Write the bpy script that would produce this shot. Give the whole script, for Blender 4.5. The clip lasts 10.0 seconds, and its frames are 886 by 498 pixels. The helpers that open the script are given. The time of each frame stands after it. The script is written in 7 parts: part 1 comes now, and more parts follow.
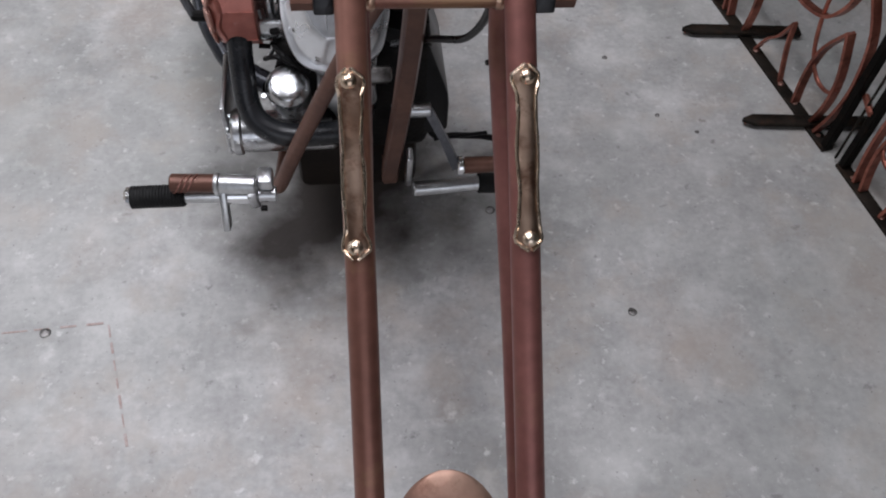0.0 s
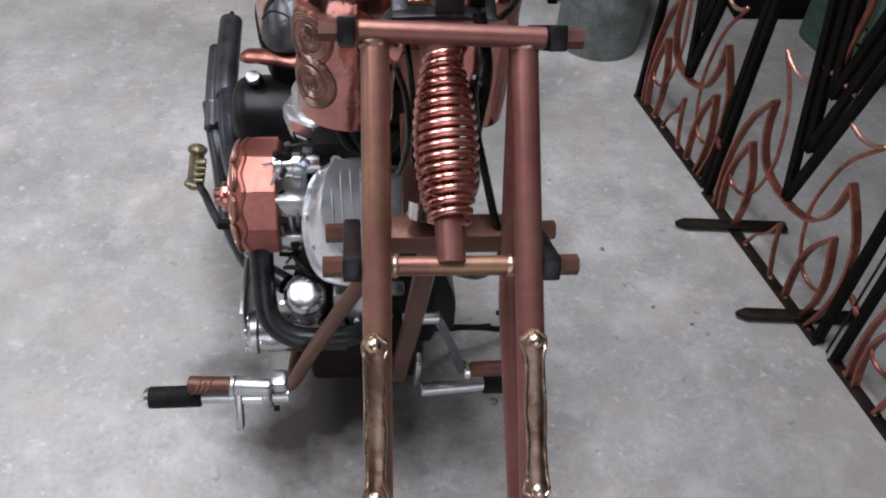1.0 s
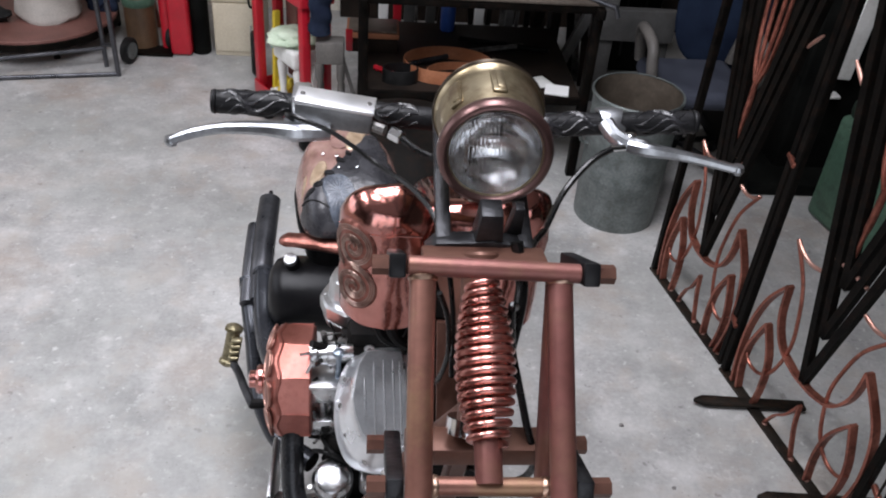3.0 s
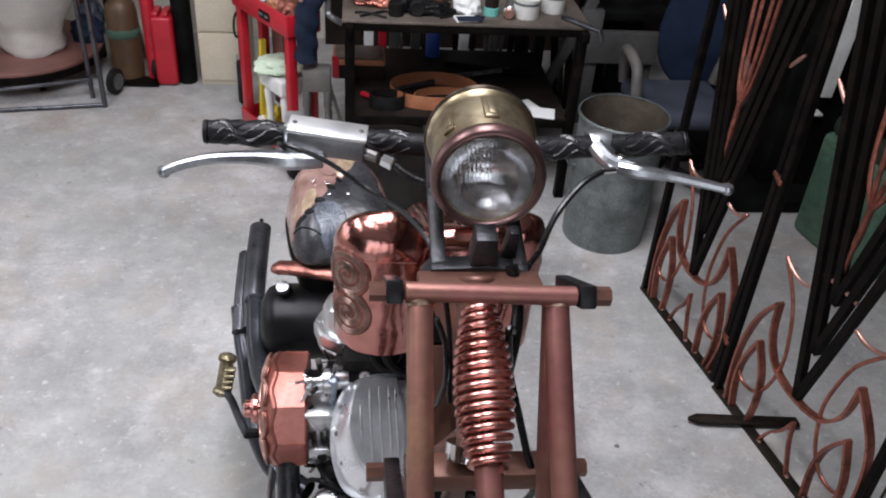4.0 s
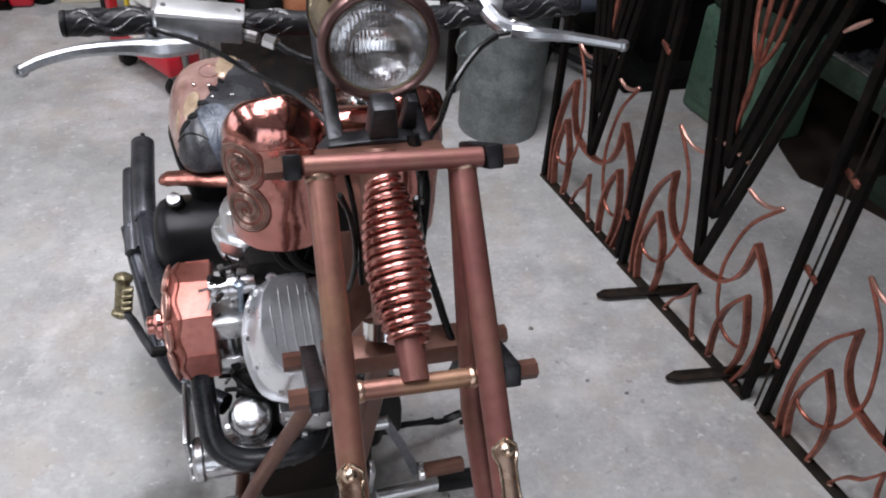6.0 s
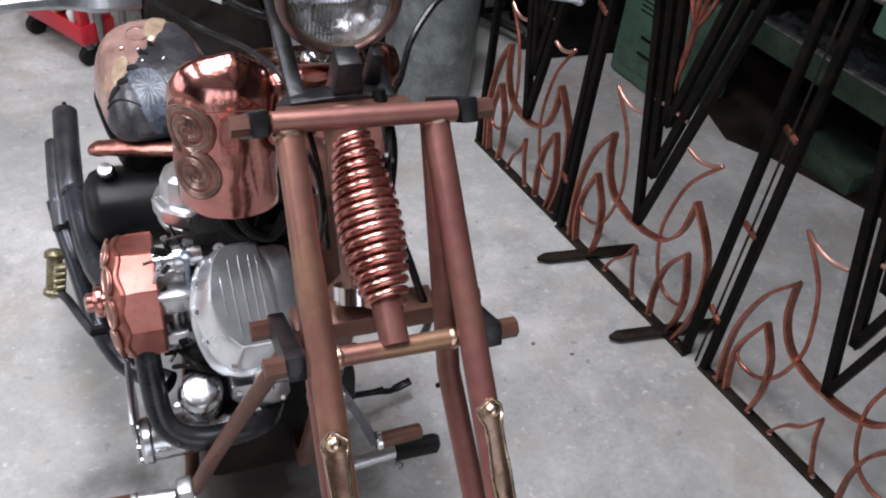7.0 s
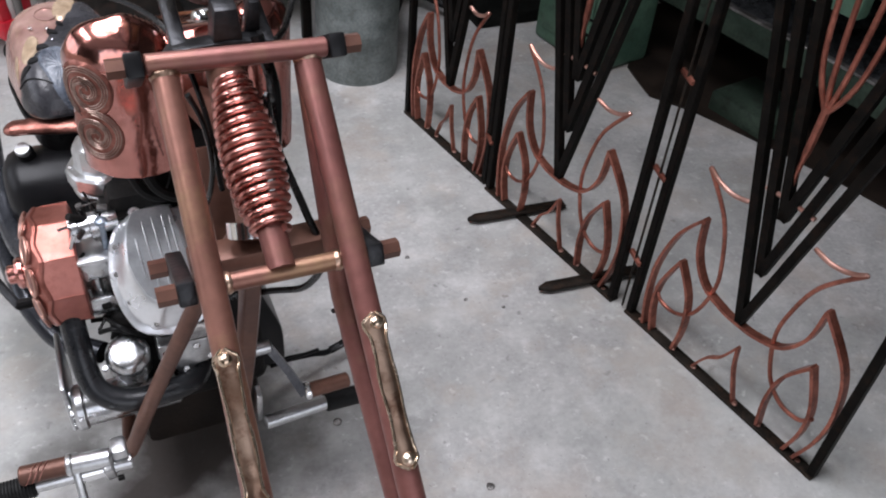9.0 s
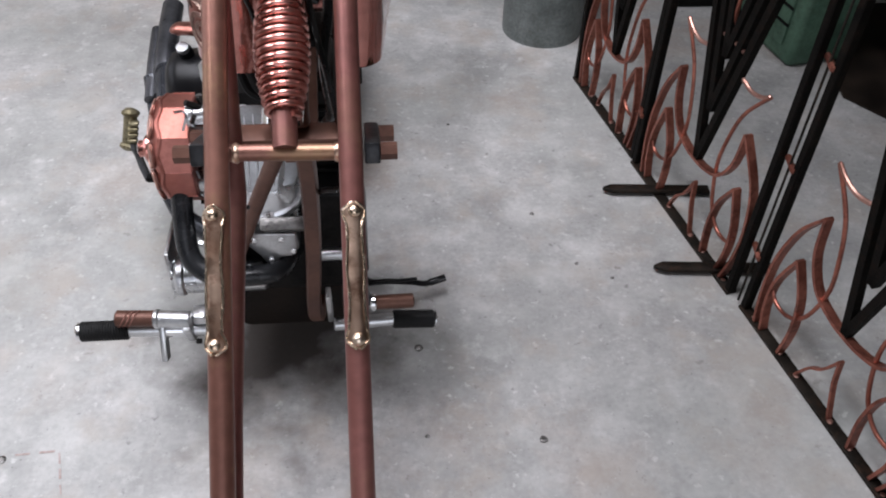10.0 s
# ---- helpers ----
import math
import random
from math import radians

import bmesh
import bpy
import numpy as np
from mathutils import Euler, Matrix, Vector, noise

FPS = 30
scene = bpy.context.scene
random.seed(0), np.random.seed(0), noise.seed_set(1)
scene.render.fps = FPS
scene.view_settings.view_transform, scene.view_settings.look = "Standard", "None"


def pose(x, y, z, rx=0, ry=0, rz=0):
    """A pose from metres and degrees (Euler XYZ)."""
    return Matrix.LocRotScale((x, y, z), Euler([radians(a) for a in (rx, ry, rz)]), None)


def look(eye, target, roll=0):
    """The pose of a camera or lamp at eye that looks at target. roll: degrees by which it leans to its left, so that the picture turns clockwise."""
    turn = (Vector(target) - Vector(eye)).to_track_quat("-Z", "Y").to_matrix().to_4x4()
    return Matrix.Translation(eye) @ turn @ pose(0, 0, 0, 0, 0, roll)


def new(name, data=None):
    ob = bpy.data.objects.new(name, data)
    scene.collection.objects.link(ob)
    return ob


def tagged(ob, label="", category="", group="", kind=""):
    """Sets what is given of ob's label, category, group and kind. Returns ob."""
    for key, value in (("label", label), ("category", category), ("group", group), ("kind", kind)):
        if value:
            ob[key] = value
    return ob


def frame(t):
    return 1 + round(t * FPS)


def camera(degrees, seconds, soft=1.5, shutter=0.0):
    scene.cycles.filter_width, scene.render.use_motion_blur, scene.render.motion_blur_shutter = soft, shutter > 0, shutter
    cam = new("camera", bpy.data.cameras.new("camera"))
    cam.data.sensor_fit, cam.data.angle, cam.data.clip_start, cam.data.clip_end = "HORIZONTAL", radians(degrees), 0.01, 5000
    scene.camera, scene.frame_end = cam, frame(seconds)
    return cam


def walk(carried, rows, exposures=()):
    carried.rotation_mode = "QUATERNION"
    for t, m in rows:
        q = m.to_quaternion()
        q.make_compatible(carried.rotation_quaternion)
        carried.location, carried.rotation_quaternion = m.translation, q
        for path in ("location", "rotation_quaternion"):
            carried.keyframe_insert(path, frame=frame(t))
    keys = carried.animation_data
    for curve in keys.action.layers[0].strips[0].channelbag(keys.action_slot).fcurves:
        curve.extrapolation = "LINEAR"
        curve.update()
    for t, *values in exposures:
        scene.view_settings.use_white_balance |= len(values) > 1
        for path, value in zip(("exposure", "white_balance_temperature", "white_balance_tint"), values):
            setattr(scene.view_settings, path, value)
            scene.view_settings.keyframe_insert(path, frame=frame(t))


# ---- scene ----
cam = camera(55.0, 10.0, soft=2.0)
PATH = [
    (0, (-0.086, 0.239, 1.644), (0.116, 1.495, -0.129), 4.6),
    (0.5, (-0.092, 0.274, 1.712), (0.128, 1.660, 0.041), 4.2),
    (1, (-0.110, 0.287, 1.787), (0.111, 1.816, 0.247), 4.8),
    (1.5, (-0.130, 0.296, 1.845), (0.093, 1.929, 0.415), 5.6),
    (2, (-0.145, 0.302, 1.870), (0.070, 1.981, 0.494), 5.5),
    (2.5, (-0.152, 0.304, 1.888), (0.047, 2.036, 0.575), 5.0),
    (3, (-0.154, 0.307, 1.908), (0.039, 2.067, 0.633), 5.0),
    (4.5, (-0.168, 0.304, 1.912), (0.071, 2.101, 0.697), 4.0),
    (5, (-0.164, 0.302, 1.893), (0.096, 2.087, 0.665), 4.0),
    (5.5, (-0.152, 0.302, 1.864), (0.211, 2.004, 0.548), 3.8),
    (7, (-0.224, 0.343, 1.797), (0.429, 1.867, 0.377), 6.9),
    (7.5, (-0.240, 0.352, 1.787), (0.506, 1.826, 0.361), 9.5),
    (8, (-0.245, 0.363, 1.780), (0.504, 1.820, 0.338), 10.4),
    (8.5, (-0.230, 0.347, 1.775), (0.488, 1.817, 0.333), 7.7),
    (9, (-0.163, 0.206, 1.788), (0.569, 1.681, 0.357), 5.1),
    (9.5, (-0.038, -0.007, 1.803), (0.372, 1.561, 0.341), 5.3),
    (9.7, (0.019, -0.031, 1.799), (0.280, 1.475, 0.392), 2.4),
    (10, (0.110, 0.022, 1.773), (0.295, 1.604, 0.280), 2.3),
]
walk(cam, [(t, look(eye, target, roll)) for t, eye, target, roll in PATH],
     [(0, -0.42), (1, -0.16), (2, -0.02), (4.5, 0.03), (5.5, 0.03), (7, 0.19), (9, 0.20), (9.5, 0.07), (10, 0.02)])

# ---- light ----
world = bpy.data.worlds.new("world")
scene.world = world
world.use_nodes = True
wn, wl = world.node_tree.nodes, world.node_tree.links
sky = wn.new("ShaderNodeTexSky")
sky.sky_type, sky.sun_disc = "NISHITA", False
sky.sun_elevation, sky.sun_rotation = radians(50), radians(250)
wl.new(sky.outputs["Color"], wn["Background"].inputs["Color"])
wn["Background"].inputs["Strength"].default_value = 0.06


def area_lamp(name, m, width, height, power, colour):
    data = bpy.data.lights.new(name, "AREA")
    data.shape, data.size, data.size_y, data.energy, data.color = "RECTANGLE", width, height, power, colour
    ob = new(name, data)
    ob.matrix_world = m
    return tagged(ob, "daylight entering through the opening", "daylight", kind="structure")


# Daylight through the roller door behind the camera, the side windows and three roof lights.
DAY = (0.955, 0.955, 1.04)
area_lamp("door_daylight", look((0.3, -3.05, 1.55), (0.2, 2.0, 0.7)), 3.2, 2.9, 46, DAY)
area_lamp("window_daylight", look((-3.95, 2.5, 2.0), (0.0, 2.2, 0.6)), 3.6, 1.4, 32, DAY)
ROOF_LIGHTS = ((-1.9, 1.35, 2.5, 96), (-0.18, 1.70, 2.3, 118))
for x, y, span, power in ROOF_LIGHTS:
    area_lamp("skylight_daylight", look((x, y, 3.55), (x, y, 0)), 0.75, span - 0.05, power, DAY)

# ---- materials ----


def surface(name, a, b, rough=0.5, metal=0.0, scale=6.0, fine=90.0, bump=0.15, grime=0.25, dirt=None, dirt_amount=0.0, stretch=(1, 1, 1), coat=0.0, dist=0.004):
    """Two-scale worn surface: colour from a to b in broad clouds, fine grain, patches of dirt."""
    m = bpy.data.materials.new(name)
    m.use_nodes = True
    n, k = m.node_tree.nodes, m.node_tree.links
    p = n["Principled BSDF"]
    tc, mp = n.new("ShaderNodeTexCoord"), n.new("ShaderNodeMapping")
    mp.inputs["Scale"].default_value = stretch
    k.new(tc.outputs["Object"], mp.inputs["Vector"])
    big, small = n.new("ShaderNodeTexNoise"), n.new("ShaderNodeTexNoise")
    for node, sc, det in ((big, scale, 6), (small, fine, 4)):
        node.inputs["Scale"].default_value, node.inputs["Detail"].default_value = sc, det
        k.new(mp.outputs["Vector"], node.inputs["Vector"])
    ramp = n.new("ShaderNodeValToRGB")
    ramp.color_ramp.elements[0].position, ramp.color_ramp.elements[1].position = 0.32, 0.68
    ramp.color_ramp.elements[0].color, ramp.color_ramp.elements[1].color = (*a, 1), (*b, 1)
    k.new(big.outputs["Fac"], ramp.inputs["Fac"])
    mix = n.new("ShaderNodeMix")
    mix.data_type, mix.blend_type = "RGBA", "OVERLAY"
    mix.inputs["Factor"].default_value = grime
    k.new(ramp.outputs["Color"], mix.inputs[6])
    k.new(small.outputs["Fac"], mix.inputs[7])
    colour = mix.outputs[2]
    if dirt:
        spots, cut, lay = n.new("ShaderNodeTexNoise"), n.new("ShaderNodeValToRGB"), n.new("ShaderNodeMix")
        spots.inputs["Scale"].default_value, spots.inputs["Detail"].default_value, spots.inputs["Roughness"].default_value = scale * 2.7, 9, 0.7
        k.new(tc.outputs["Object"], spots.inputs["Vector"])
        cut.color_ramp.elements[0].position, cut.color_ramp.elements[1].position = 0.5, 0.66
        lay.data_type = "RGBA"
        scaled = n.new("ShaderNodeMath")
        scaled.operation, scaled.inputs[1].default_value = "MULTIPLY", dirt_amount
        k.new(spots.outputs["Fac"], cut.inputs["Fac"])
        k.new(cut.outputs["Color"], scaled.inputs[0])
        k.new(scaled.outputs[0], lay.inputs["Factor"])
        k.new(colour, lay.inputs[6])
        lay.inputs[7].default_value = (*dirt, 1)
        colour = lay.outputs[2]
    k.new(colour, p.inputs["Base Color"])
    p.inputs["Metallic"].default_value = metal
    p.inputs["Coat Weight"].default_value = coat
    rr = n.new("ShaderNodeMapRange")
    rr.inputs["To Min"].default_value, rr.inputs["To Max"].default_value = max(0.03, rough * 0.65), min(1, rough * 1.35)
    k.new(big.outputs["Fac"], rr.inputs["Value"])
    k.new(rr.outputs["Result"], p.inputs["Roughness"])
    bp = n.new("ShaderNodeBump")
    bp.inputs["Strength"].default_value, bp.inputs["Distance"].default_value = bump, dist
    k.new(small.outputs["Fac"], bp.inputs["Height"])
    k.new(bp.outputs["Normal"], p.inputs["Normal"])
    return m


M = {
    "tube": surface("brown_patina_copper", (0.138, 0.051, 0.044), (0.235, 0.098, 0.084), 0.42, 0.55, 3.2, 60, 0.06, 0.3, (0.23, 0.135, 0.080), 0.4),
    "goldtube": surface("gold_tinted_copper", (0.150, 0.066, 0.050), (0.25, 0.118, 0.088), 0.40, 0.6, 3.0, 60, 0.06, 0.3, (0.28, 0.18, 0.095), 0.62),
    "frame": surface("dull_copper_frame", (0.095, 0.043, 0.031), (0.165, 0.080, 0.056), 0.45, 0.55, 7, 70, 0.08, 0.3),
    "copper": surface("polished_copper", (0.42, 0.150, 0.122), (0.64, 0.280, 0.238), 0.17, 1.0, 9, 26, 0.30, 0.25, (0.27, 0.085, 0.064), 0.5, coat=0.7, dist=0.007),
    "spring": surface("lacquered_copper", (0.52, 0.205, 0.172), (0.70, 0.335, 0.290), 0.27, 1.0, 14, 60, 0.05, 0.2),
    "relief": surface("darkened_copper_relief", (0.22, 0.09, 0.07), (0.45, 0.23, 0.19), 0.4, 0.9, 40, 150, 0.2, 0.4),
    "brass": surface("hammered_brass", (0.38, 0.235, 0.165), (0.64, 0.47, 0.36), 0.34, 1.0, 14, 45, 0.3, 0.3, (0.20, 0.095, 0.06), 0.85),
    "tailbrass": surface("dull_brassy_copper", (0.26, 0.14, 0.105), (0.48, 0.33, 0.25), 0.55, 0.8, 10, 60, 0.25, 0.35, (0.16, 0.075, 0.05), 0.6),
    "lampbrass": surface("aged_brass", (0.21, 0.165, 0.092), (0.44, 0.375, 0.26), 0.33, 0.95, 7, 70, 0.08, 0.3, (0.12, 0.072, 0.036), 0.65),
    "alu": surface("brushed_aluminium", (0.50, 0.51, 0.52), (0.68, 0.69, 0.70), 0.32, 1.0, 8, 120, 0.08, 0.25, (0.25, 0.24, 0.23), 0.35),
    "chrome": surface("chrome", (0.72, 0.73, 0.74), (0.86, 0.86, 0.87), 0.14, 1.0, 12, 90, 0.03, 0.2),
    "satin": surface("satin_aluminium", (0.46, 0.47, 0.48), (0.64, 0.65, 0.66), 0.27, 1.0, 16, 140, 0.05, 0.2, (0.30, 0.29, 0.28), 0.35),
    "coveralu": surface("cast_bright_aluminium", (0.74, 0.76, 0.785), (0.88, 0.90, 0.92), 0.30, 0.8, 16, 140, 0.04, 0.15, (0.48, 0.47, 0.46), 0.25),
    "matplate": surface("dull_grey_machined_metal", (0.34, 0.355, 0.37), (0.46, 0.48, 0.495), 0.36, 0.9, 9, 150, 0.06, 0.2, (0.18, 0.18, 0.18), 0.3),
    "darkbezel": surface("dark_bronze", (0.035, 0.026, 0.018), (0.08, 0.06, 0.04), 0.32, 0.85, 12, 80, 0.06, 0.2),
    "patina": surface("dark_copper_patina", (0.16, 0.062, 0.048), (0.36, 0.15, 0.12), 0.32, 0.9, 24, 120, 0.3, 0.4),
    "soot": surface("oily_black_metal", (0.006, 0.006, 0.006), (0.020, 0.018, 0.017), 0.5, 0.1, 18, 120, 0.3, 0.4),
    "steelblue": surface("blued_steel", (0.20, 0.24, 0.29), (0.33, 0.38, 0.44), 0.32, 0.9, 18, 120, 0.1, 0.3),
    "copperpink": surface("satin_pink_copper", (0.31, 0.105, 0.082), (0.50, 0.205, 0.168), 0.46, 1.0, 9, 24, 0.22, 0.3, (0.21, 0.064, 0.046), 0.5, coat=0.15, dist=0.006),
    "scroll": surface("chased_dull_copper", (0.22, 0.14, 0.115), (0.46, 0.33, 0.28), 0.36, 0.85, 40, 150, 0.2, 0.4),
    "carved": surface("carved_leather_ridges", (0.006, 0.006, 0.007), (0.024, 0.024, 0.027), 0.27, 0.0, 20, 120, 0.3, 0.3),
    "linksteel": surface("worn_black_steel", (0.05, 0.05, 0.055), (0.15, 0.15, 0.16), 0.42, 0.8, 14, 110, 0.2, 0.4),
    "chalk": surface("faded_red_chalk", (0.34, 0.25, 0.225), (0.42, 0.36, 0.34), 0.9, 0.0, 40, 200, 0.2, 0.4),
    "mahogany": surface("dull_red_brown_board", (0.11, 0.045, 0.035), (0.19, 0.085, 0.07), 0.5, 0.0, 6, 80, 0.1, 0.3),
    "canvas": surface("pale_canvas", (0.42, 0.395, 0.36), (0.55, 0.52, 0.475), 0.85, 0.0, 7, 160, 0.3, 0.3),
    "bezel": surface("glossy_brown_copper", (0.095, 0.053, 0.049), (0.165, 0.095, 0.088), 0.3, 0.8, 9, 70, 0.05, 0.2),
    "gold_edge": surface("bright_glint_brass", (0.56, 0.42, 0.30), (0.78, 0.64, 0.50), 0.26, 1.0, 30, 120, 0.2, 0.3),
    "cable": surface("glossy_black_sleeve", (0.004, 0.004, 0.004), (0.008, 0.008, 0.008), 0.27, 0.0, 20, 120, 0.05, 0.2),
    "resmetal": surface("grey_anodised_metal", (0.15, 0.153, 0.158), (0.24, 0.245, 0.252), 0.42, 0.9, 14, 120, 0.08, 0.25),
    "bracket": surface("worn_dark_steel", (0.013, 0.013, 0.0145), (0.042, 0.043, 0.046), 0.40, 0.7, 18, 120, 0.25, 0.4),
    "mirror": surface("lamp_reflector", (0.66, 0.66, 0.66), (0.8, 0.8, 0.8), 0.07, 1.0, 30, 120, 0.1, 0.1),
    "cast": surface("oily_cast_metal", (0.10, 0.095, 0.09), (0.30, 0.29, 0.28), 0.45, 0.85, 22, 120, 0.35, 0.4, (0.035, 0.03, 0.027), 0.8),
    "black": surface("satin_black_paint", (0.004, 0.004, 0.0045), (0.010, 0.010, 0.011), 0.33, 0.0, 10, 110, 0.05, 0.3),
    "blackpipe": surface("black_enamel_pipe", (0.006, 0.0065, 0.0075), (0.018, 0.019, 0.021), 0.27, 0.0, 12, 90, 0.04, 0.3),
    "muffler": surface("dark_steel", (0.055, 0.057, 0.064), (0.12, 0.122, 0.132), 0.30, 0.8, 10, 90, 0.05, 0.3),
    "pipeblue": surface("blued_black_pipe", (0.018, 0.020, 0.024), (0.045, 0.048, 0.056), 0.25, 0.5, 10, 90, 0.05, 0.3),
    "pedalbrass": surface("greenish_worn_brass", (0.20, 0.175, 0.105), (0.42, 0.375, 0.25), 0.42, 0.9, 40, 90, 0.5, 0.5, (0.07, 0.055, 0.03), 0.75),
    "leveralu": surface("matt_cast_aluminium", (0.34, 0.355, 0.375), (0.47, 0.485, 0.505), 0.36, 1.0, 14, 150, 0.10, 0.25, (0.22, 0.22, 0.22), 0.4),
    "rubber": surface("black_rubber", (0.005, 0.005, 0.005), (0.013, 0.013, 0.013), 0.6, 0.0, 25, 160, 0.3, 0.3),
    "leather": surface("carved_black_leather", (0.004, 0.004, 0.0045), (0.012, 0.012, 0.013), 0.4, 0.0, 16, 90, 0.4, 0.3),
    "slate": surface("dark_grey_leather", (0.012, 0.012, 0.014), (0.040, 0.040, 0.045), 0.27, 0.0, 14, 90, 0.3, 0.3),
    "hide": surface("pink_copper_leather", (0.31, 0.165, 0.142), (0.56, 0.37, 0.325), 0.15, 0.5, 14, 40, 0.32, 0.35, (0.42, 0.30, 0.20), 0.45, dist=0.007),
    "gold": surface("gold_leather", (0.33, 0.235, 0.155), (0.50, 0.385, 0.27), 0.24, 0.35, 24, 80, 0.35, 0.4),
    "iron": surface("black_iron_bar", (0.0025, 0.0022, 0.002), (0.007, 0.006, 0.005), 0.55, 0.2, 14, 120, 0.25, 0.4, (0.022, 0.011, 0.007), 0.35),
    "ironbase": surface("dark_flat_bar", (0.008, 0.007, 0.006), (0.026, 0.021, 0.017), 0.5, 0.3, 12, 100, 0.25, 0.4, (0.07, 0.035, 0.02), 0.3),
    "gatecopper": surface("burnt_copper_bar", (0.20, 0.064, 0.045), (0.42, 0.155, 0.11), 0.36, 0.8, 11, 70, 0.35, 0.4, (0.075, 0.03, 0.022), 0.6),
    "gatebright": surface("bright_copper_rod", (0.40, 0.20, 0.155), (0.60, 0.36, 0.30), 0.40, 0.9, 12, 90, 0.15, 0.3),
    "zinc": surface("galvanised_steel", (0.115, 0.132, 0.128), (0.21, 0.232, 0.225), 0.5, 0.55, 14, 90, 0.12, 0.45, (0.09, 0.088, 0.08), 0.45),
    "binside": surface("rusty_bin_inside", (0.055, 0.042, 0.030), (0.11, 0.088, 0.066), 0.65, 0.2, 9, 60, 0.2, 0.4),
    "red": surface("red_paint", (0.34, 0.008, 0.018), (0.48, 0.014, 0.028), 0.32, 0.0, 6, 80, 0.06, 0.2, (0.18, 0.03, 0.025), 0.25),
    "green": surface("green_machine_paint", (0.048, 0.094, 0.065), (0.085, 0.150, 0.104), 0.45, 0.0, 5, 70, 0.15, 0.35, (0.03, 0.04, 0.03), 0.5),
    # shaded copy of the machine green, with oily patches
    "greenshade": surface("shaded_oily_green", (0.014, 0.022, 0.016), (0.034, 0.050, 0.037), 0.5, 0.0, 7, 80, 0.2, 0.4, (0.012, 0.012, 0.010), 0.7),
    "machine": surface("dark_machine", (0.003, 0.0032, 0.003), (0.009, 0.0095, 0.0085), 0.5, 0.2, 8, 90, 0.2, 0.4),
    "grey": surface("grey_painted_timber", (0.040, 0.040, 0.039), (0.085, 0.083, 0.080), 0.6, 0.0, 6, 90, 0.15, 0.3, (0.05, 0.045, 0.04), 0.4),
    "blue": surface("navy_fabric", (0.006, 0.0105, 0.024), (0.012, 0.020, 0.040), 0.9, 0.0, 10, 260, 0.4, 0.4),
    "bluegrey": surface("grey_blue_leather", (0.022, 0.027, 0.038), (0.115, 0.132, 0.160), 0.24, 0.0, 26, 160, 0.35, 0.4),
    "chairseat": surface("worn_blue_fabric", (0.022, 0.026, 0.040), (0.042, 0.048, 0.068), 0.9, 0.0, 10, 260, 0.4, 0.4),
    "armgrey": surface("grey_plastic_arm", (0.07, 0.065, 0.06), (0.12, 0.11, 0.10), 0.6, 0.0, 10, 120, 0.2, 0.3),
    "white": surface("chalky_white_paint", (0.55, 0.55, 0.52), (0.72, 0.72, 0.69), 0.6, 0.0, 8, 90, 0.1, 0.25, (0.4, 0.38, 0.33), 0.3),
    "mint": surface("mint_cloth", (0.42, 0.52, 0.38), (0.58, 0.66, 0.52), 0.85, 0.0, 16, 200, 0.4, 0.3),
    "cream": surface("cream_panel", (0.50, 0.44, 0.33), (0.60, 0.54, 0.42), 0.55, 0.0, 5, 90, 0.06, 0.2),
    "wall": surface("pale_block_wall", (0.46, 0.42, 0.36), (0.60, 0.56, 0.49), 0.8, 0.0, 2.5, 60, 0.3, 0.3, (0.34, 0.30, 0.25), 0.4),
    # near-black: the shade of the unlit east wall is put into this colour
    "dark": surface("shade_dark_wall", (0.022, 0.021, 0.019), (0.05, 0.047, 0.042), 0.85, 0.0, 2.5, 60, 0.3, 0.3),
    "ceil": surface("dusty_ceiling", (0.30, 0.295, 0.285), (0.42, 0.41, 0.395), 0.85, 0.0, 2, 60, 0.2, 0.3),
    "bronze": surface("brown_gas_bottle", (0.06, 0.034, 0.018), (0.12, 0.07, 0.036), 0.45, 0.2, 6, 80, 0.1, 0.3),
    "yellow": surface("yellow_plastic", (0.62, 0.47, 0.03), (0.72, 0.56, 0.05), 0.45, 0.0, 8, 80, 0.05, 0.2),
    "denim": surface("dark_denim", (0.008, 0.012, 0.026), (0.02, 0.028, 0.05), 0.9, 0.0, 12, 260, 0.5, 0.4),
    "benchtop": surface("worn_steel_top", (0.10, 0.08, 0.065), (0.22, 0.185, 0.155), 0.45, 0.5, 7, 80, 0.2, 0.4, (0.09, 0.06, 0.045), 0.5),
    "leathertan": surface("tan_leather_strap", (0.30, 0.11, 0.05), (0.42, 0.17, 0.085), 0.5, 0.0, 8, 90, 0.2, 0.3),
    "paper": surface("white_paper", (0.72, 0.72, 0.70), (0.82, 0.82, 0.80), 0.7, 0.0, 8, 90, 0.05, 0.1),
    "bluepaint": surface("blue_plastic", (0.02, 0.06, 0.25), (0.03, 0.09, 0.34), 0.4, 0.0, 8, 90, 0.05, 0.2),
    "lid": surface("satin_aluminium_lid", (0.70, 0.71, 0.72), (0.82, 0.82, 0.83), 0.42, 1.0, 10, 120, 0.05, 0.15),
    "teal": surface("teal_plastic", (0.10, 0.36, 0.32), (0.16, 0.45, 0.40), 0.45, 0.0, 8, 90, 0.05, 0.2),
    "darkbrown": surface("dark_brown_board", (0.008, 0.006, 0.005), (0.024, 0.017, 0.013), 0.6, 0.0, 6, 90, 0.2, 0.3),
    "swarf": surface("metal_swarf", (0.015, 0.016, 0.018), (0.09, 0.095, 0.10), 0.35, 0.7, 60, 240, 0.8, 0.5, (0.02, 0.02, 0.02), 0.6),
}

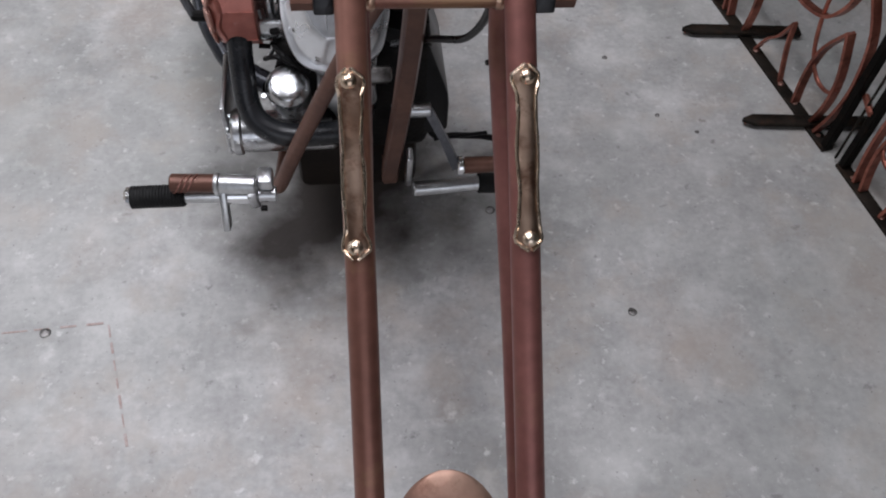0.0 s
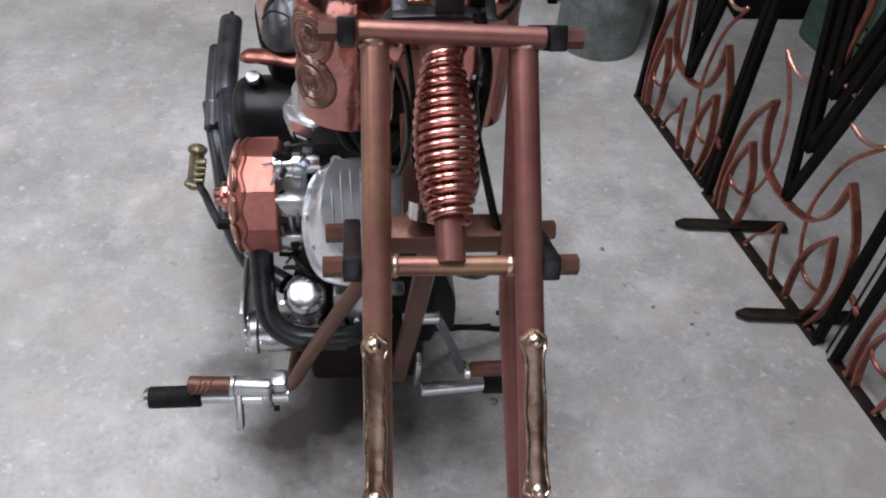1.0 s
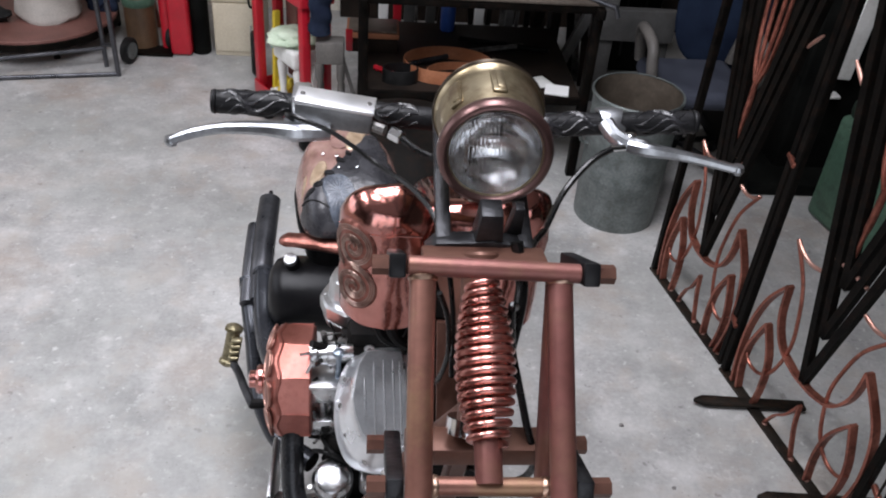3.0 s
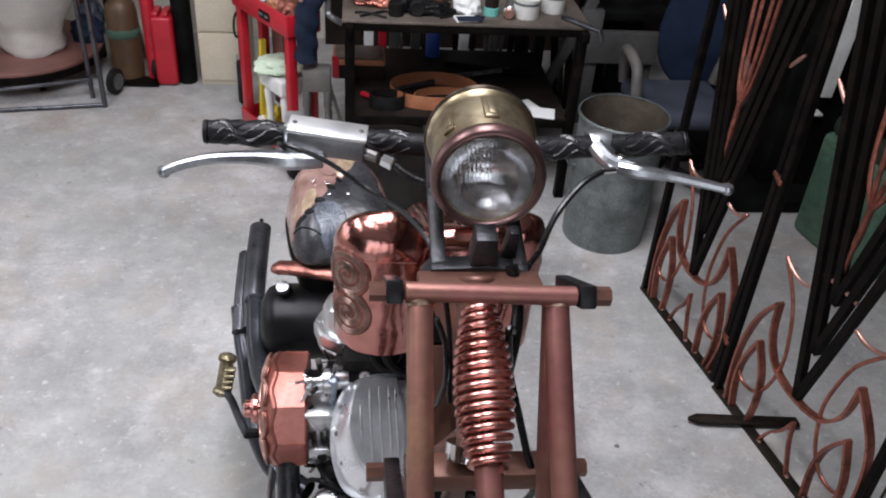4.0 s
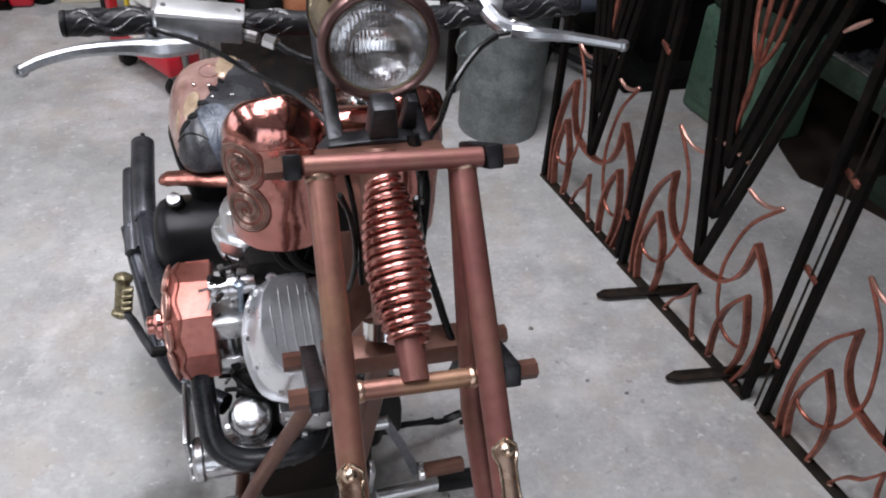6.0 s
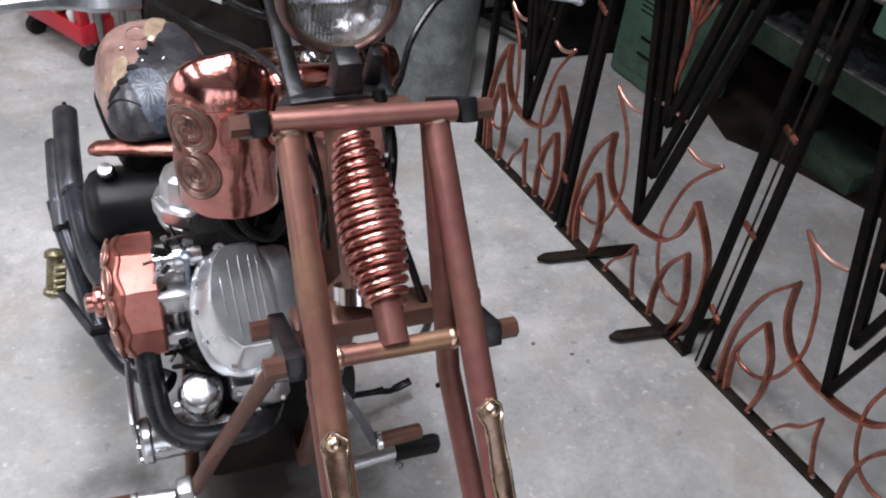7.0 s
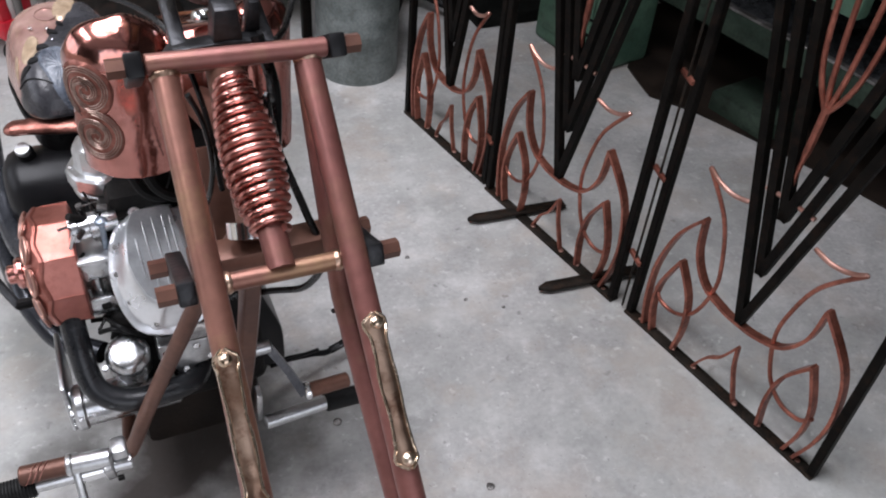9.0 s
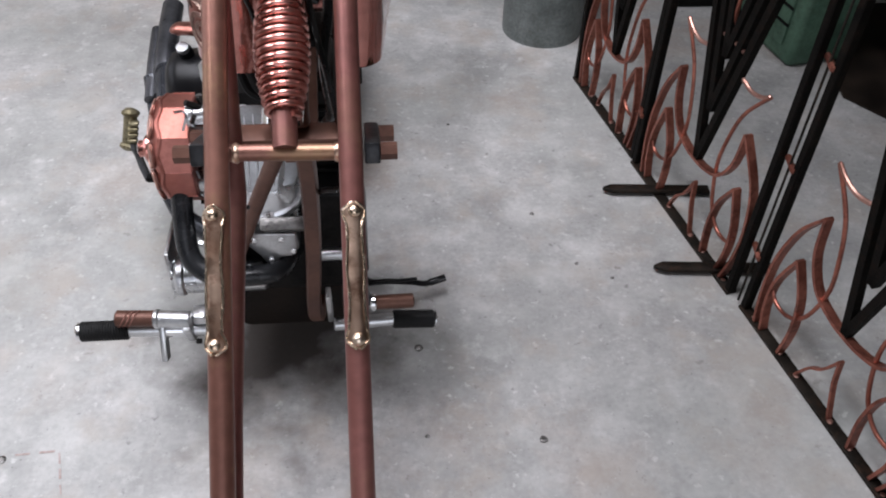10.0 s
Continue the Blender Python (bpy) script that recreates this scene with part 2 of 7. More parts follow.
for key, level in (("cable", 0.3), ("black", 0.2), ("blackpipe", 0.4), ("soot", 0.08), ("rubber", 0.22), ("leather", 0.18), ("iron", 0.06), ("ironbase", 0.1), ("machine", 0.06), ("denim", 0.1), ("blue", 0.1), ("green", 0.2), ("greenshade", 0.1), ("darkbrown", 0.12), ("dark", 0.15)):
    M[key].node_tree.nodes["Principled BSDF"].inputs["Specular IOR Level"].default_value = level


def concrete():
    m = surface("worn_concrete", (0.35, 0.343, 0.335), (0.46, 0.452, 0.442), 0.62, 0.0, 2.2, 70, 0.15, 0.3, dist=0.003)
    n, k = m.node_tree.nodes, m.node_tree.links
    p, tc = n["Principled BSDF"], n["Texture Coordinate"]
    colour = p.inputs["Base Color"].links[0].from_socket
    for sc, det, lo, hi, c, amount in ((7.5, 12, 0.45, 0.68, (0.67, 0.66, 0.64, 1), 0.55), (3.4, 10, 0.48, 0.68, (0.18, 0.182, 0.176, 1), 0.50),
                                       (1.3, 6, 0.42, 0.66, (0.225, 0.228, 0.215, 1), 0.48), (17, 9, 0.55, 0.68, (0.62, 0.61, 0.60, 1), 0.38), (32, 6, 0.61, 0.69, (0.64, 0.635, 0.62, 1), 0.75),
                                       (21, 8, 0.63, 0.70, (0.12, 0.115, 0.11, 1), 0.6), (2.6, 8, 0.52, 0.70, (0.34, 0.26, 0.205, 1), 0.5), (5.5, 11, 0.52, 0.66, (0.40, 0.345, 0.295, 1), 0.5), (0.9, 5, 0.45, 0.62, (0.30, 0.315, 0.295, 1), 0.4), (9, 13, 0.62, 0.72, (0.74, 0.73, 0.71, 1), 0.4),
                                       (95, 3, 0.66, 0.71, (0.10, 0.095, 0.09, 1), 0.5), (140, 2, 0.69, 0.73, (0.66, 0.655, 0.64, 1), 0.45)):
        t, r, x, s, mp = n.new("ShaderNodeTexNoise"), n.new("ShaderNodeValToRGB"), n.new("ShaderNodeMix"), n.new("ShaderNodeMath"), n.new("ShaderNodeMapping")
        mp.inputs["Location"].default_value = (sc * 1.7, det * 3.1, 0)
        t.inputs["Scale"].default_value, t.inputs["Detail"].default_value, t.inputs["Roughness"].default_value = sc, det, 0.62
        r.color_ramp.elements[0].position, r.color_ramp.elements[1].position = lo, hi
        x.data_type = "RGBA"
        s.operation, s.inputs[1].default_value = "MULTIPLY", amount
        k.new(tc.outputs["Object"], mp.inputs["Vector"])
        k.new(mp.outputs["Vector"], t.inputs["Vector"])
        k.new(t.outputs["Fac"], r.inputs["Fac"])
        k.new(r.outputs["Color"], s.inputs[0])
        k.new(s.outputs[0], x.inputs["Factor"])
        k.new(colour, x.inputs[6])
        x.inputs[7].default_value = c
        colour = x.outputs[2]
    # old oil and the shade under the engine painted together, blotchy at the edges
    away, spread, blot, engine_shade, lay = n.new("ShaderNodeVectorMath"), n.new("ShaderNodeVectorMath"), n.new("ShaderNodeTexNoise"), n.new("ShaderNodeMath"), n.new("ShaderNodeMix")
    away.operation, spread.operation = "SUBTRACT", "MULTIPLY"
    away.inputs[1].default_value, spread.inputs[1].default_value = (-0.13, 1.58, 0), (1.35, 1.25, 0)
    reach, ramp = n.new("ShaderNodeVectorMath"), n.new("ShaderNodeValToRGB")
    reach.operation, engine_shade.operation = "LENGTH", "ADD"
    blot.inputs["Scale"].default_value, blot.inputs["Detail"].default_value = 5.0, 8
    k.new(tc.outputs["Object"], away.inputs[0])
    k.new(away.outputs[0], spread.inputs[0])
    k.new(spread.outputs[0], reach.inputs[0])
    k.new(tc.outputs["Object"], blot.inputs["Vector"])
    k.new(reach.outputs["Value"], engine_shade.inputs[0])
    k.new(blot.outputs["Fac"], engine_shade.inputs[1])
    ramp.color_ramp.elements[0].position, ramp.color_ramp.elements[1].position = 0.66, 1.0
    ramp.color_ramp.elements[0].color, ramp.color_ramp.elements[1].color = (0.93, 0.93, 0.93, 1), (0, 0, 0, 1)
    k.new(engine_shade.outputs[0], ramp.inputs["Fac"])
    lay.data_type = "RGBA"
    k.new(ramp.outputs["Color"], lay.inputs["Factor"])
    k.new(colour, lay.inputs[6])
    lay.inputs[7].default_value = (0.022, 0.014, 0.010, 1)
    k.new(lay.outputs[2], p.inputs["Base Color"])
    return m


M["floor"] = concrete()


def ribbed_glass():
    """Clear headlamp glass with fine upright flutes."""
    m = glass_material("ribbed_lamp_glass")
    n, k = m.node_tree.nodes, m.node_tree.links
    tc, add = n.new("ShaderNodeTexCoord"), n.new("ShaderNodeMath")
    flutes, steps, bp = n.new("ShaderNodeTexWave"), n.new("ShaderNodeTexWave"), n.new("ShaderNodeBump")
    flutes.bands_direction, flutes.inputs["Scale"].default_value = "X", 62
    steps.bands_direction, steps.inputs["Scale"].default_value, steps.inputs["Distortion"].default_value = "Z", 17, 2.5
    for w in (flutes, steps):
        k.new(tc.outputs["Object"], w.inputs["Vector"])
    k.new(flutes.outputs["Fac"], add.inputs[0])
    k.new(steps.outputs["Fac"], add.inputs[1])
    k.new(add.outputs[0], bp.inputs["Height"])
    bp.inputs["Strength"].default_value, bp.inputs["Distance"].default_value = 0.6, 0.0014
    k.new(bp.outputs["Normal"], n["Principled BSDF"].inputs["Normal"])
    return m


def glass_material(name="lamp_glass"):
    m = bpy.data.materials.new(name)
    m.use_nodes = True
    p = m.node_tree.nodes["Principled BSDF"]
    p.inputs["Base Color"].default_value, p.inputs["Roughness"].default_value = (0.95, 0.96, 0.97, 1), 0.03
    p.inputs["Transmission Weight"].default_value, p.inputs["IOR"].default_value = 1.0, 1.45
    return m


M["glass"], M["ribbed"] = glass_material(), ribbed_glass()

# ---- building blocks ----


def place(bm, m):
    bmesh.ops.transform(bm, matrix=m, verts=bm.verts)
    return bm


def block(cx, cy, cz, sx, sy, sz, r=0.004, seg=2, turn=(0, 0, 0)):
    bm = bmesh.new()
    bmesh.ops.create_cube(bm, size=1)
    bmesh.ops.scale(bm, vec=(sx, sy, sz), verts=bm.verts)
    if r:
        bmesh.ops.bevel(bm, geom=bm.edges[:], offset=min(r, 0.49 * min(sx, sy, sz)), segments=seg, profile=0.5, affect="EDGES")
    return place(bm, pose(cx, cy, cz, *turn))


def smooth_path(points, steps=8, closed=False):
    """Points along a smooth curve through the given ones."""
    p = [Vector(q) for q in points]
    if len(p) < 3:
        return p
    out = []
    n = len(p)
    for i in range(n if closed else n - 1):
        a, b, c, d = (p[(i + j) % n] if closed else p[min(max(i + j, 0), n - 1)] for j in (-1, 0, 1, 2))
        for s in range(steps):
            t = s / steps
            out.append(0.5 * ((2 * b) + (c - a) * t + (2 * a - 5 * b + 4 * c - d) * t * t + (3 * b - a - 3 * c + d) * t ** 3))
    if not closed:
        out.append(p[-1])
    return out


def sweep(points, r, sides=12, closed=False, section=None, up=None):
    """A tube along a line of points; r a radius or one a point; section: a list of (x, y) in place of a circle."""
    p = [Vector(q) for q in points]
    n = len(p)
    radii = r if isinstance(r, (list, tuple)) else [r] * n
    bm = bmesh.new()
    rings = []
    ref = Vector(up) if up else None
    side = None
    for i in range(n):
        a, b = (p[(i - 1) % n], p[(i + 1) % n]) if closed else (p[max(i - 1, 0)], p[min(i + 1, n - 1)])
        ahead = (b - a).normalized()
        if ref is not None:
            side = ahead.cross(ref).normalized()
        elif side is None:
            side = ahead.orthogonal().normalized()
        else:
            side = (side - ahead * side.dot(ahead)).normalized()
        over = side.cross(ahead)
        shape = section or [(math.cos(2 * math.pi * j / sides), math.sin(2 * math.pi * j / sides)) for j in range(sides)]
        rings.append([bm.verts.new(p[i] + radii[i] * (x * side + y * over)) for x, y in shape])
    m = len(rings[0])
    for i in range(n if closed else n - 1):
        u, v = rings[i], rings[(i + 1) % n]
        for j in range(m):
            bm.faces.new((u[j], u[(j + 1) % m], v[(j + 1) % m], v[j]))
    if not closed:
        bm.faces.new(rings[0][::-1])
        bm.faces.new(rings[-1])
    bmesh.ops.recalc_face_normals(bm, faces=bm.faces)
    return bm


def rod(a, b, r, sides=16, bevel=0.0):
    """A straight round bar from a to b with eased ends."""
    a, b = Vector(a), Vector(b)
    d = (b - a).normalized()
    e = bevel or r * 0.15
    return sweep([a, a + d * e, b - d * e, b], [r - e, r, r, r - e], sides)


def turned(profile, m=None, sides=32, wave=None, hollow=False):
    """A body of revolution about z from (radius, height) pairs; wave(angle) scales the radius; hollow leaves its ends open."""
    hollow = hollow or profile[0] == profile[-1]
    bm = bmesh.new()
    rings = []
    for r, z in profile:
        ring = []
        for j in range(sides):
            a = 2 * math.pi * j / sides
            w = wave(a) if wave else 1
            ring.append(bm.verts.new((r * w * math.cos(a), r * w * math.sin(a), z)))
        rings.append(ring)
    for u, v in zip(rings, rings[1:]):
        for j in range(sides):
            bm.faces.new((u[j], u[(j + 1) % sides], v[(j + 1) % sides], v[j]))
    if profile[0][0] > 1e-5 and not hollow:
        bm.faces.new(rings[0][::-1])
    if profile[-1][0] > 1e-5 and not hollow:
        bm.faces.new(rings[-1])
    bmesh.ops.remove_doubles(bm, verts=bm.verts, dist=1e-6)
    bmesh.ops.recalc_face_normals(bm, faces=bm.faces)
    return place(bm, m) if m else bm


def along(a, b):
    """The pose that puts z along the way from a to b, at a."""
    a, b = Vector(a), Vector(b)
    return Matrix.Translation(a) @ (b - a).to_track_quat("Z", "Y").to_matrix().to_4x4()


def prism(outline, depth, m=None, r=0.0):
    """A flat plate: an outline in x and z, given depth along y."""
    bm = bmesh.new()
    f = bm.faces.new([bm.verts.new((x, 0, z)) for x, z in outline])
    g = bmesh.ops.extrude_face_region(bm, geom=[f])
    bmesh.ops.translate(bm, vec=(0, depth, 0), verts=[v for v in g["geom"] if isinstance(v, bmesh.types.BMVert)])
    bmesh.ops.recalc_face_normals(bm, faces=bm.faces)
    if r:
        bmesh.ops.bevel(bm, geom=bm.edges[:], offset=r, segments=2, profile=0.5, affect="EDGES")
    return place(bm, m) if m else bm


def joined(*pieces):
    """Several pieces of one part in one mesh."""
    bm = pieces[0]
    for other in pieces[1:]:
        me = bpy.data.meshes.new("piece")
        other.to_mesh(me)
        other.free()
        bm.from_mesh(me)
        bpy.data.meshes.remove(me)
    return bm


def roughen(bm, amount, size, seed=0.0):
    """Uneven, hand-beaten surface."""
    bm.normal_update()
    for v in bm.verts:
        v.co += v.normal * amount * noise.noise((v.co + Vector((seed, seed, seed))) / size)
    return bm


def mesh_object(name, bm, material, smooth=35):
    me = bpy.data.meshes.new(name)
    bm.to_mesh(me)
    bm.free()
    me.materials.append(material)
    if smooth:
        me.shade_smooth()
        me.set_sharp_from_angle(angle=radians(smooth))
    return new(name, me)


def root(ob):
    while ob.parent:
        ob = ob.parent
    return ob


def part(name, bm, material, parent, label="", smooth=35):
    """One mesh under a thing or a part; bm is in the place's own metres."""
    base = root(parent)
    place(bm, base.matrix_world.inverted())
    ob = mesh_object(name, bm, material, smooth)
    ob.parent = parent
    return tagged(ob, label)


def thing(name, x, y, z, label, category, group=""):
    ob = new(name)
    ob.location, ob.empty_display_size = (x, y, z), 0.1
    ob.matrix_world = pose(x, y, z)
    return tagged(ob, label, category, group)


def solid(name, bm, material, label, category, group="", kind="", smooth=35):
    return tagged(mesh_object(name, bm, material, smooth), label, category, group, kind)


def hex_nut(a, b, r):
    return sweep([a, b], r, 6)

# ---- the workshop ----
def slab(name, x0, x1, y0, y1, z0, z1, material, label, category):
    return solid(name, block((x0 + x1) / 2, (y0 + y1) / 2, (z0 + z1) / 2, x1 - x0, y1 - y0, z1 - z0, 0), material, label, category, kind="structure", smooth=0)


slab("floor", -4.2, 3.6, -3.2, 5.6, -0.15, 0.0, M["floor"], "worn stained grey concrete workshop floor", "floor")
slab("wall_north", -4.2, 3.6, 5.4, 5.6, 0.0, 3.5, M["wall"], "pale painted block wall behind the benches", "wall")
slab("wall_east", 3.4, 3.6, -3.0, 5.4, 0.0, 3.5, M["dark"], "block wall behind the green machine, coloured dark for its shade", "wall")
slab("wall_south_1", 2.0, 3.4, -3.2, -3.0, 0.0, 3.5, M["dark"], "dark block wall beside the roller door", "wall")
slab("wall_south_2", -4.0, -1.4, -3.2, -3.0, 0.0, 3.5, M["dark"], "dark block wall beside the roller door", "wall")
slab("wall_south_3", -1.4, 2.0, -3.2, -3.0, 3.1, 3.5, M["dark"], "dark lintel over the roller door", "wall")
slab("wall_west_1", -4.2, -4.0, -3.2, 5.4, 0.0, 1.25, M["wall"], "pale block wall below the windows", "wall")
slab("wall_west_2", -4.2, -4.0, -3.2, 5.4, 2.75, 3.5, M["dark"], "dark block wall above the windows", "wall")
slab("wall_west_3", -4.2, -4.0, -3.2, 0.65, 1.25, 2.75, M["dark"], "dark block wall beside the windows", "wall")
slab("wall_west_4", -4.2, -4.0, 4.35, 5.4, 1.25, 2.75, M["wall"], "pale block wall beside the windows", "wall")
for n_c, (x0, x1) in enumerate(((-4.2, -2.3), (-1.5, -0.5), (0.3, 3.6))):
    slab("ceiling_%d" % (n_c + 1), x0, x1, -3.2, 5.6, 3.5, 3.65, M["ceil"], "dusty dark workshop ceiling between roof lights", "ceiling")
for n_c, (x, y, span, power) in enumerate(ROOF_LIGHTS):
    slab("ceiling_%d" % (2 * n_c + 4), x - 0.4, x + 0.4, -3.2, y - span / 2, 3.5, 3.65, M["ceil"], "dusty dark workshop ceiling before a roof light", "ceiling")
    slab("ceiling_%d" % (2 * n_c + 5), x - 0.4, x + 0.4, y + span / 2, 5.6, 3.5, 3.65, M["ceil"], "dusty dark workshop ceiling behind a roof light", "ceiling")

# ---- the motorcycle ----
bike = thing("motorcycle", 0.0, 1.6, 0.0, "custom copper chopper motorcycle with a long girder fork", "motorcycle")


def fork_point(s, x_side, dx=0.0):
    """A point on a front fork tube, s metres down from its top."""
    top = Vector((-0.085, 1.135, 1.262)) if x_side < 0 else Vector((0.089, 1.14, 1.256))
    way = Vector((-0.010 if x_side < 0 else -0.002, -0.725, -0.682)).normalized()
    return top + way * s + Vector((dx, 0, 0))


for sx in (-1, 1):
    tube = part("front_fork_tube", sweep([fork_point(0, sx), fork_point(0.6, sx), fork_point(1.36, sx)], 0.0165, 24), M["goldtube" if sx < 0 else "tube"], bike, "gold-brown heat-tinted copper fork tube" if sx < 0 else "red-brown heat-tinted copper fork tube")
    weld = roughen(turned([(0.0165, -0.003), (0.0185, -0.001), (0.0185, 0.002), (0.0168, 0.005)], along(fork_point(-0.002, sx), fork_point(0.05, sx)), 40), 0.0018, 0.004)
    part("weld_bead", weld, M["brass"], tube, "brass-coloured weld bead")
    # hammered brass guard, held by two domed rivets
    d, s0 = (fork_point(1, sx) - fork_point(0, sx)).normalized(), 0.325
    nrm = Vector((0, -0.682, 0.725))
    lat = d.cross(nrm).normalized()
    bm = bmesh.new()
    rows = []
    n_s, n_a, swing = 40, 11, 0.22 if sx < 0 else -0.1
    for i in range(n_s + 1):
        f = i / n_s
        ends = min(f, 1 - f) * 0.195 + 0.0005
        half = 0.58 * min(1.0, 0.12 + ends / 0.012) * (1 + 0.10 * math.sin(f * 15 + sx) + (0.42 if ends < 0.028 else 0) * math.sin(min(ends / 0.028, 1) * math.pi))
        rad = 0.0190
        c = fork_point(s0 + f * 0.195, sx)
        rows.append([bm.verts.new(c + rad * (math.cos(a) * nrm + math.sin(a) * lat)) for a in ((j / (n_a - 1) - 0.5) * 2 * half + swing for j in range(n_a))])
    for u, v in zip(rows, rows[1:]):
        for j in range(n_a - 1):
            bm.faces.new((u[j], u[j + 1], v[j + 1], v[j]))
    rims = [[v.co.copy() for v in (row[k] for row in rows)] for k in (0, -1)]
    bmesh.ops.recalc_face_normals(bm, faces=bm.faces)
    bmesh.ops.solidify(bm, geom=bm.faces[:], thickness=-0.0025)
    guard = part("fork_guard", roughen(bm, 0.0010, 0.022, sx), M["brass"], tube, "hammered brass guard plate")
    # paler brass beads put the bright rim reflection into colour
    for rim in rims:
        part("edge_glint", roughen(sweep(rim, 0.0022, 8), 0.0006, 0.006, sx), M["gold_edge"], guard, "bright brass bead for the reflection along the guard edge")
    for s in (0.338, 0.507):
        face_way = math.cos(swing) * nrm + math.sin(swing) * lat
        c = fork_point(s, sx) + face_way * 0.019
        part("rivet", turned([(0.0085, 0), (0.0085, 0.002), (0.006, 0.0055), (0.003, 0.0072), (0.0, 0.0075)], along(c, c + face_way), 16), M["gold_edge"], guard)

# cross bars of the girder
TB0, TB1 = Vector((-0.105, 1.14, 1.279)), Vector((0.113, 1.14, 1.271))
part("upper_cross_bar", rod(TB0, TB1, 0.0125, 24), M["tube"], bike, "brown copper upper cross bar")
LB0, LB1 = Vector((-0.097, 0.972, 1.071)), Vector((0.100, 0.972, 1.067))
part("lower_cross_bar", rod(LB0, LB1, 0.0118, 24), M["goldtube"], bike, "brown copper lower cross bar")
bx = Vector((1, 0, -0.03)).normalized()


def link_plate(a, b, w, t):
    """A black link between two bolts."""
    a, b = Vector(a), Vector(b)
    d = (b - a)
    L = d.length
    bm = block(0, 0, L / 2, t, w, L + w, 0.003)
    z = d.normalized()
    x = Vector((1, 0, 0))
    y = z.cross(x).normalized()
    m = Matrix((x, y, z)).transposed().to_4x4()
    m.translation = a
    return place(bm, m)


for sx, end, lower in ((-1, TB0, LB0), (1, TB1, LB1)):
    up_back = Vector((end.x + sx * 0.012, 1.235, 1.215))
    upper = part("upper_link", link_plate(end + Vector((sx * 0.012, 0, 0)), up_back, 0.03, 0.021), M["black"], bike, "black steel fork link")
    part("bolt_head", hex_nut(end + Vector((sx * 0.020, 0, 0)), end + Vector((sx * 0.043, 0, 0)), 0.0125), M["frame"], upper, "copper-brown hexagon bolt head")
    low_back = Vector((lower.x + sx * 0.018, 1.085, 1.016))
    lo = part("lower_link", link_plate(lower + Vector((sx * 0.018, 0, 0)), low_back, 0.03, 0.022), M["bracket"], bike, "worn black steel fork link")
    for c in (lower + Vector((sx * 0.018, 0, 0)), low_back):
        part("bolt_head", hex_nut(c + Vector((sx * 0.010, 0, 0)), c + Vector((sx * 0.034, 0, 0)), 0.0125), M["frame"], lo, "copper-brown hexagon bolt head")
    # rear leg of the girder on this side
    xs = -0.083 if sx < 0 else 0.083
    xs += 0.004 if sx > 0 else 0.0
    knee = Vector((xs * 0.98, 1.0, 0.975))
    part("rear_fork_tube", sweep([(xs, 1.15, 1.262), (xs * 0.985, 1.08, 1.13), knee, fork_point(0.62, sx) + Vector((0, 0.06, -0.055)), fork_point(1.34, sx) + Vector((0, 0.02, -0.02))],
                                 0.0150, 20), M["tube"], bike, "brown copper rear fork tube")
    part("pinch_bolt", rod(knee + Vector((sx * -0.010, -0.004, -0.02)), knee + Vector((sx * -0.0165, -0.006, -0.02)), 0.0035, 8), M["black"], bike)

part("steering_ring", turned([(0.026, -0.012), (0.031, -0.011), (0.031, 0.011), (0.026, 0.012)], along((-0.012, 1.092, 1.046), (0.0, 1.16, 1.15)), 28), M["chrome"], bike, "bright steering head ring")
part("lower_tree", block(-0.002, 1.095, 1.002, 0.19, 0.045, 0.032, 0.004), M["frame"], bike, "brown copper lower fork yoke")
part("upper_tree", block(0.005, 1.235, 1.222, 0.17, 0.05, 0.016, 0.004, 2, (-12, 0, 0)), M["frame"], bike, "brown copper upper fork yoke")
part("steering_neck", rod((0.0, 1.10, 1.02), (0.0, 1.24, 1.23), 0.026, 24), M["frame"], bike)

for c, d_, rr in ((LB0 + bx * 0.030, bx, 0.0125), (LB1 - bx * 0.030, bx, 0.0125)):
    part("weld_bead", roughen(turned([(rr, -0.004), (rr + 0.0014, -0.001), (rr + 0.0014, 0.002), (rr, 0.005)], along(c, c + d_), 28), 0.0012, 0.004), M["brass"], bike, "brass-coloured weld bead")

# spring: a barrel of copper coils over a tapered seat
S0, S1 = Vector((0.0, 0.980, 1.083)), Vector((-0.003, 1.178, 1.226))
sd = (S1 - S0).normalized()
part("spring_seat", turned([(0.0172, 0), (0.0172, 0.012), (0.0178, 0.04), (0.0178, 0.055)], along(S0 - sd * 0.012, S1), 28), M["tube"], bike, "brown copper spring seat")
coil, turns, n = [], 16.5, 380
s_u = sd.orthogonal().normalized()
s_v = sd.cross(s_u)
base_s = 0.034
length = (S1 - S0).length - base_s + 0.002
for i in range(n + 1):
    f = i / n
    rr = 0.0185 + 0.0165 * math.sin(math.pi * min(1, f * 1.02 + 0.02)) ** 0.85
    a = 2 * math.pi * turns * f
    coil.append(S0 + sd * (base_s + length * f) + rr * (math.cos(a) * s_u + math.sin(a) * s_v))
part("coil_spring", sweep(coil, 0.0050, 12), M["spring"], bike, "polished copper barrel-shaped coil spring")
part("spring_core", rod(S0 + sd * 0.03, S1, 0.008, 12), M["frame"], bike)

# front wheel and mudguard under the fork
AX = (fork_point(1.36, -1) + fork_point(1.36, 1)) / 2
wheel_pose = Matrix.Translation(AX) @ pose(0, 0, 0, 0, 90, 0)


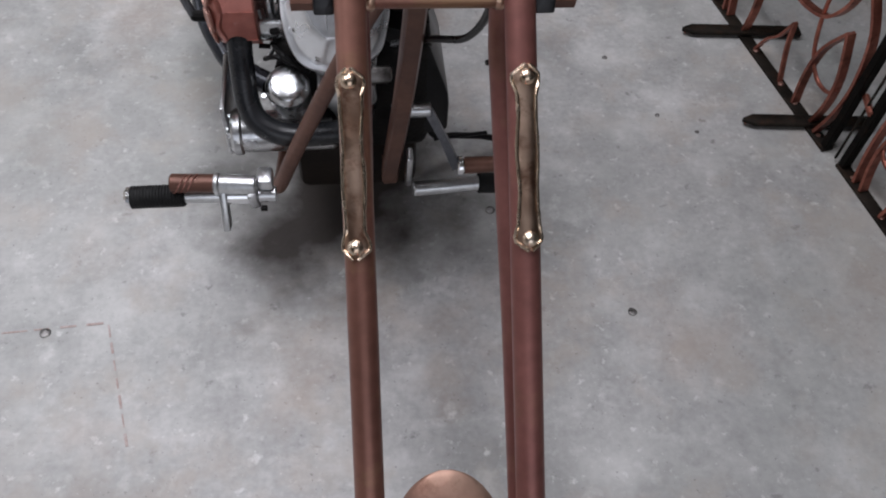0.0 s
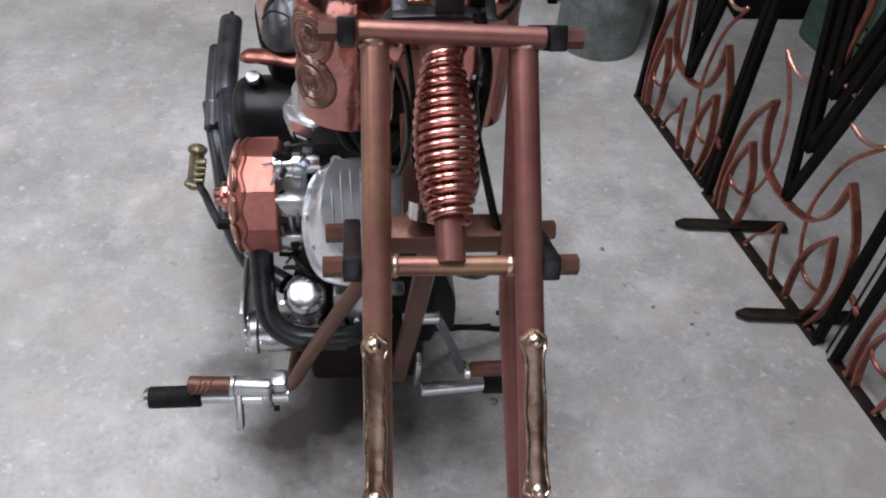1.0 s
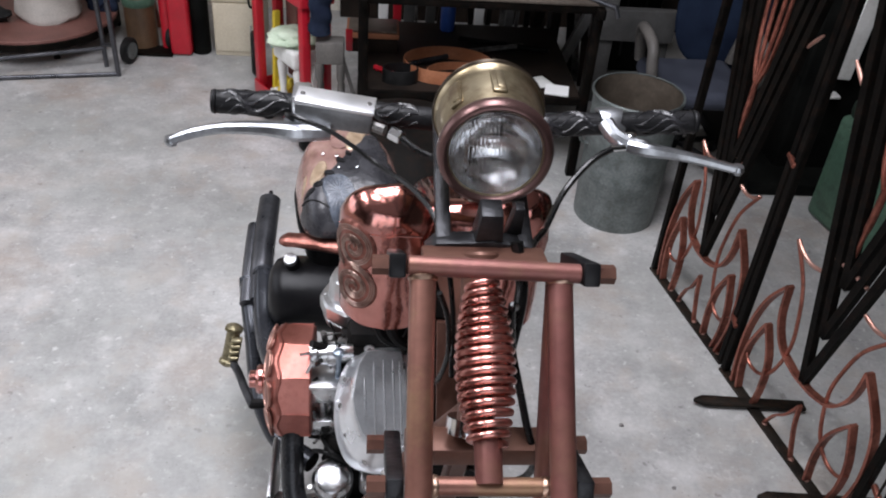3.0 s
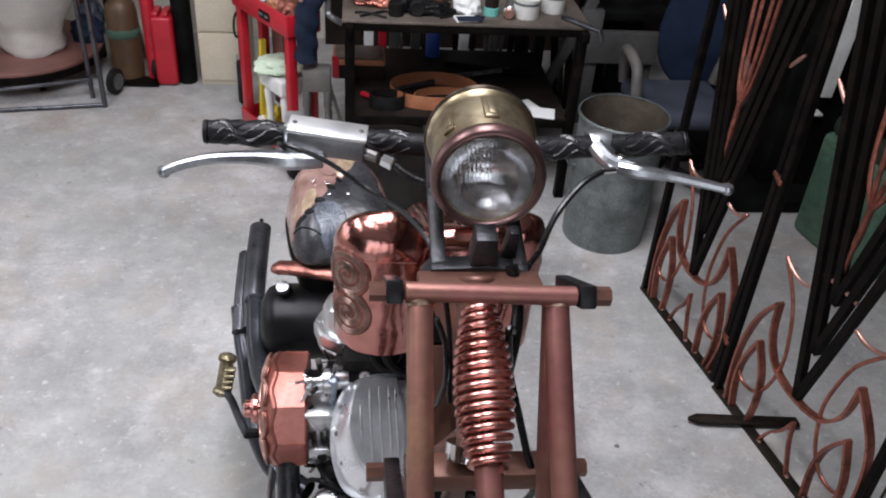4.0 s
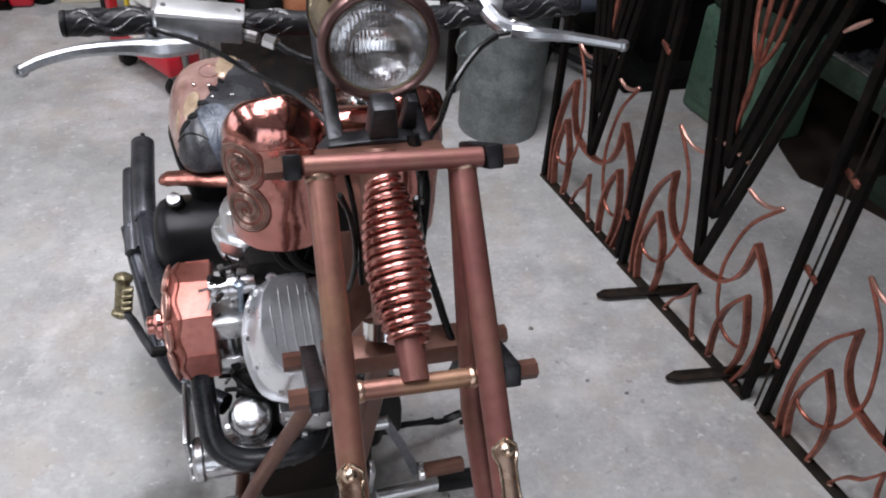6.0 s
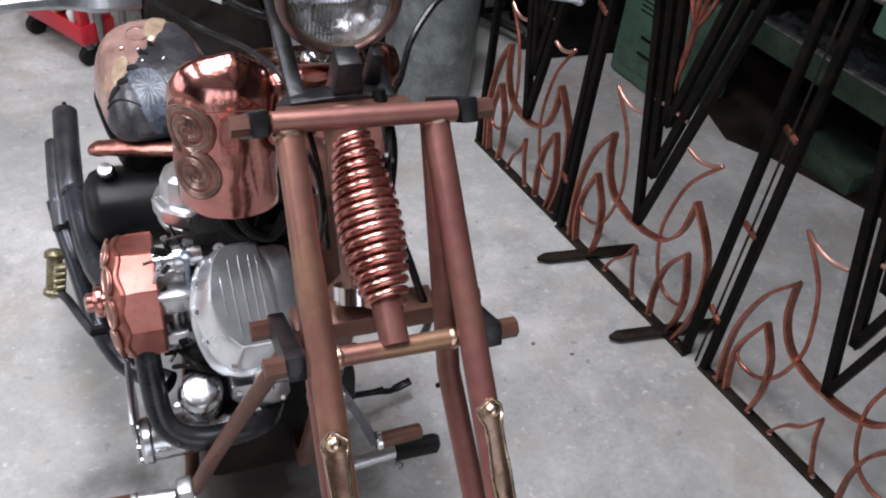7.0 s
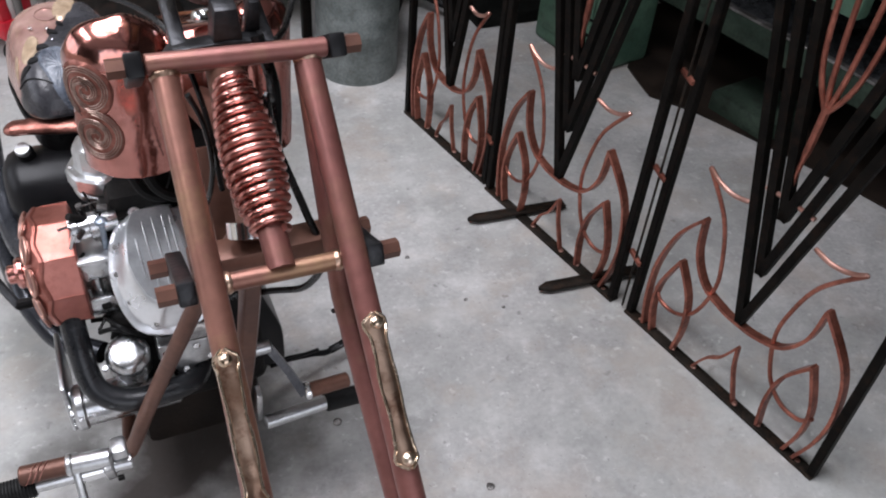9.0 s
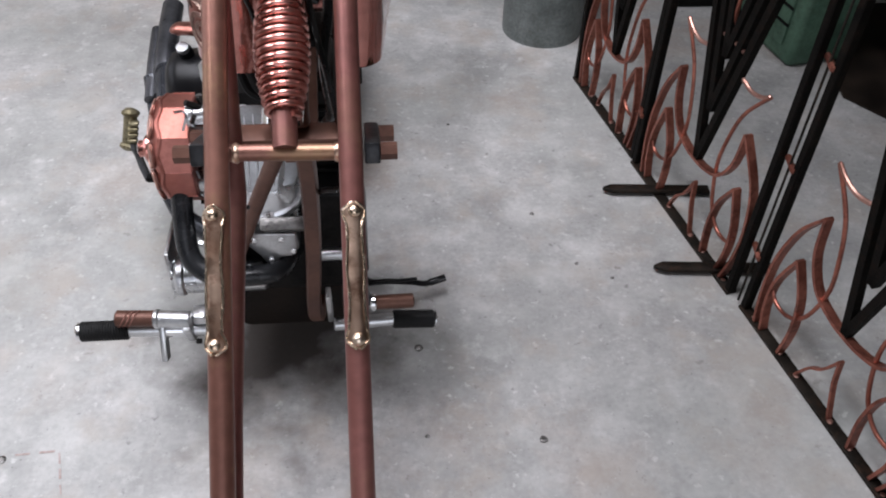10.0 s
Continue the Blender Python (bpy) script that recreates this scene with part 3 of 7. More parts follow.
def wheel(name, m, r, w, label):
    tyre = part(name, turned([(r - w * 0.75, -w * 0.36), (r - w * 0.35, -w * 0.5), (r - w * 0.08, -w * 0.3), (r, 0), (r - w * 0.08, w * 0.3), (r - w * 0.35, w * 0.5), (r - w * 0.75, w * 0.36), (r - w * 0.75, -w * 0.36)],
                              m, 48), M["rubber"], bike, label)
    part("rim", turned([(r - w * 0.72, -w * 0.34), (r - w * 0.95, -w * 0.3), (r - w * 0.95, w * 0.3), (r - w * 0.72, w * 0.34), (r - w * 0.72, -w * 0.34)], m, 48), M["chrome"], tyre, "chrome wheel rim")
    part("hub", turned([(0.012, -0.07), (0.035, -0.06), (0.025, -0.03), (0.025, 0.03), (0.035, 0.06), (0.012, 0.07)], m, 24), M["chrome"], tyre)
    for i in range(20):
        a = i * math.pi / 10
        s = 0.028 if i % 2 else -0.028
        part("spoke", rod(m @ Vector((0.03 * math.cos(a + 0.5), 0.03 * math.sin(a + 0.5), s)), m @ Vector(((r - w * 0.9) * math.cos(a), (r - w * 0.9) * math.sin(a), 0)), 0.0025, 5), M["chrome"], tyre)


front_wheel_r = AX.z
wheel("front_tyre", wheel_pose, front_wheel_r, 0.09, "black rubber front tyre")
bm = bmesh.new()
rows = []
for i in range(31):
    a = radians(18 + 112 * i / 30)
    w_f = 0.062 * min(1, 0.25 + 0.75 * math.sqrt(min(1, min(i, 30 - i) / 5)))
    rows.append([bm.verts.new((AX.x + w_f * math.sin(b), AX.y + (front_wheel_r + 0.015 + 0.03 * math.cos(b)) * math.cos(a), AX.z + (front_wheel_r + 0.015 + 0.03 * math.cos(b)) * math.sin(a))) for b in (radians(-85 + 17 * j) for j in range(11))])
for u, v in zip(rows, rows[1:]):
    for j in range(10):
        bm.faces.new((u[j], u[j + 1], v[j + 1], v[j]))
bmesh.ops.recalc_face_normals(bm, faces=bm.faces)
bmesh.ops.solidify(bm, geom=bm.faces[:], thickness=0.003)
part("front_mudguard", bm, M["copper"], bike, "polished copper front mudguard")

tail = bmesh.new()
rows = []
for i in range(17):
    f = math.sin(math.pi / 2 * i / 16)
    y, z = 0.40 + 0.222 * f, 0.568 + 0.075 * f ** 1.5
    w_f = 0.078 * math.sqrt(max(0.01, 1 - max(0, (f - 0.62) / 0.38) ** 2))
    rows.append([tail.verts.new((w_f * math.sin(b), y, z - 0.045 * (w_f / 0.078) ** 2 * (1 - math.cos(b)) - 0.012 * (1 - w_f / 0.078))) for b in (radians(-80 + 16 * j) for j in range(11))])
for u, v in zip(rows, rows[1:]):
    for j in range(10):
        tail.faces.new((u[j], u[j + 1], v[j + 1], v[j]))
bmesh.ops.recalc_face_normals(tail, faces=tail.faces)
bmesh.ops.solidify(tail, geom=tail.faces[:], thickness=0.004)
part("mudguard_tail", tail, M["tailbrass"], bike, "flared brassy copper tail of the front mudguard")

# headlamp
HF, HB = Vector((0.020, 1.335, 1.330)), Vector((0.0235, 1.480, 1.329))
hm = along(HF, HB)
lamp = part("headlamp_shell", turned([(0.074, 0.004), (0.0765, 0.012), (0.078, 0.10), (0.0805, 0.115), (0.083, 0.118), (0.083, 0.127), (0.079, 0.130), (0.078, 0.134), (0.05, 0.150), (0.0, 0.158)], hm, 48, hollow=True), M["lampbrass"], bike, "aged brass headlamp shell")
part("bezel", turned([(0.0665, 0.002), (0.0670, -0.005), (0.0690, -0.010), (0.0725, -0.0125), (0.0765, -0.0115), (0.0800, -0.0075), (0.0820, -0.001), (0.0822, 0.005), (0.0805, 0.010), (0.0775, 0.0125), (0.0745, 0.012)], hm, 56, hollow=True), M["bezel"], lamp, "brown copper headlamp rim")
part("inner_ring", turned([(0.0655, -0.002), (0.0665, -0.0055), (0.0680, -0.006), (0.0685, -0.003)], hm, 56, hollow=True), M["lampbrass"], lamp, "thin brass ring inside the rim")
part("back_rim", turned([(0.079, 0.117), (0.0845, 0.118), (0.0858, 0.122), (0.0845, 0.126), (0.081, 0.128), (0.0835, 0.131), (0.0815, 0.135), (0.078, 0.136)], hm, 56, hollow=True), M["darkbezel"], lamp, "dark bronze back rim")
part("reflector", turned([(0.067, 0.001), (0.06, 0.016), (0.045, 0.034), (0.025, 0.046), (0.0, 0.050)], hm, 40, hollow=True), M["mirror"], lamp, "mirror reflector")
lens = turned([(0.0, -0.017), (0.02, -0.016), (0.04, -0.012), (0.058, -0.005), (0.068, 0.0), (0.067, 0.003), (0.058, -0.001), (0.04, -0.008), (0.02, -0.012), (0.0, -0.013)], None, 64)
part("lens", place(lens, hm), M["ribbed"], lamp, "clear ribbed glass lens").visible_shadow = False
part("bulb", place(turned([(0.004, 0), (0.007, 0.006), (0.008, 0.016), (0.006, 0.024), (0.0, 0.028)], None, 16), hm @ pose(0, 0, 0.018)), M["glass"], lamp)
up_v = (hm.to_3x3().inverted() @ Vector((0, 0, 1)))
top_a = math.atan2(up_v.y, up_v.x)
for a in (-0.80, 0.02):
    c = Matrix.Rotation(top_a + a, 4, "Z")
    slot = joined(block(0.0790, 0, 0.064, 0.006, 0.021, 0.066, 0.0028), block(0.0826, 0.0025, 0.064, 0.004, 0.012, 0.054, 0.0018))
    part("lamp_louvre", place(slot, hm @ c), M["lampbrass"], lamp, "raised brass louvre")

# risers and brackets
part("riser", link_plate((-0.049, 1.262, 1.222), (-0.044, 1.53, 1.282), 0.012, 0.022), M["bracket"], bike, "worn dark steel handlebar riser")
part("riser", link_plate((0.066, 1.262, 1.222), (0.078, 1.56, 1.255), 0.012, 0.022), M["bracket"], bike, "worn dark steel handlebar riser")
part("lamp_bracket", prism([(-0.026, 0), (0.026, 0), (0.020, 0.012), (0.014, 0.07), (-0.016, 0.07), (-0.021, 0.012)], 0.035, pose(0.014, 1.262, 1.212, 10, 0, 0), 0.002), M["bracket"], bike, "worn dark steel headlamp bracket")
part("lamp_bracket", prism([(-0.014, 0), (0.012, 0), (0.008, 0.07), (-0.006, 0.07)], 0.02, pose(0.05, 1.285, 1.205, 6, 4, 0), 0.002), M["bracket"], bike, "worn dark steel headlamp bracket")
part("yoke_plate", prism([(-0.075, -0.01), (0.06, -0.01), (0.075, 0.004), (0.02, 0.012), (-0.06, 0.008)], 0.03, pose(0, 1.255, 1.222, 0, 0, 0), 0.002), M["bracket"], bike, "worn dark steel mounting plate")

# handlebar in carved leather
bar_pts = smooth_path([(-0.402, 1.585, 1.268), (-0.28, 1.587, 1.265), (-0.12, 1.59, 1.252), (0.05, 1.59, 1.242), (0.2, 1.59, 1.248), (0.394, 1.588, 1.261)], 10)
part("handlebar", sweep(bar_pts, 0.0195, 20), M["leather"], bike, "handlebar wrapped in carved black leather")
bar_root = [o for o in bike.children if o.name.startswith("handlebar")][0]
for c, s in (((-0.403, 1.585, 1.268), -1), ((0.395, 1.588, 1.261), 1)):
    part("bar_end", turned([(0.019, 0), (0.0205, 0.003), (0.019, 0.008), (0.010, 0.009), (0.0, 0.006)], along(c, (c[0] + s, c[1], c[2])), 20), M["leather"], bar_root)


def bar_at(x):
    for a, b in zip(bar_pts, bar_pts[1:]):
        if a.x <= x <= b.x:
            return a.lerp(b, (x - a.x) / (b.x - a.x))
    return bar_pts[-1] if x > 0 else bar_pts[0]


for x0, x1 in ((-0.400, -0.285), (-0.15, -0.075), (0.085, 0.228), (0.285, 0.389)):
    for k in range(7):
        pts, radii, n = [], [], int((x1 - x0) / 0.0035)
        for i in range(n + 1):
            x = x0 + (x1 - x0) * i / n
            a = -1.6 + 0.62 * k + 0.55 * math.sin(x * 88 + 0.9 * k + 0.4 * math.sin(x * 31))
            pts.append(bar_at(x) + 0.0188 * Vector((0, -math.cos(a), math.sin(a))))
            radii.append((0.0016 + 0.0026 * abs(math.sin(x * 44 + 0.45 * k))) * min(1, 0.2 + 4 * i / n, 0.2 + 4 * (n - i) / n))
        part("carved_ridge", sweep(pts, radii, 6), M["carved"], bar_root)

# brake master cylinder and lever
res = part("brake_reservoir", place(block(0, 0, 0, 0.122, 0.052, 0.036, 0.003), pose(-0.211, 1.545, 1.277, 0, 6, -4)), M["resmetal"], bike, "grey brake fluid reservoir with a bright lid")
part("reservoir_lid", place(block(0, 0, 0.020, 0.126, 0.056, 0.007, 0.002), pose(-0.211, 1.545, 1.277, 0, 6, -4)), M["lid"], res, "bright reservoir lid")
for dx in (-0.053, 0.053):
    part("lid_screw", place(turned([(0.004, 0.023), (0.004, 0.0255), (0.0, 0.0258)], None, 10), pose(-0.211, 1.545, 1.277, 0, 6, -4) @ pose(dx, 0, 0)), M["cast"], res)
part("bar_clamp", block(-0.265, 1.575, 1.276, 0.03, 0.06, 0.05, 0.006), M["alu"], res, "silver clamp")
part("hydraulic_banjo", rod((-0.155, 1.53, 1.264), (-0.13, 1.515, 1.262), 0.009, 8), M["cast"], res, "chrome hose union")
part("hydraulic_nut", rod((-0.122, 1.512, 1.262), (-0.104, 1.5, 1.258), 0.011, 6), M["chrome"], res)


def lever(points, widths, name, label):
    pts = smooth_path(points, 6)
    n = len(pts)
    radii = []
    for i in range(n):
        f = i / (n - 1) * (len(widths) - 1)
        j = min(int(f), len(widths) - 2)
        radii.append(widths[j] + (widths[j + 1] - widths[j]) * (f - j))
    return part(name, sweep(pts, radii, section=[(1, 0.3), (0.7, 0.62), (-0.7, 0.62), (-1, 0.3), (-1, -0.3), (-0.7, -0.62), (0.7, -0.62), (1, -0.3)], up=(0, 0.3, 1)), M["leveralu"], bike, label)


lv = lever([(-0.22, 1.525, 1.252), (-0.27, 1.515, 1.256), (-0.32, 1.518, 1.258), (-0.385, 1.525, 1.252), (-0.435, 1.525, 1.241), (-0.466, 1.522, 1.229)], [0.018, 0.022, 0.0155, 0.013, 0.0125, 0.0115], "brake_lever", "cast aluminium brake lever")
part("lever_tip", turned([(0.0, -0.008), (0.009, -0.007), (0.0115, 0), (0.009, 0.007), (0.0, 0.008)], pose(-0.468, 1.522, 1.228), 14), M["leveralu"], lv)
part("lever_perch", block(-0.262, 1.54, 1.253, 0.055, 0.05, 0.02, 0.005, 2, (0, 0, 12)), M["leveralu"], lv, "aluminium lever perch")
lv = lever([(0.27, 1.518, 1.25), (0.30, 1.505, 1.25), (0.35, 1.50, 1.245), (0.40, 1.492, 1.238), (0.445, 1.482, 1.232)], [0.016, 0.017, 0.0125, 0.0115, 0.010], "clutch_lever", "cast aluminium clutch lever")
part("lever_tip", turned([(0.0, -0.008), (0.009, -0.007), (0.0115, 0), (0.009, 0.007), (0.0, 0.008)], pose(0.447, 1.481, 1.232), 14), M["leveralu"], lv)
saddle = bmesh.new()
rows = []
for i in range(15):
    a = radians(-75 + 250 * i / 14)
    c = bar_at(0.250)
    w_ = 0.014 + 0.008 * max(0, math.sin(a - 0.5))
    rows.append([saddle.verts.new((c.x + sgn * w_ + (0.010 if a < 0.4 else 0.0), c.y - r_ * math.cos(a), c.z + r_ * math.sin(a))) for sgn, r_ in ((-1, 0.0205), (-1, 0.0265), (-0.4, 0.0285), (0.4, 0.0285), (1, 0.0265), (1, 0.0205))])
for u, v in zip(rows, rows[1:]):
    for j in range(6):
        saddle.faces.new((u[j], u[(j + 1) % 6], v[(j + 1) % 6], v[j]))
saddle.faces.new(rows[0][::-1])
saddle.faces.new(rows[-1])
bmesh.ops.recalc_face_normals(saddle, faces=saddle.faces)
part("bar_clamp", saddle, M["leveralu"], lv, "cast aluminium clutch lever clamp", smooth=50)
part("pivot_bolt", turned([(0.008, 0), (0.008, 0.006), (0.004, 0.008), (0.0, 0.008)], pose(0.272, 1.522, 1.262), 12), M["chrome"], lv)
part("lever_perch", sweep(smooth_path([(0.235, 1.555, 1.27), (0.25, 1.53, 1.258), (0.275, 1.518, 1.252), (0.30, 1.51, 1.25)], 4), [0.014] * 12 + [0.012], 10), M["leveralu"], lv)
part("adjuster", rod((0.238, 1.505, 1.25), (0.27, 1.512, 1.25), 0.006, 8), M["chrome"], lv)

# cables
for pts, r, label in (([(-0.275, 1.53, 1.268), (-0.285, 1.515, 1.285), (-0.262, 1.50, 1.286), (-0.21, 1.49, 1.268), (-0.145, 1.46, 1.235), (-0.085, 1.38, 1.235), (-0.052, 1.30, 1.222), (-0.035, 1.22, 1.16), (-0.03, 1.18, 1.05)], 0.004, "black front brake cable"),
                      ([(0.24, 1.505, 1.25), (0.20, 1.48, 1.238), (0.155, 1.44, 1.205), (0.115, 1.36, 1.19), (0.085, 1.30, 1.20), (0.062, 1.24, 1.20), (0.045, 1.17, 1.19)], 0.0052, "black clutch cable"),
                      ([(-0.105, 1.50, 1.258), (-0.075, 1.48, 1.246), (-0.03, 1.47, 1.235), (0.01, 1.50, 1.22)], 0.0055, "black hydraulic hose"),
                      ([(0.045, 1.17, 1.19), (0.036, 1.155, 1.20), (0.045, 1.155, 1.13), (0.055, 1.14, 1.09), (0.066, 1.10, 1.05), (0.085, 1.085, 0.972), (0.070, 1.14, 0.87), (0.03, 1.23, 0.79), (-0.02, 1.36, 0.67)], 0.0055, "black control cable"),
                      ([(-0.06, 1.16, 1.22), (-0.045, 1.165, 1.17), (-0.04, 1.17, 1.10), (-0.05, 1.2, 1.02), (-0.055, 1.3, 0.94)], 0.004, "thin black cable"),
                      ([(0.05, 1.25, 1.24), (0.062, 1.22, 1.17), (0.05, 1.19, 1.08), (0.055, 1.2, 0.98), (0.03, 1.35, 0.85)], 0.009, "black wiring loom")):
    part("cable", sweep(smooth_path(pts, 8), r, 8), M["cable"], bike, label)

# frame
part("down_tube", sweep(smooth_path([(0.0, 1.17, 1.0), (-0.06, 1.235, 0.84), (-0.12, 1.275, 0.68), (-0.20, 1.345, 0.44), (-0.247, 1.385, 0.29), (-0.258, 1.42, 0.245), (-0.25, 1.50, 0.225), (-0.22, 1.9, 0.22), (-0.18, 2.3, 0.28)], 8), 0.0148, 16), M["frame"], bike, "dull brown copper down tube")
part("down_tube", sweep(smooth_path([(0.004, 1.16, 1.0), (0.004, 1.235, 0.82), (-0.006, 1.31, 0.58), (-0.022, 1.37, 0.36), (-0.024, 1.42, 0.26), (-0.02, 1.5, 0.23), (-0.02, 1.9, 0.225)], 8), 1, section=[(0.016, 0.012), (0.012, 0.018), (-0.012, 0.018), (-0.016, 0.012), (-0.016, -0.012), (-0.012, -0.018), (0.012, -0.018), (0.016, -0.012)], up=(0, 1, 0.3)), M["frame"], bike, "broad brown copper front down tube")
part("backbone", sweep(smooth_path([(0, 1.19, 1.12), (-0.01, 1.4, 1.05), (-0.02, 1.8, 0.88), (-0.04, 2.15, 0.70)], 8), 0.027, 16), M["frame"], bike, "brown copper frame backbone")
part("neck_gusset", prism([(-0.03, 0), (0.03, 0), (0.036, 0.2), (-0.036, 0.2)], 0.012, pose(-0.005, 1.25, 0.84, -24, 0, 0), 0.002), M["frame"], bike, "brown copper neck plate")
rail_pts = smooth_path([(-0.360, 1.998, 0.698), (-0.345, 1.992, 0.704), (-0.315, 1.986, 0.706), (-0.265, 1.976, 0.706), (-0.19, 1.957, 0.706), (-0.02, 1.93, 0.700)], 6)
part("seat_rail", roughen(sweep(rail_pts, [0.011 + 0.010 * min(1, i / 6) for i in range(len(rail_pts))], section=[(math.cos(b) * 1.15, math.sin(b) * 0.72) for b in (2 * math.pi * q / 14 for q in range(14))], up=(0, 0, 1)), 0.0020, 0.03), M["patina"], bike, "hand-beaten copper rail under the seat front")

# tank in two lobes
LOBES = ((-0.125, 0.170, 0.075, 0.082, 0.074, 0.0), (0.098, 0.110, 0.050, 0.053, 0.055, 1.0))


def rounded_ring(a, b, r, n=112):
    """Evenly spaced points round a rectangle of half sizes a and b with corners of radius r."""
    r = min(r, a, b)
    runs = []
    for cx, cy, start in ((a - r, b - r, 0), (r - a, b - r, 1), (r - a, r - b, 2), (a - r, r - b, 3)):
        runs += [(cx + r * math.cos((start + k / 10) * math.pi / 2), cy + r * math.sin((start + k / 10) * math.pi / 2)) for k in range(11)]
    steps = [math.dist(p, q) for p, q in zip(runs, runs[1:] + runs[:1])]
    total, out, i, done = sum(steps), [], 0, 0.0
    for k in range(n):
        while done + steps[i] < total * k / n and i < len(runs) - 1:
            done += steps[i]
            i += 1
        f = (total * k / n - done) / max(steps[i], 1e-9)
        p, q = runs[i], runs[(i + 1) % len(runs)]
        out.append((p[0] + (q[0] - p[0]) * f, p[1] + (q[1] - p[1]) * f))
    return out


def tank_shell(w, rc, inset, dome):
    """Upright walls under a full, soft dome."""
    levels = [(0.016, -0.18), (0.006, -0.174), (0.0, -0.162)] + [(0.0, -0.162 + (0.342 - dome) * k / 12) for k in range(1, 13)]
    levels += [(inset * (1 - math.cos(q) ** 0.86), 0.18 - dome + dome * math.sin(q) ** 0.92) for q in (math.pi / 2 * k / 14 for k in range(1, 14))] + [(inset, 0.18)]
    bm = bmesh.new()
    rings = [[bm.verts.new((x, y, z)) for x, y in rounded_ring(w / 2 - i, 0.21 - i, max(rc - i, 0.002))] for i, z in levels]
    for u, v in zip(rings, rings[1:]):
        for j in range(len(u)):
            bm.faces.new((u[j], u[(j + 1) % len(u)], v[(j + 1) % len(u)], v[j]))
    bm.faces.new(rings[0][::-1])
    bm.faces.new(rings[-1])
    bmesh.ops.recalc_face_normals(bm, faces=bm.faces)
    return bm


for cx, w, rc, inset, dome, seed in LOBES:
    bm = tank_shell(w, rc, inset, dome)
    for v in bm.verts:
        x, y, z = v.co
        back = y + 0.21
        v.co = Vector((cx + x * (1 + (-0.5 if cx < 0 else 0.25) * back) * (1 if cx < 0 else 0.86 + 0.75 * z) + (0.06 if cx < 0 else 0.10) * back, 1.44 + back, max(1.184 + (z - 0.18) - 0.68 * max(0, back - 0.045) * (z + 0.18) / 0.36, 0.922 - 0.12 * (x + w / 2) + 0.04 * back)))
    lobe = part("fuel_tank", roughen(roughen(bm, 0.003, 0.05, seed), 0.0020, 0.024, seed + 5), M["copper"], bike, "hand-beaten polished copper fuel tank half", smooth=70)
    if cx < 0:
        tank_left = lobe
part("tank_bridge", block(0.01, 1.60, 1.035, 0.17, 0.28, 0.13, 0.045, 6, (-20, 0, 0)), M["copper"], bike, "polished copper tank bridge")
part("filler_cap", turned([(0.03, 0), (0.03, 0.008), (0.026, 0.014), (0.0, 0.016)], pose(0.03, 1.50, 1.150, -20, 0, 0), 24), M["chrome"], bike, "chrome filler cap")


def tank_skin(s, z):
    """A point on the front and outer flank of the left tank half: s runs round the corner, outwards."""
    rc = 0.075
    cx, cy = -0.21 + rc, 1.44 + rc
    if s < 0:
        return Vector((cx - s, 1.44, z))
    a = s / rc
    if a < math.pi / 2:
        return Vector((cx - rc * math.sin(a), cy - rc * math.cos(a), z))
    return Vector((cx - rc, cy + (s - rc * math.pi / 2), z))


def spiral(cs, cz, r, turns, hand, start):
    pts = []
    n = int(28 * turns)
    for i in range(n + 1):
        f = i / n
        a = start + hand * 2 * math.pi * turns * f
        q = r * (1 - 0.86 * f)
        p = tank_skin(cs + q * math.cos(a), cz + 1.12 * q * math.sin(a))
        pts.append(p + Vector((-0.45, -0.9, 0)) * 0.0026)
    return pts


for cs, cz, r, hand, st in ((0.045, 1.078, 0.045, 1, -1.2), (0.045, 0.996, 0.045, 1, 1.4)):
    bm = bmesh.new()
    rows = []
    for i in range(1, 9):
        row = []
        for j in range(36):
            a = 2 * math.pi * j / 36
            row.append(bm.verts.new(tank_skin(cs + r * 1.02 * i / 8 * math.cos(a), cz + 1.14 * r * i / 8 * math.sin(a)) + Vector((-0.45, -0.9, 0)) * (0.0018 if i < 8 else -0.003)))
        rows.append(row)
    bm.faces.new(rows[0])
    for u, v in zip(rows, rows[1:]):
        for j in range(36):
            bm.faces.new((u[j], u[(j + 1) % 36], v[(j + 1) % 36], v[j]))
    bmesh.ops.recalc_face_normals(bm, faces=bm.faces)
    field = part("scroll_field", bm, M["patina"], tank_left, "darkened round field behind the scroll")
    for k, turns_ in ((1.0, 2.4), (0.91, 2.2), (0.82, 2.0), (0.60, 0.55), (0.52, 0.5)):
        part("scroll_relief", sweep(spiral(cs, cz, r * k, turns_, hand, st + 1.1 * (1 - k)), 0.0011, 6), M["scroll"], field, "chased copper scroll")
part("dome_seam", sweep([tank_skin(-0.070 + 0.150 * i / 30, 1.110) + Vector((-0.3, -0.9, 0)) * 0.0002 for i in range(31)], 0.0013, 6), M["copper"], tank_left, "seam under the domed tank top")

# ---- engine and running gear ----
case = part("crankcase", block(-0.085, 1.66, 0.42, 0.30, 0.36, 0.30, 0.03, 3), M["soot"], bike, "black oily crankcase")
part("cylinder_block", block(-0.07, 1.68, 0.66, 0.24, 0.24, 0.26, 0.02, 2), M["soot"], bike, "black oily cylinder block")
for i in range(7):
    part("cooling_fin", block(-0.07, 1.675, 0.56 + 0.032 * i, 0.265, 0.265, 0.008, 0.003, 1), M["soot"], case)

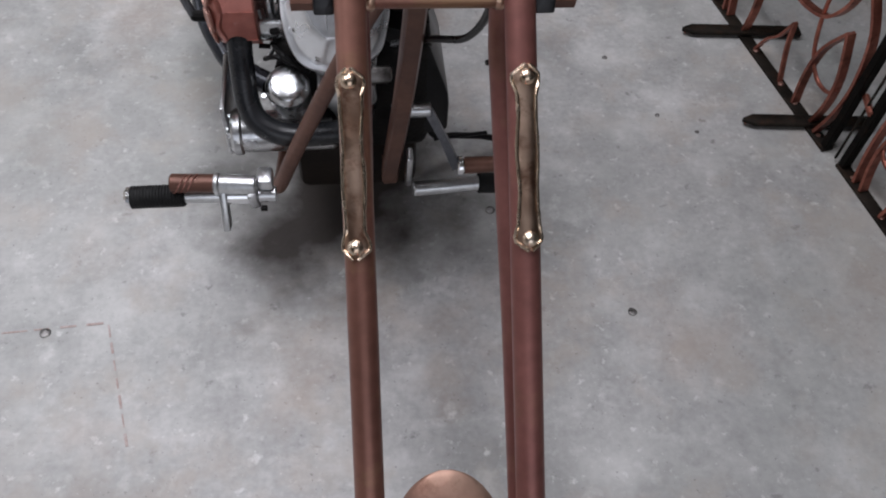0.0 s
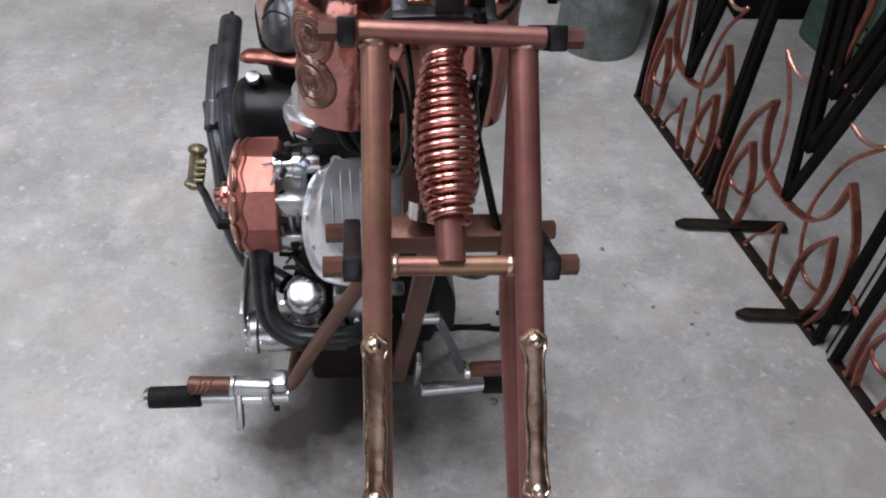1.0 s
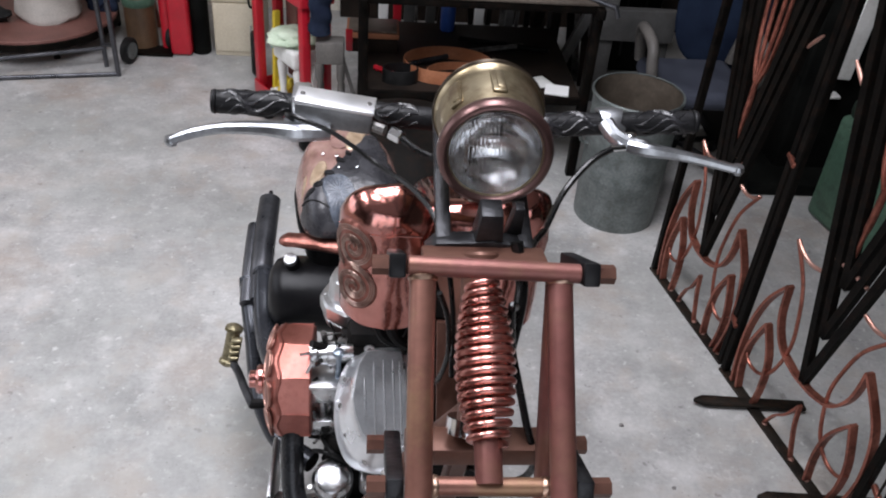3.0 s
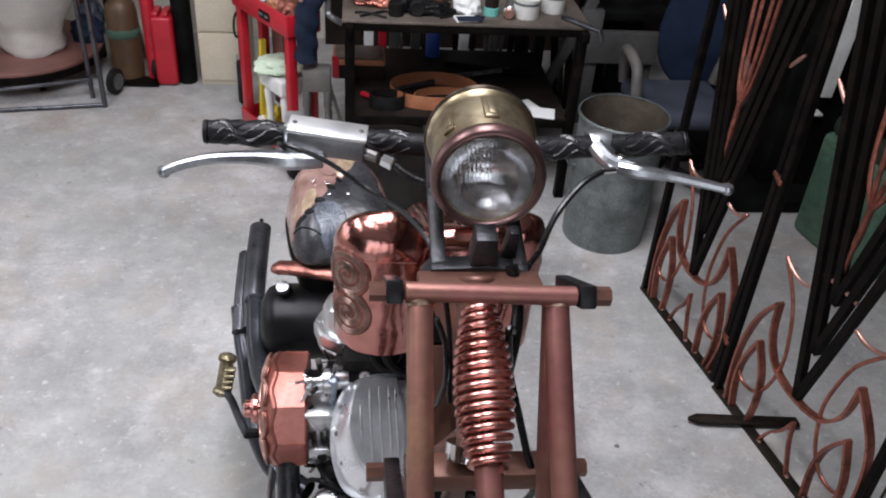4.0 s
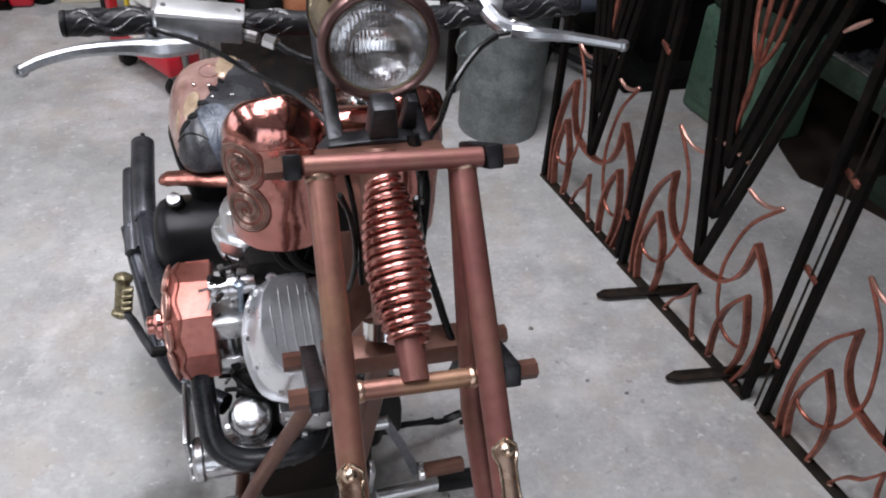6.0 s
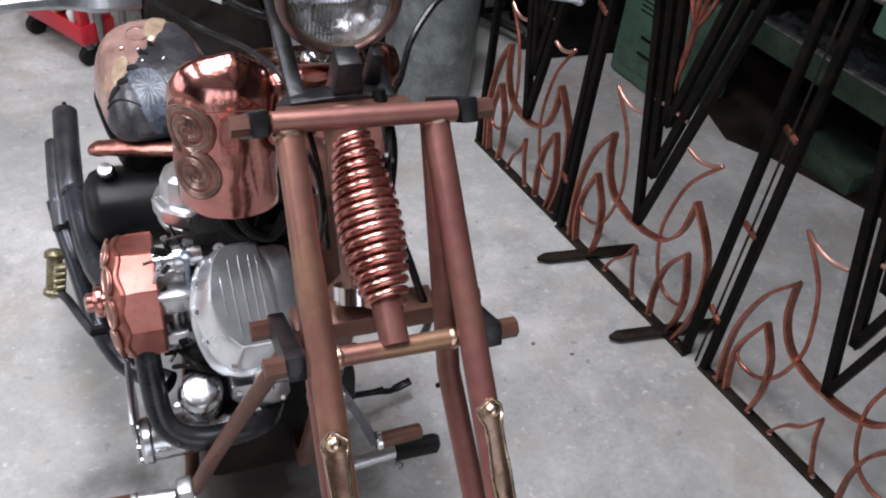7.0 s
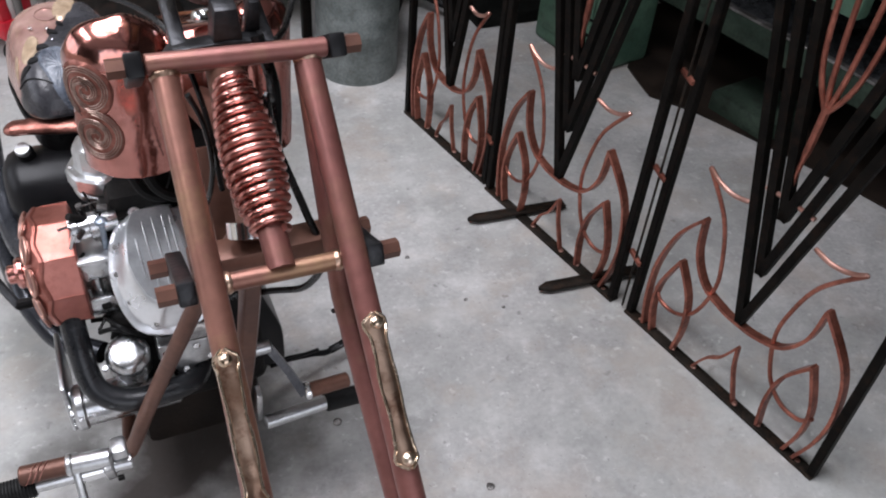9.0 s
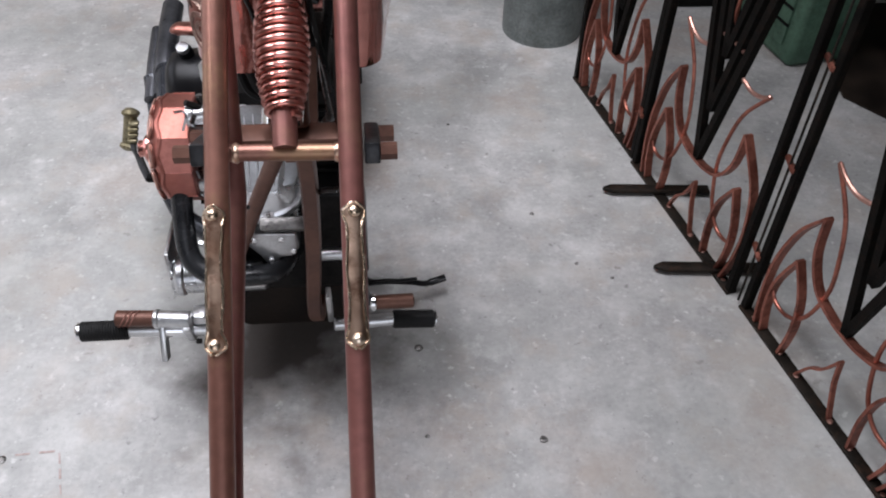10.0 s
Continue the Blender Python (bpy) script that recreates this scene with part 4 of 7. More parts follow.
# front cover: a raised ribbed plate inside a bolted flange with scalloped bosses
CM = pose(-0.1, 1.475, 0.700, 45, 0, 0)
FLANGE = ((-0.068, 0.090), (-0.040, 0.098), (0.0, 0.100), (0.050, 0.094), (0.076, 0.082), (0.083, 0.03), (0.080, -0.05), (0.066, -0.105), (0.042, -0.128), (0.008, -0.143), (-0.032, -0.146), (-0.073, -0.135), (-0.091, -0.117), (-0.104, -0.084), (-0.112, -0.042), (-0.112, -0.002), (-0.101, 0.047), (-0.083, 0.078))
FACE = ((-0.049, 0.090), (-0.020, 0.092), (0.016, 0.090), (0.024, 0.033), (0.031, -0.029), (0.026, -0.088), (-0.033, -0.087), (-0.055, -0.063), (-0.068, -0.031), (-0.074, 0.0), (-0.071, 0.034), (-0.064, 0.067))


def polar(outline, n=72, cx=-0.015, cy=0.0, ease=2):
    """A rounded outline sampled at even angles round a centre."""
    radii = []
    for i in range(n):
        a = 2 * math.pi * i / n
        dx, dy = math.cos(a), math.sin(a)
        best = 0.01
        for (x0, y0), (x1, y1) in zip(outline, outline[1:] + outline[:1]):
            ex, ey = x1 - x0, y1 - y0
            det = dx * -ey + dy * ex
            if abs(det) > 1e-9:
                px, py = x0 - cx, y0 - cy
                r, k = (px * -ey + py * ex) / det, (dx * py - dy * px) / det
                if -1e-6 <= k <= 1 + 1e-6 and r > best:
                    best = r
        radii.append(best)
    for k in range(ease):
        radii = [(radii[i - 1] + 2 * radii[i] + radii[(i + 1) % n]) / 4 for i in range(n)]
    return [(cx + radii[i] * math.cos(2 * math.pi * i / n), cy + radii[i] * math.sin(2 * math.pi * i / n)) for i in range(n)]


def plate(levels, m):
    """A plate built up in levels of (outline, growth, height)."""
    bm = bmesh.new()
    rings = [[bm.verts.new((-0.015 + (x + 0.015) * g, y * g, h)) for x, y in o] for o, g, h in levels]
    for u, v in zip(rings, rings[1:]):
        for j in range(len(u)):
            bm.faces.new((u[j], u[(j + 1) % len(u)], v[(j + 1) % len(u)], v[j]))
    bm.faces.new(rings[0][::-1])
    bm.faces.new(rings[-1])
    bmesh.ops.recalc_face_normals(bm, faces=bm.faces)
    return place(bm, m)


flange, face = polar(FLANGE, 96), polar(FACE, 96, ease=0)
between = lambda f: [(ax + (bx_ - ax) * f, ay + (by_ - ay) * f) for (ax, ay), (bx_, by_) in zip(flange, face)]
cover = part("front_cover", plate([(flange, 1.0, -0.07), (flange, 1.0, -0.020), (flange, 0.985, -0.0165), (between(0.22), 1.0, -0.0155), (between(0.30), 1.0, -0.012), (between(0.50), 1.0, 0.003), (between(0.75), 1.0, 0.018), (between(0.92), 1.0, 0.0265), (face, 1.0, 0.0285)], CM), M["coveralu"], bike, "satin aluminium engine front cover", smooth=40)
part("ribbed_face", plate([(face, 1.0, 0.0280), (face, 0.985, 0.0298)], CM), M["matplate"], cover, "dull grey machined face")
part("lower_step", place(prism([(0.000, 0.086), (0.050, 0.086), (0.071, 0.077), (0.078, 0.036), (0.074, -0.030), (0.060, -0.070), (0.020, -0.080)], 0.03, pose(0, 0, 0.019, -90, 0, 0), 0.004), CM), M["matplate"], cover, "dull grey lower step of the cover")
for x0, y0, x1, y1 in ((-0.054, 0.040, -0.049, -0.036), (-0.037, 0.070, -0.030, -0.076), (-0.019, 0.074, -0.011, -0.078), (-0.001, 0.074, 0.007, -0.078), (0.012, 0.072, 0.020, -0.076)):
    part("rib", place(sweep([(x0, y0, 0.0296), (x0 + (x1 - x0) * 0.1, y0 + (y1 - y0) * 0.1, 0.0304), (x1 - (x1 - x0) * 0.1, y1 - (y1 - y0) * 0.1, 0.0304), (x1, y1, 0.0296)], [0.0006, 0.0018, 0.0018, 0.0006], 8), CM), M["coveralu"], cover)
for x, y in ((-0.074, 0.066), (-0.091, 0.036), (-0.099, -0.014), (-0.087, -0.069), (-0.050, -0.119), (0.0, -0.132), (-0.045, 0.092)):
    boss = part("bolt_boss", place(turned([(0.0128, -0.06), (0.0125, -0.017), (0.0105, -0.0125), (0.0, -0.012)], None, 18), CM @ pose(x, y, 0)), M["coveralu"], cover)
    part("cover_bolt", place(turned([(0.0050, -0.012), (0.0050, -0.007), (0.0038, -0.0058), (0.0024, -0.0058), (0.0, -0.0075)], None, 10), CM @ pose(x, y, 0)), M["cast"], boss)
part("cover_foot", place(block(0.03, -0.15, -0.035, 0.10, 0.03, 0.05, 0.008), CM), M["cast"], cover, "lower lip of the front cover")
part("gearcase", prism([(-0.158, 0.516), (-0.050, 0.512), (-0.046, 0.470), (-0.062, 0.446), (-0.092, 0.440), (-0.100, 0.425), (-0.125, 0.425), (-0.135, 0.448), (-0.160, 0.480)], 0.10, pose(0, 1.425, 0), 0.006), M["alu"], case, "faceted aluminium lower engine casing")
for x, z in ((-0.145, 0.497), (-0.112, 0.437), (-0.060, 0.462), (-0.085, 0.498)):
    part("case_bolt", turned([(0.0075, 0), (0.0075, 0.005), (0.004, 0.0065), (0.0, 0.0065)], along((x, 1.427, z), (x, 1.38, z + 0.003)), 6), M["chrome"], case)
part("front_casing", prism([(-0.165, 0.62), (-0.04, 0.615), (-0.045, 0.515), (-0.160, 0.518)], 0.10, pose(0, 1.45, 0), 0.005), M["satin"], case, "dull aluminium front casing")
for x, z in ((-0.145, 0.60), (-0.115, 0.606), (-0.06, 0.60), (-0.15, 0.55), (-0.06, 0.545)):
    part("case_bolt", turned([(0.008, 0), (0.008, 0.006), (0.004, 0.007), (0.0, 0.007)], along((x, 1.451, z), (x, 1.41, z + 0.003)), 6), M["soot"], case)

# round filter housing
oc = Vector((-0.214, 1.440, 0.508))
od = Vector((0.0, -0.42, 0.9)).normalized()
filt = part("oil_filter", turned([(0.040, -0.09), (0.042, -0.03), (0.0425, -0.014), (0.0425, -0.008), (0.0405, -0.003), (0.0375, 0.0), (0.0355, 0.0045), (0.031, 0.0075), (0.022, 0.0095), (0.010, 0.0105), (0.0, 0.0108)], along(oc, oc + od), 40), M["satin"], bike, "round aluminium oil filter housing")
part("filter_lug", turned([(0.005, 0), (0.005, 0.008), (0.0, 0.009)], along(oc + Vector((-0.045, -0.01, -0.02)), oc + Vector((-0.045, -0.01, -0.02)) + od), 10), M["alu"], filt)

# starter motor, low on the engine
st = part("starter_motor", rod((-0.325, 1.46, 0.365), (-0.13, 1.46, 0.365), 0.042, 28), M["satin"], bike, "grey cylindrical starter motor")
part("starter_cap", rod((-0.338, 1.46, 0.365), (-0.312, 1.46, 0.365), 0.047, 24), M["alu"], st, "aluminium starter end cap")
for i in range(5):
    a = i * 1.257
    part("cap_bolt", rod((-0.345, 1.46 + 0.034 * math.cos(a), 0.365 + 0.034 * math.sin(a)), (-0.335, 1.46 + 0.034 * math.cos(a), 0.365 + 0.034 * math.sin(a)), 0.006, 8), M["chrome"], st)
part("side_plate", block(-0.345, 1.52, 0.385, 0.010, 0.16, 0.13, 0.003), M["alu"], bike, "thin aluminium side plate")
# sump drawn larger and dark brown to hold the shade below the engine
part("sump_shade_block", block(-0.09, 1.66, 0.245, 0.26, 0.34, 0.21, 0.02, 2), M["darkbrown"], bike, "sump block enlarged and coloured dark brown for the shade under the engine")

# black header pipe and side exhaust
part("header_pipe", sweep(smooth_path([(-0.28, 1.62, 0.66), (-0.296, 1.54, 0.60), (-0.297, 1.475, 0.525), (-0.287, 1.425, 0.455), (-0.245, 1.40, 0.425), (-0.18, 1.398, 0.415), (-0.10, 1.42, 0.41), (-0.06, 1.5, 0.42)], 10), 0.0235, 20), M["blackpipe"], bike, "black enamelled header pipe")
part("side_pipe", sweep(smooth_path([(-0.464, 2.10, 0.50), (-0.452, 2.03, 0.452), (-0.436, 1.955, 0.424), (-0.421, 1.872, 0.414), (-0.402, 1.775, 0.405), (-0.378, 1.725, 0.370), (-0.345, 1.68, 0.345), (-0.27, 1.62, 0.34)], 8), 0.025, 18), M["pipeblue"], bike, "blued black side exhaust pipe")
part("side_pipe", sweep(smooth_path([(-0.421, 2.09, 0.525), (-0.414, 2.02, 0.512), (-0.403, 1.93, 0.490), (-0.383, 1.84, 0.490), (-0.350, 1.75, 0.51), (-0.30, 1.68, 0.55)], 8), 0.027, 18), M["pipeblue"], bike, "blued black upper exhaust pipe")
muff = part("silencer", sweep(smooth_path([(-0.428, 2.02, 0.487), (-0.431, 2.12, 0.52), (-0.432, 2.25, 0.553), (-0.432, 2.35, 0.572), (-0.432, 2.365, 0.576)], 5), [0.025] * 4 + [0.030] * 14 + [0.026, 0.022, 0.012], 18), M["muffler"], bike, "dark steel silencer with a pointed tail")
part("silencer_shell", sweep(smooth_path([(-0.460, 2.02, 0.478), (-0.464, 2.14, 0.515), (-0.465, 2.27, 0.548)], 5), 0.019, 14), M["muffler"], muff)
part("clamp_ring", turned([(0.0275, -0.007), (0.031, -0.006), (0.031, 0.006), (0.0275, 0.007)], along((-0.421, 2.09, 0.522), (-0.429, 2.15, 0.535)), 24, hollow=True), M["pipeblue"], muff, "dark pipe clamp")
part("tail_spike", rod((-0.432, 2.36, 0.575), (-0.432, 2.395, 0.584), 0.006, 8), M["black"], muff)

# ten-sided copper air cleaner and carburettor
AC = along((-0.258, 1.60, 0.626), (-0.36, 1.60, 0.626)) @ Matrix.Diagonal((0.945, 0.945, 1, 1))
SIDES, FIRST = 10, radians(27)


def octagon(profile, m):
    """A ten-sided drum: (radius, height, wave of the height, share of roundness) rows."""
    bm = bmesh.new()
    n = 160
    side = 2 * math.pi / SIDES
    rings = []
    for r, h, wave, soft in profile:
        ring = []
        for j in range(n):
            a = 2 * math.pi * j / n
            k = ((a - FIRST + side / 2) % side) - side / 2
            q = (1 - soft) * math.cos(side / 2) / math.cos(k) + soft * 0.97
            ring.append(bm.verts.new((r * q * math.cos(a), r * q * math.sin(a), h + wave * math.cos(SIDES * k))))
        rings.append(ring)
    for u, v in zip(rings, rings[1:]):
        for j in range(n):
            bm.faces.new((u[j], u[(j + 1) % n], v[(j + 1) % n], v[j]))
    bm.faces.new(rings[0][::-1])
    bm.faces.new(rings[-1])
    bmesh.ops.recalc_face_normals(bm, faces=bm.faces)
    return place(bm, m)


air = part("air_cleaner", roughen(octagon([(0.095, 0.0, 0, 0), (0.122, 0.001, 0, 0), (0.1255, 0.004, 0, 0), (0.126, 0.020, 0.001, 0), (0.1262, 0.060, 0.0035, 0), (0.1285, 0.064, 0.004, 0.02), (0.1265, 0.069, 0.004, 0.1), (0.117, 0.078, 0.003, 0.35), (0.095, 0.089, 0.001, 0.7), (0.080, 0.093, 0, 1), (0.06, 0.095, 0, 1), (0.0, 0.096, 0, 1)], AC), 0.0007, 0.035, 3), M["copperpink"], bike, "ten-sided hand-beaten copper air cleaner", smooth=20)
for i in range(SIDES):
    a = FIRST + 2 * math.pi / SIDES * (i + 0.5)
    e0, e1 = (AC @ Vector((0.1262 * math.cos(a), 0.1262 * math.sin(a), h)) for h in (0.002, 0.048))
    part("seam", sweep([e0, e1], 0.0013, 6), M["copperpink"], air, "raised soldered seam")
for i in range(SIDES):
    a = FIRST + 2 * math.pi / SIDES * i
    c = AC @ Vector((0.102 * math.cos(a), 0.102 * math.sin(a), 0.0868))
    d = (AC.to_3x3() @ Vector((0.42 * math.cos(a), 0.42 * math.sin(a), 1))).normalized()
    t = (AC.to_3x3() @ Vector((-math.sin(a), math.cos(a), 0))).normalized()
    m = Matrix((t, d.cross(t), d)).transposed().to_4x4()
    m.translation = c
    dimple = part("dimple", place(turned([(0.024, -0.004), (0.022, 0.0005), (0.015, 0.0025), (0.0, 0.0032)], None, 24, lambda b: 1 / math.sqrt((math.cos(b) / 1.15) ** 2 + (math.sin(b) / 0.70) ** 2)), m), M["relief"], air, "dark oval dimple")
    part("dimple_rim", place(sweep([(0.0265 * math.cos(b), 0.0175 * math.sin(b), 0.001) for b in (2 * math.pi * j / 28 for j in range(28))], 0.0026, 8, True), m), M["gatebright"], dimple, "bright raised rim")
hub = part("hub_nut", turned([(0.018, 0.09), (0.018, 0.104), (0.033, 0.105), (0.034, 0.112), (0.030, 0.118), (0.020, 0.120), (0.020, 0.132), (0.012, 0.136), (0.0, 0.136)], AC, 24), M["copper"], air, "turned copper hub nut")
part("air_clip", sweep([(-0.262, 1.53, 0.745), (-0.258, 1.525, 0.765), (-0.262, 1.52, 0.775), (-0.278, 1.515, 0.775)], 0.003, 6), M["chrome"], air, "bent wire clip")

carb = part("carburettor", turned([(0.0, 0), (0.026, 0.0), (0.026, 0.014), (0.021, 0.016), (0.021, 0.034), (0.025, 0.036), (0.025, 0.05), (0.019, 0.052), (0.019, 0.085), (0.0, 0.086)], along((-0.262, 1.552, 0.742), (-0.15, 1.56, 0.742)), 24), M["satin"], bike, "aluminium carburettor")
part("float_lip", block(-0.232, 1.54, 0.694, 0.060, 0.07, 0.010, 0.003), M["alu"], carb, "aluminium float bowl lip")
part("float_bowl", block(-0.234, 1.54, 0.668, 0.054, 0.060, 0.042, 0.006), M["satin"], carb, "dull metal float bowl")
part("drain_bowl", block(-0.232, 1.53, 0.585, 0.060, 0.06, 0.045, 0.008), M["satin"], carb, "dull metal drain bowl")
part("mixing_tube", rod((-0.238, 1.535, 0.60), (-0.238, 1.535, 0.66), 0.010, 12), M["alu"], carb)
part("mixing_tube", rod((-0.215, 1.54, 0.60), (-0.215, 1.54, 0.66), 0.007, 12), M["cast"], carb)
bolt = part("choke_rod", rod((-0.207, 1.535, 0.685), (-0.205, 1.535, 0.765), 0.006, 10), M["steelblue"], carb, "blue-grey choke rod")
part("rod_head", turned([(0.010, 0), (0.012, 0.004), (0.010, 0.010), (0.004, 0.012), (0.0, 0.012)], along((-0.205, 1.535, 0.758), (-0.205, 1.53, 0.8)), 14), M["steelblue"], bolt)
part("manifold", rod((-0.18, 1.575, 0.735), (-0.12, 1.60, 0.72), 0.024, 18), M["cast"], carb)
rg = random.Random(11)
for i in range(46):
    a = Vector((rg.uniform(-0.262, -0.185), rg.uniform(1.50, 1.60), rg.uniform(0.45, 0.78)))
    d = Vector((rg.uniform(-1, 1), rg.uniform(-0.5, 0.3), rg.uniform(-1, 1)))
    d[rg.randrange(3)] *= 3
    d = d.normalized() * rg.uniform(0.015, 0.05)
    part("linkage", rod(a, a + d, rg.choice((0.002, 0.003, 0.005, 0.007)), rg.choice((6, 8, 10))), M[rg.choice(("satin", "cast", "resmetal", "cast", "soot", "soot"))], carb)
for pts in ([(-0.19, 1.51, 0.59), (-0.20, 1.49, 0.64), (-0.19, 1.52, 0.70), (-0.17, 1.58, 0.74)], [(-0.255, 1.50, 0.52), (-0.23, 1.47, 0.55), (-0.205, 1.47, 0.53), (-0.19, 1.5, 0.47)], [(-0.24, 1.52, 0.54), (-0.215, 1.46, 0.56), (-0.175, 1.47, 0.51)]):
    part("fuel_line", sweep(smooth_path(pts, 6), 0.005, 8), M["rubber"], carb, "thin black hose")
for i in range(5):
    part("push_rod", rod((-0.205 + 0.018 * i, 1.620, 0.66), (-0.196 + 0.018 * i, 1.645, 0.735), 0.004, 8), M[("chrome", "cast")[i % 2]], carb)

# round cast housing below the tank
fp = Vector((-0.172, 1.69, 0.765))
pump = part("rocker_housing", turned([(0.050, -0.08), (0.050, -0.040), (0.064, -0.038), (0.069, -0.034), (0.069, -0.024), (0.066, -0.021), (0.066, -0.017), (0.072, -0.015), (0.075, -0.010), (0.075, 0.014), (0.071, 0.019), (0.060, 0.021), (0.057, 0.026), (0.056, 0.055), (0.052, 0.066), (0.040, 0.073), (0.0, 0.076)], along(fp, fp + Vector((0.0, 0.08, 1))), 48, lambda a: 1 + 0.035 * max(0, math.cos(10 * a))), M["alu"], bike, "bright aluminium housing with a bolted flange", smooth=22)
for i in range(10):
    a = i * math.pi / 5
    part("flange_bolt", rod(fp + Vector((0.067 * math.cos(a), 0.067 * math.sin(a), 0.010)), fp + Vector((0.067 * math.cos(a), 0.068 * math.sin(a), 0.023)), 0.0048, 8), M["alu"], pump)
for x, y in ((-0.045, -0.030), (-0.028, -0.042), (-0.006, -0.048), (0.016, -0.046)):
    part("stud_rod", rod(fp + Vector((x, y, -0.12)), fp + Vector((x, y, -0.03)), 0.0055, 8), M["alu"], pump, "thin bright stud under the housing")
part("hose", sweep(smooth_path([fp + Vector((0.05, -0.05, 0.02)), fp + Vector((0.06, -0.07, -0.06)), fp + Vector((0.03, -0.06, -0.13)), fp + Vector((0.06, -0.05, -0.2))], 8), 0.007, 8), M["rubber"], pump, "black rubber hose")
for pts in ([(-0.12, 1.52, 0.90), (-0.10, 1.50, 0.84), (-0.06, 1.49, 0.82), (-0.03, 1.5, 0.86)], [(-0.14, 1.55, 0.86), (-0.12, 1.52, 0.82), (-0.08, 1.53, 0.80), (-0.05, 1.6, 0.82)]):
    part("hose", sweep(smooth_path(pts, 8), 0.010, 8), M["rubber"], bike, "black rubber hose")
part("coil_box", block(-0.06, 1.64, 0.87, 0.18, 0.16, 0.08, 0.012), M["soot"], bike, "black box under the tank")

# oil tank with its cap
ot = part("oil_tank", turned([(0.0, -0.012), (0.06, -0.008), (0.085, 0.008), (0.095, 0.03), (0.097, 0.26), (0.0, 0.27)], along((-0.385, 1.985, 0.545), (0.0, 1.985, 0.545)), 40), M["black"], bike, "satin black cylindrical oil tank")
part("filler_neck", rod((-0.330, 1.985, 0.62), (-0.337, 1.97, 0.66), 0.019, 20), M["black"], ot)
part("filler_cap", turned([(0.015, 0), (0.0165, 0.003), (0.0165, 0.012), (0.015, 0.0145), (0.0, 0.015)], along((-0.337, 1.968, 0.658), (-0.341, 1.950, 0.70)), 24), M["alu"], ot, "bright knurled filler cap")

# brass kick pedal
kp = part("kick_arm", sweep(smooth_path([(-0.395, 1.625, 0.52), (-0.416, 1.67, 0.522), (-0.442, 1.735, 0.518), (-0.465, 1.775, 0.515)], 5), 0.009, 10), M["bracket"], bike, "dark steel kick arm")
part("pivot", rod((-0.37, 1.63, 0.52), (-0.400, 1.63, 0.52), 0.011, 10), M["soot"], kp)
ped = part("kick_pedal", rod((-0.470, 1.776, 0.508), (-0.454, 1.803, 0.584), 0.016, 12), M["pedalbrass"], kp, "worn greenish brass kick pedal")
for e in ((-0.470, 1.776, 0.508), (-0.454, 1.803, 0.584)):
    part("pedal_knob", turned([(0.0, -0.012), (0.013, -0.010), (0.021, -0.003), (0.021, 0.004), (0.012, 0.011), (0.0, 0.013)], along(Vector(e), Vector(e) + Vector((0.021, 0.036, 0.099))), 14, lambda a: 1 + 0.06 * math.cos(6 * a)), M["pedalbrass"], ped)
for i in range(5):
    f = 0.16 + 0.17 * i
    c = Vector((-0.472, 1.774, 0.500)).lerp(Vector((-0.455, 1.802, 0.578)), f)
    part("tread", block(c.x + 0.012, c.y - 0.018, c.z + 0.005, 0.024, 0.016, 0.010, 0.003, 2), M["pedalbrass"], ped)

# forward foot controls
fl = part("foot_peg", rod((-0.425, 1.312, 0.350), (-0.25, 1.316, 0.338), 0.0155, 20), M["alu"], bike, "turned aluminium foot peg")
grip = part("peg_grip", rod((-0.524, 1.310, 0.353), (-0.422, 1.312, 0.350), 0.0218, 24), M["rubber"], fl, "finely ribbed black rubber peg grip")
for i in range(17):
    x = -0.520 + 0.0057 * i
    part("grip_ring", turned([(0.0215, -0.0016), (0.0226, 0), (0.0215, 0.0016)], along((x, 1.310, 0.353), (x + 0.1, 1.312, 0.350)), 24), M["rubber"], grip)
part("peg_end", turned([(0.021, 0), (0.021, 0.006), (0.018, 0.010), (0.008, 0.012), (0.0, 0.012)], along((-0.523, 1.310, 0.353), (-0.6, 1.309, 0.355)), 22), M["chrome"], fl, "bright peg end cap")
part("peg_block", block(-0.349, 1.300, 0.338, 0.014, 0.032, 0.112, 0.003, 2, (-28, 0, 0)), M["alu"], fl, "aluminium peg bracket")
part("peg_clamp", block(-0.292, 1.312, 0.350, 0.018, 0.045, 0.075, 0.004, 2, (25, 0, 0)), M["alu"], fl, "aluminium clamp")
part("peg_sleeve", rod((-0.345, 1.313, 0.346), (-0.285, 1.314, 0.342), 0.0195, 22), M["chrome"], fl)
part("clamp_bolt", rod((-0.282, 1.298, 0.318), (-0.270, 1.298, 0.318), 0.006, 8), M["soot"], fl)
brk = part("brake_pedal", rod((-0.443, 1.313, 0.387), (-0.358, 1.309, 0.385), 0.0182, 22), M["frame"], bike, "copper-brown brake pedal with carved grooves")
for i in range(3):
    x = -0.440 + 0.010 * i
    part("groove_band", sweep([Vector((x + 0.030 * f, 1.312 - 0.0184 * math.cos(a), 0.3865 + 0.0184 * math.sin(a))) for f, a in ((j / 10, -0.9 + 2.8 * j / 10) for j in range(11))], 0.0014, 6), M["relief"], brk)
part("pedal_tube", rod((-0.360, 1.309, 0.385), (-0.283, 1.302, 0.384), 0.0185, 20), M["alu"], brk, "bright aluminium pedal tube")
part("pedal_collar", rod((-0.362, 1.309, 0.385), (-0.350, 1.308, 0.385), 0.0215, 20), M["alu"], brk, "aluminium collar")
part("pedal_arm", block(-0.268, 1.325, 0.375, 0.03, 0.04, 0.028, 0.006), M["alu"], brk, "aluminium pedal mount")

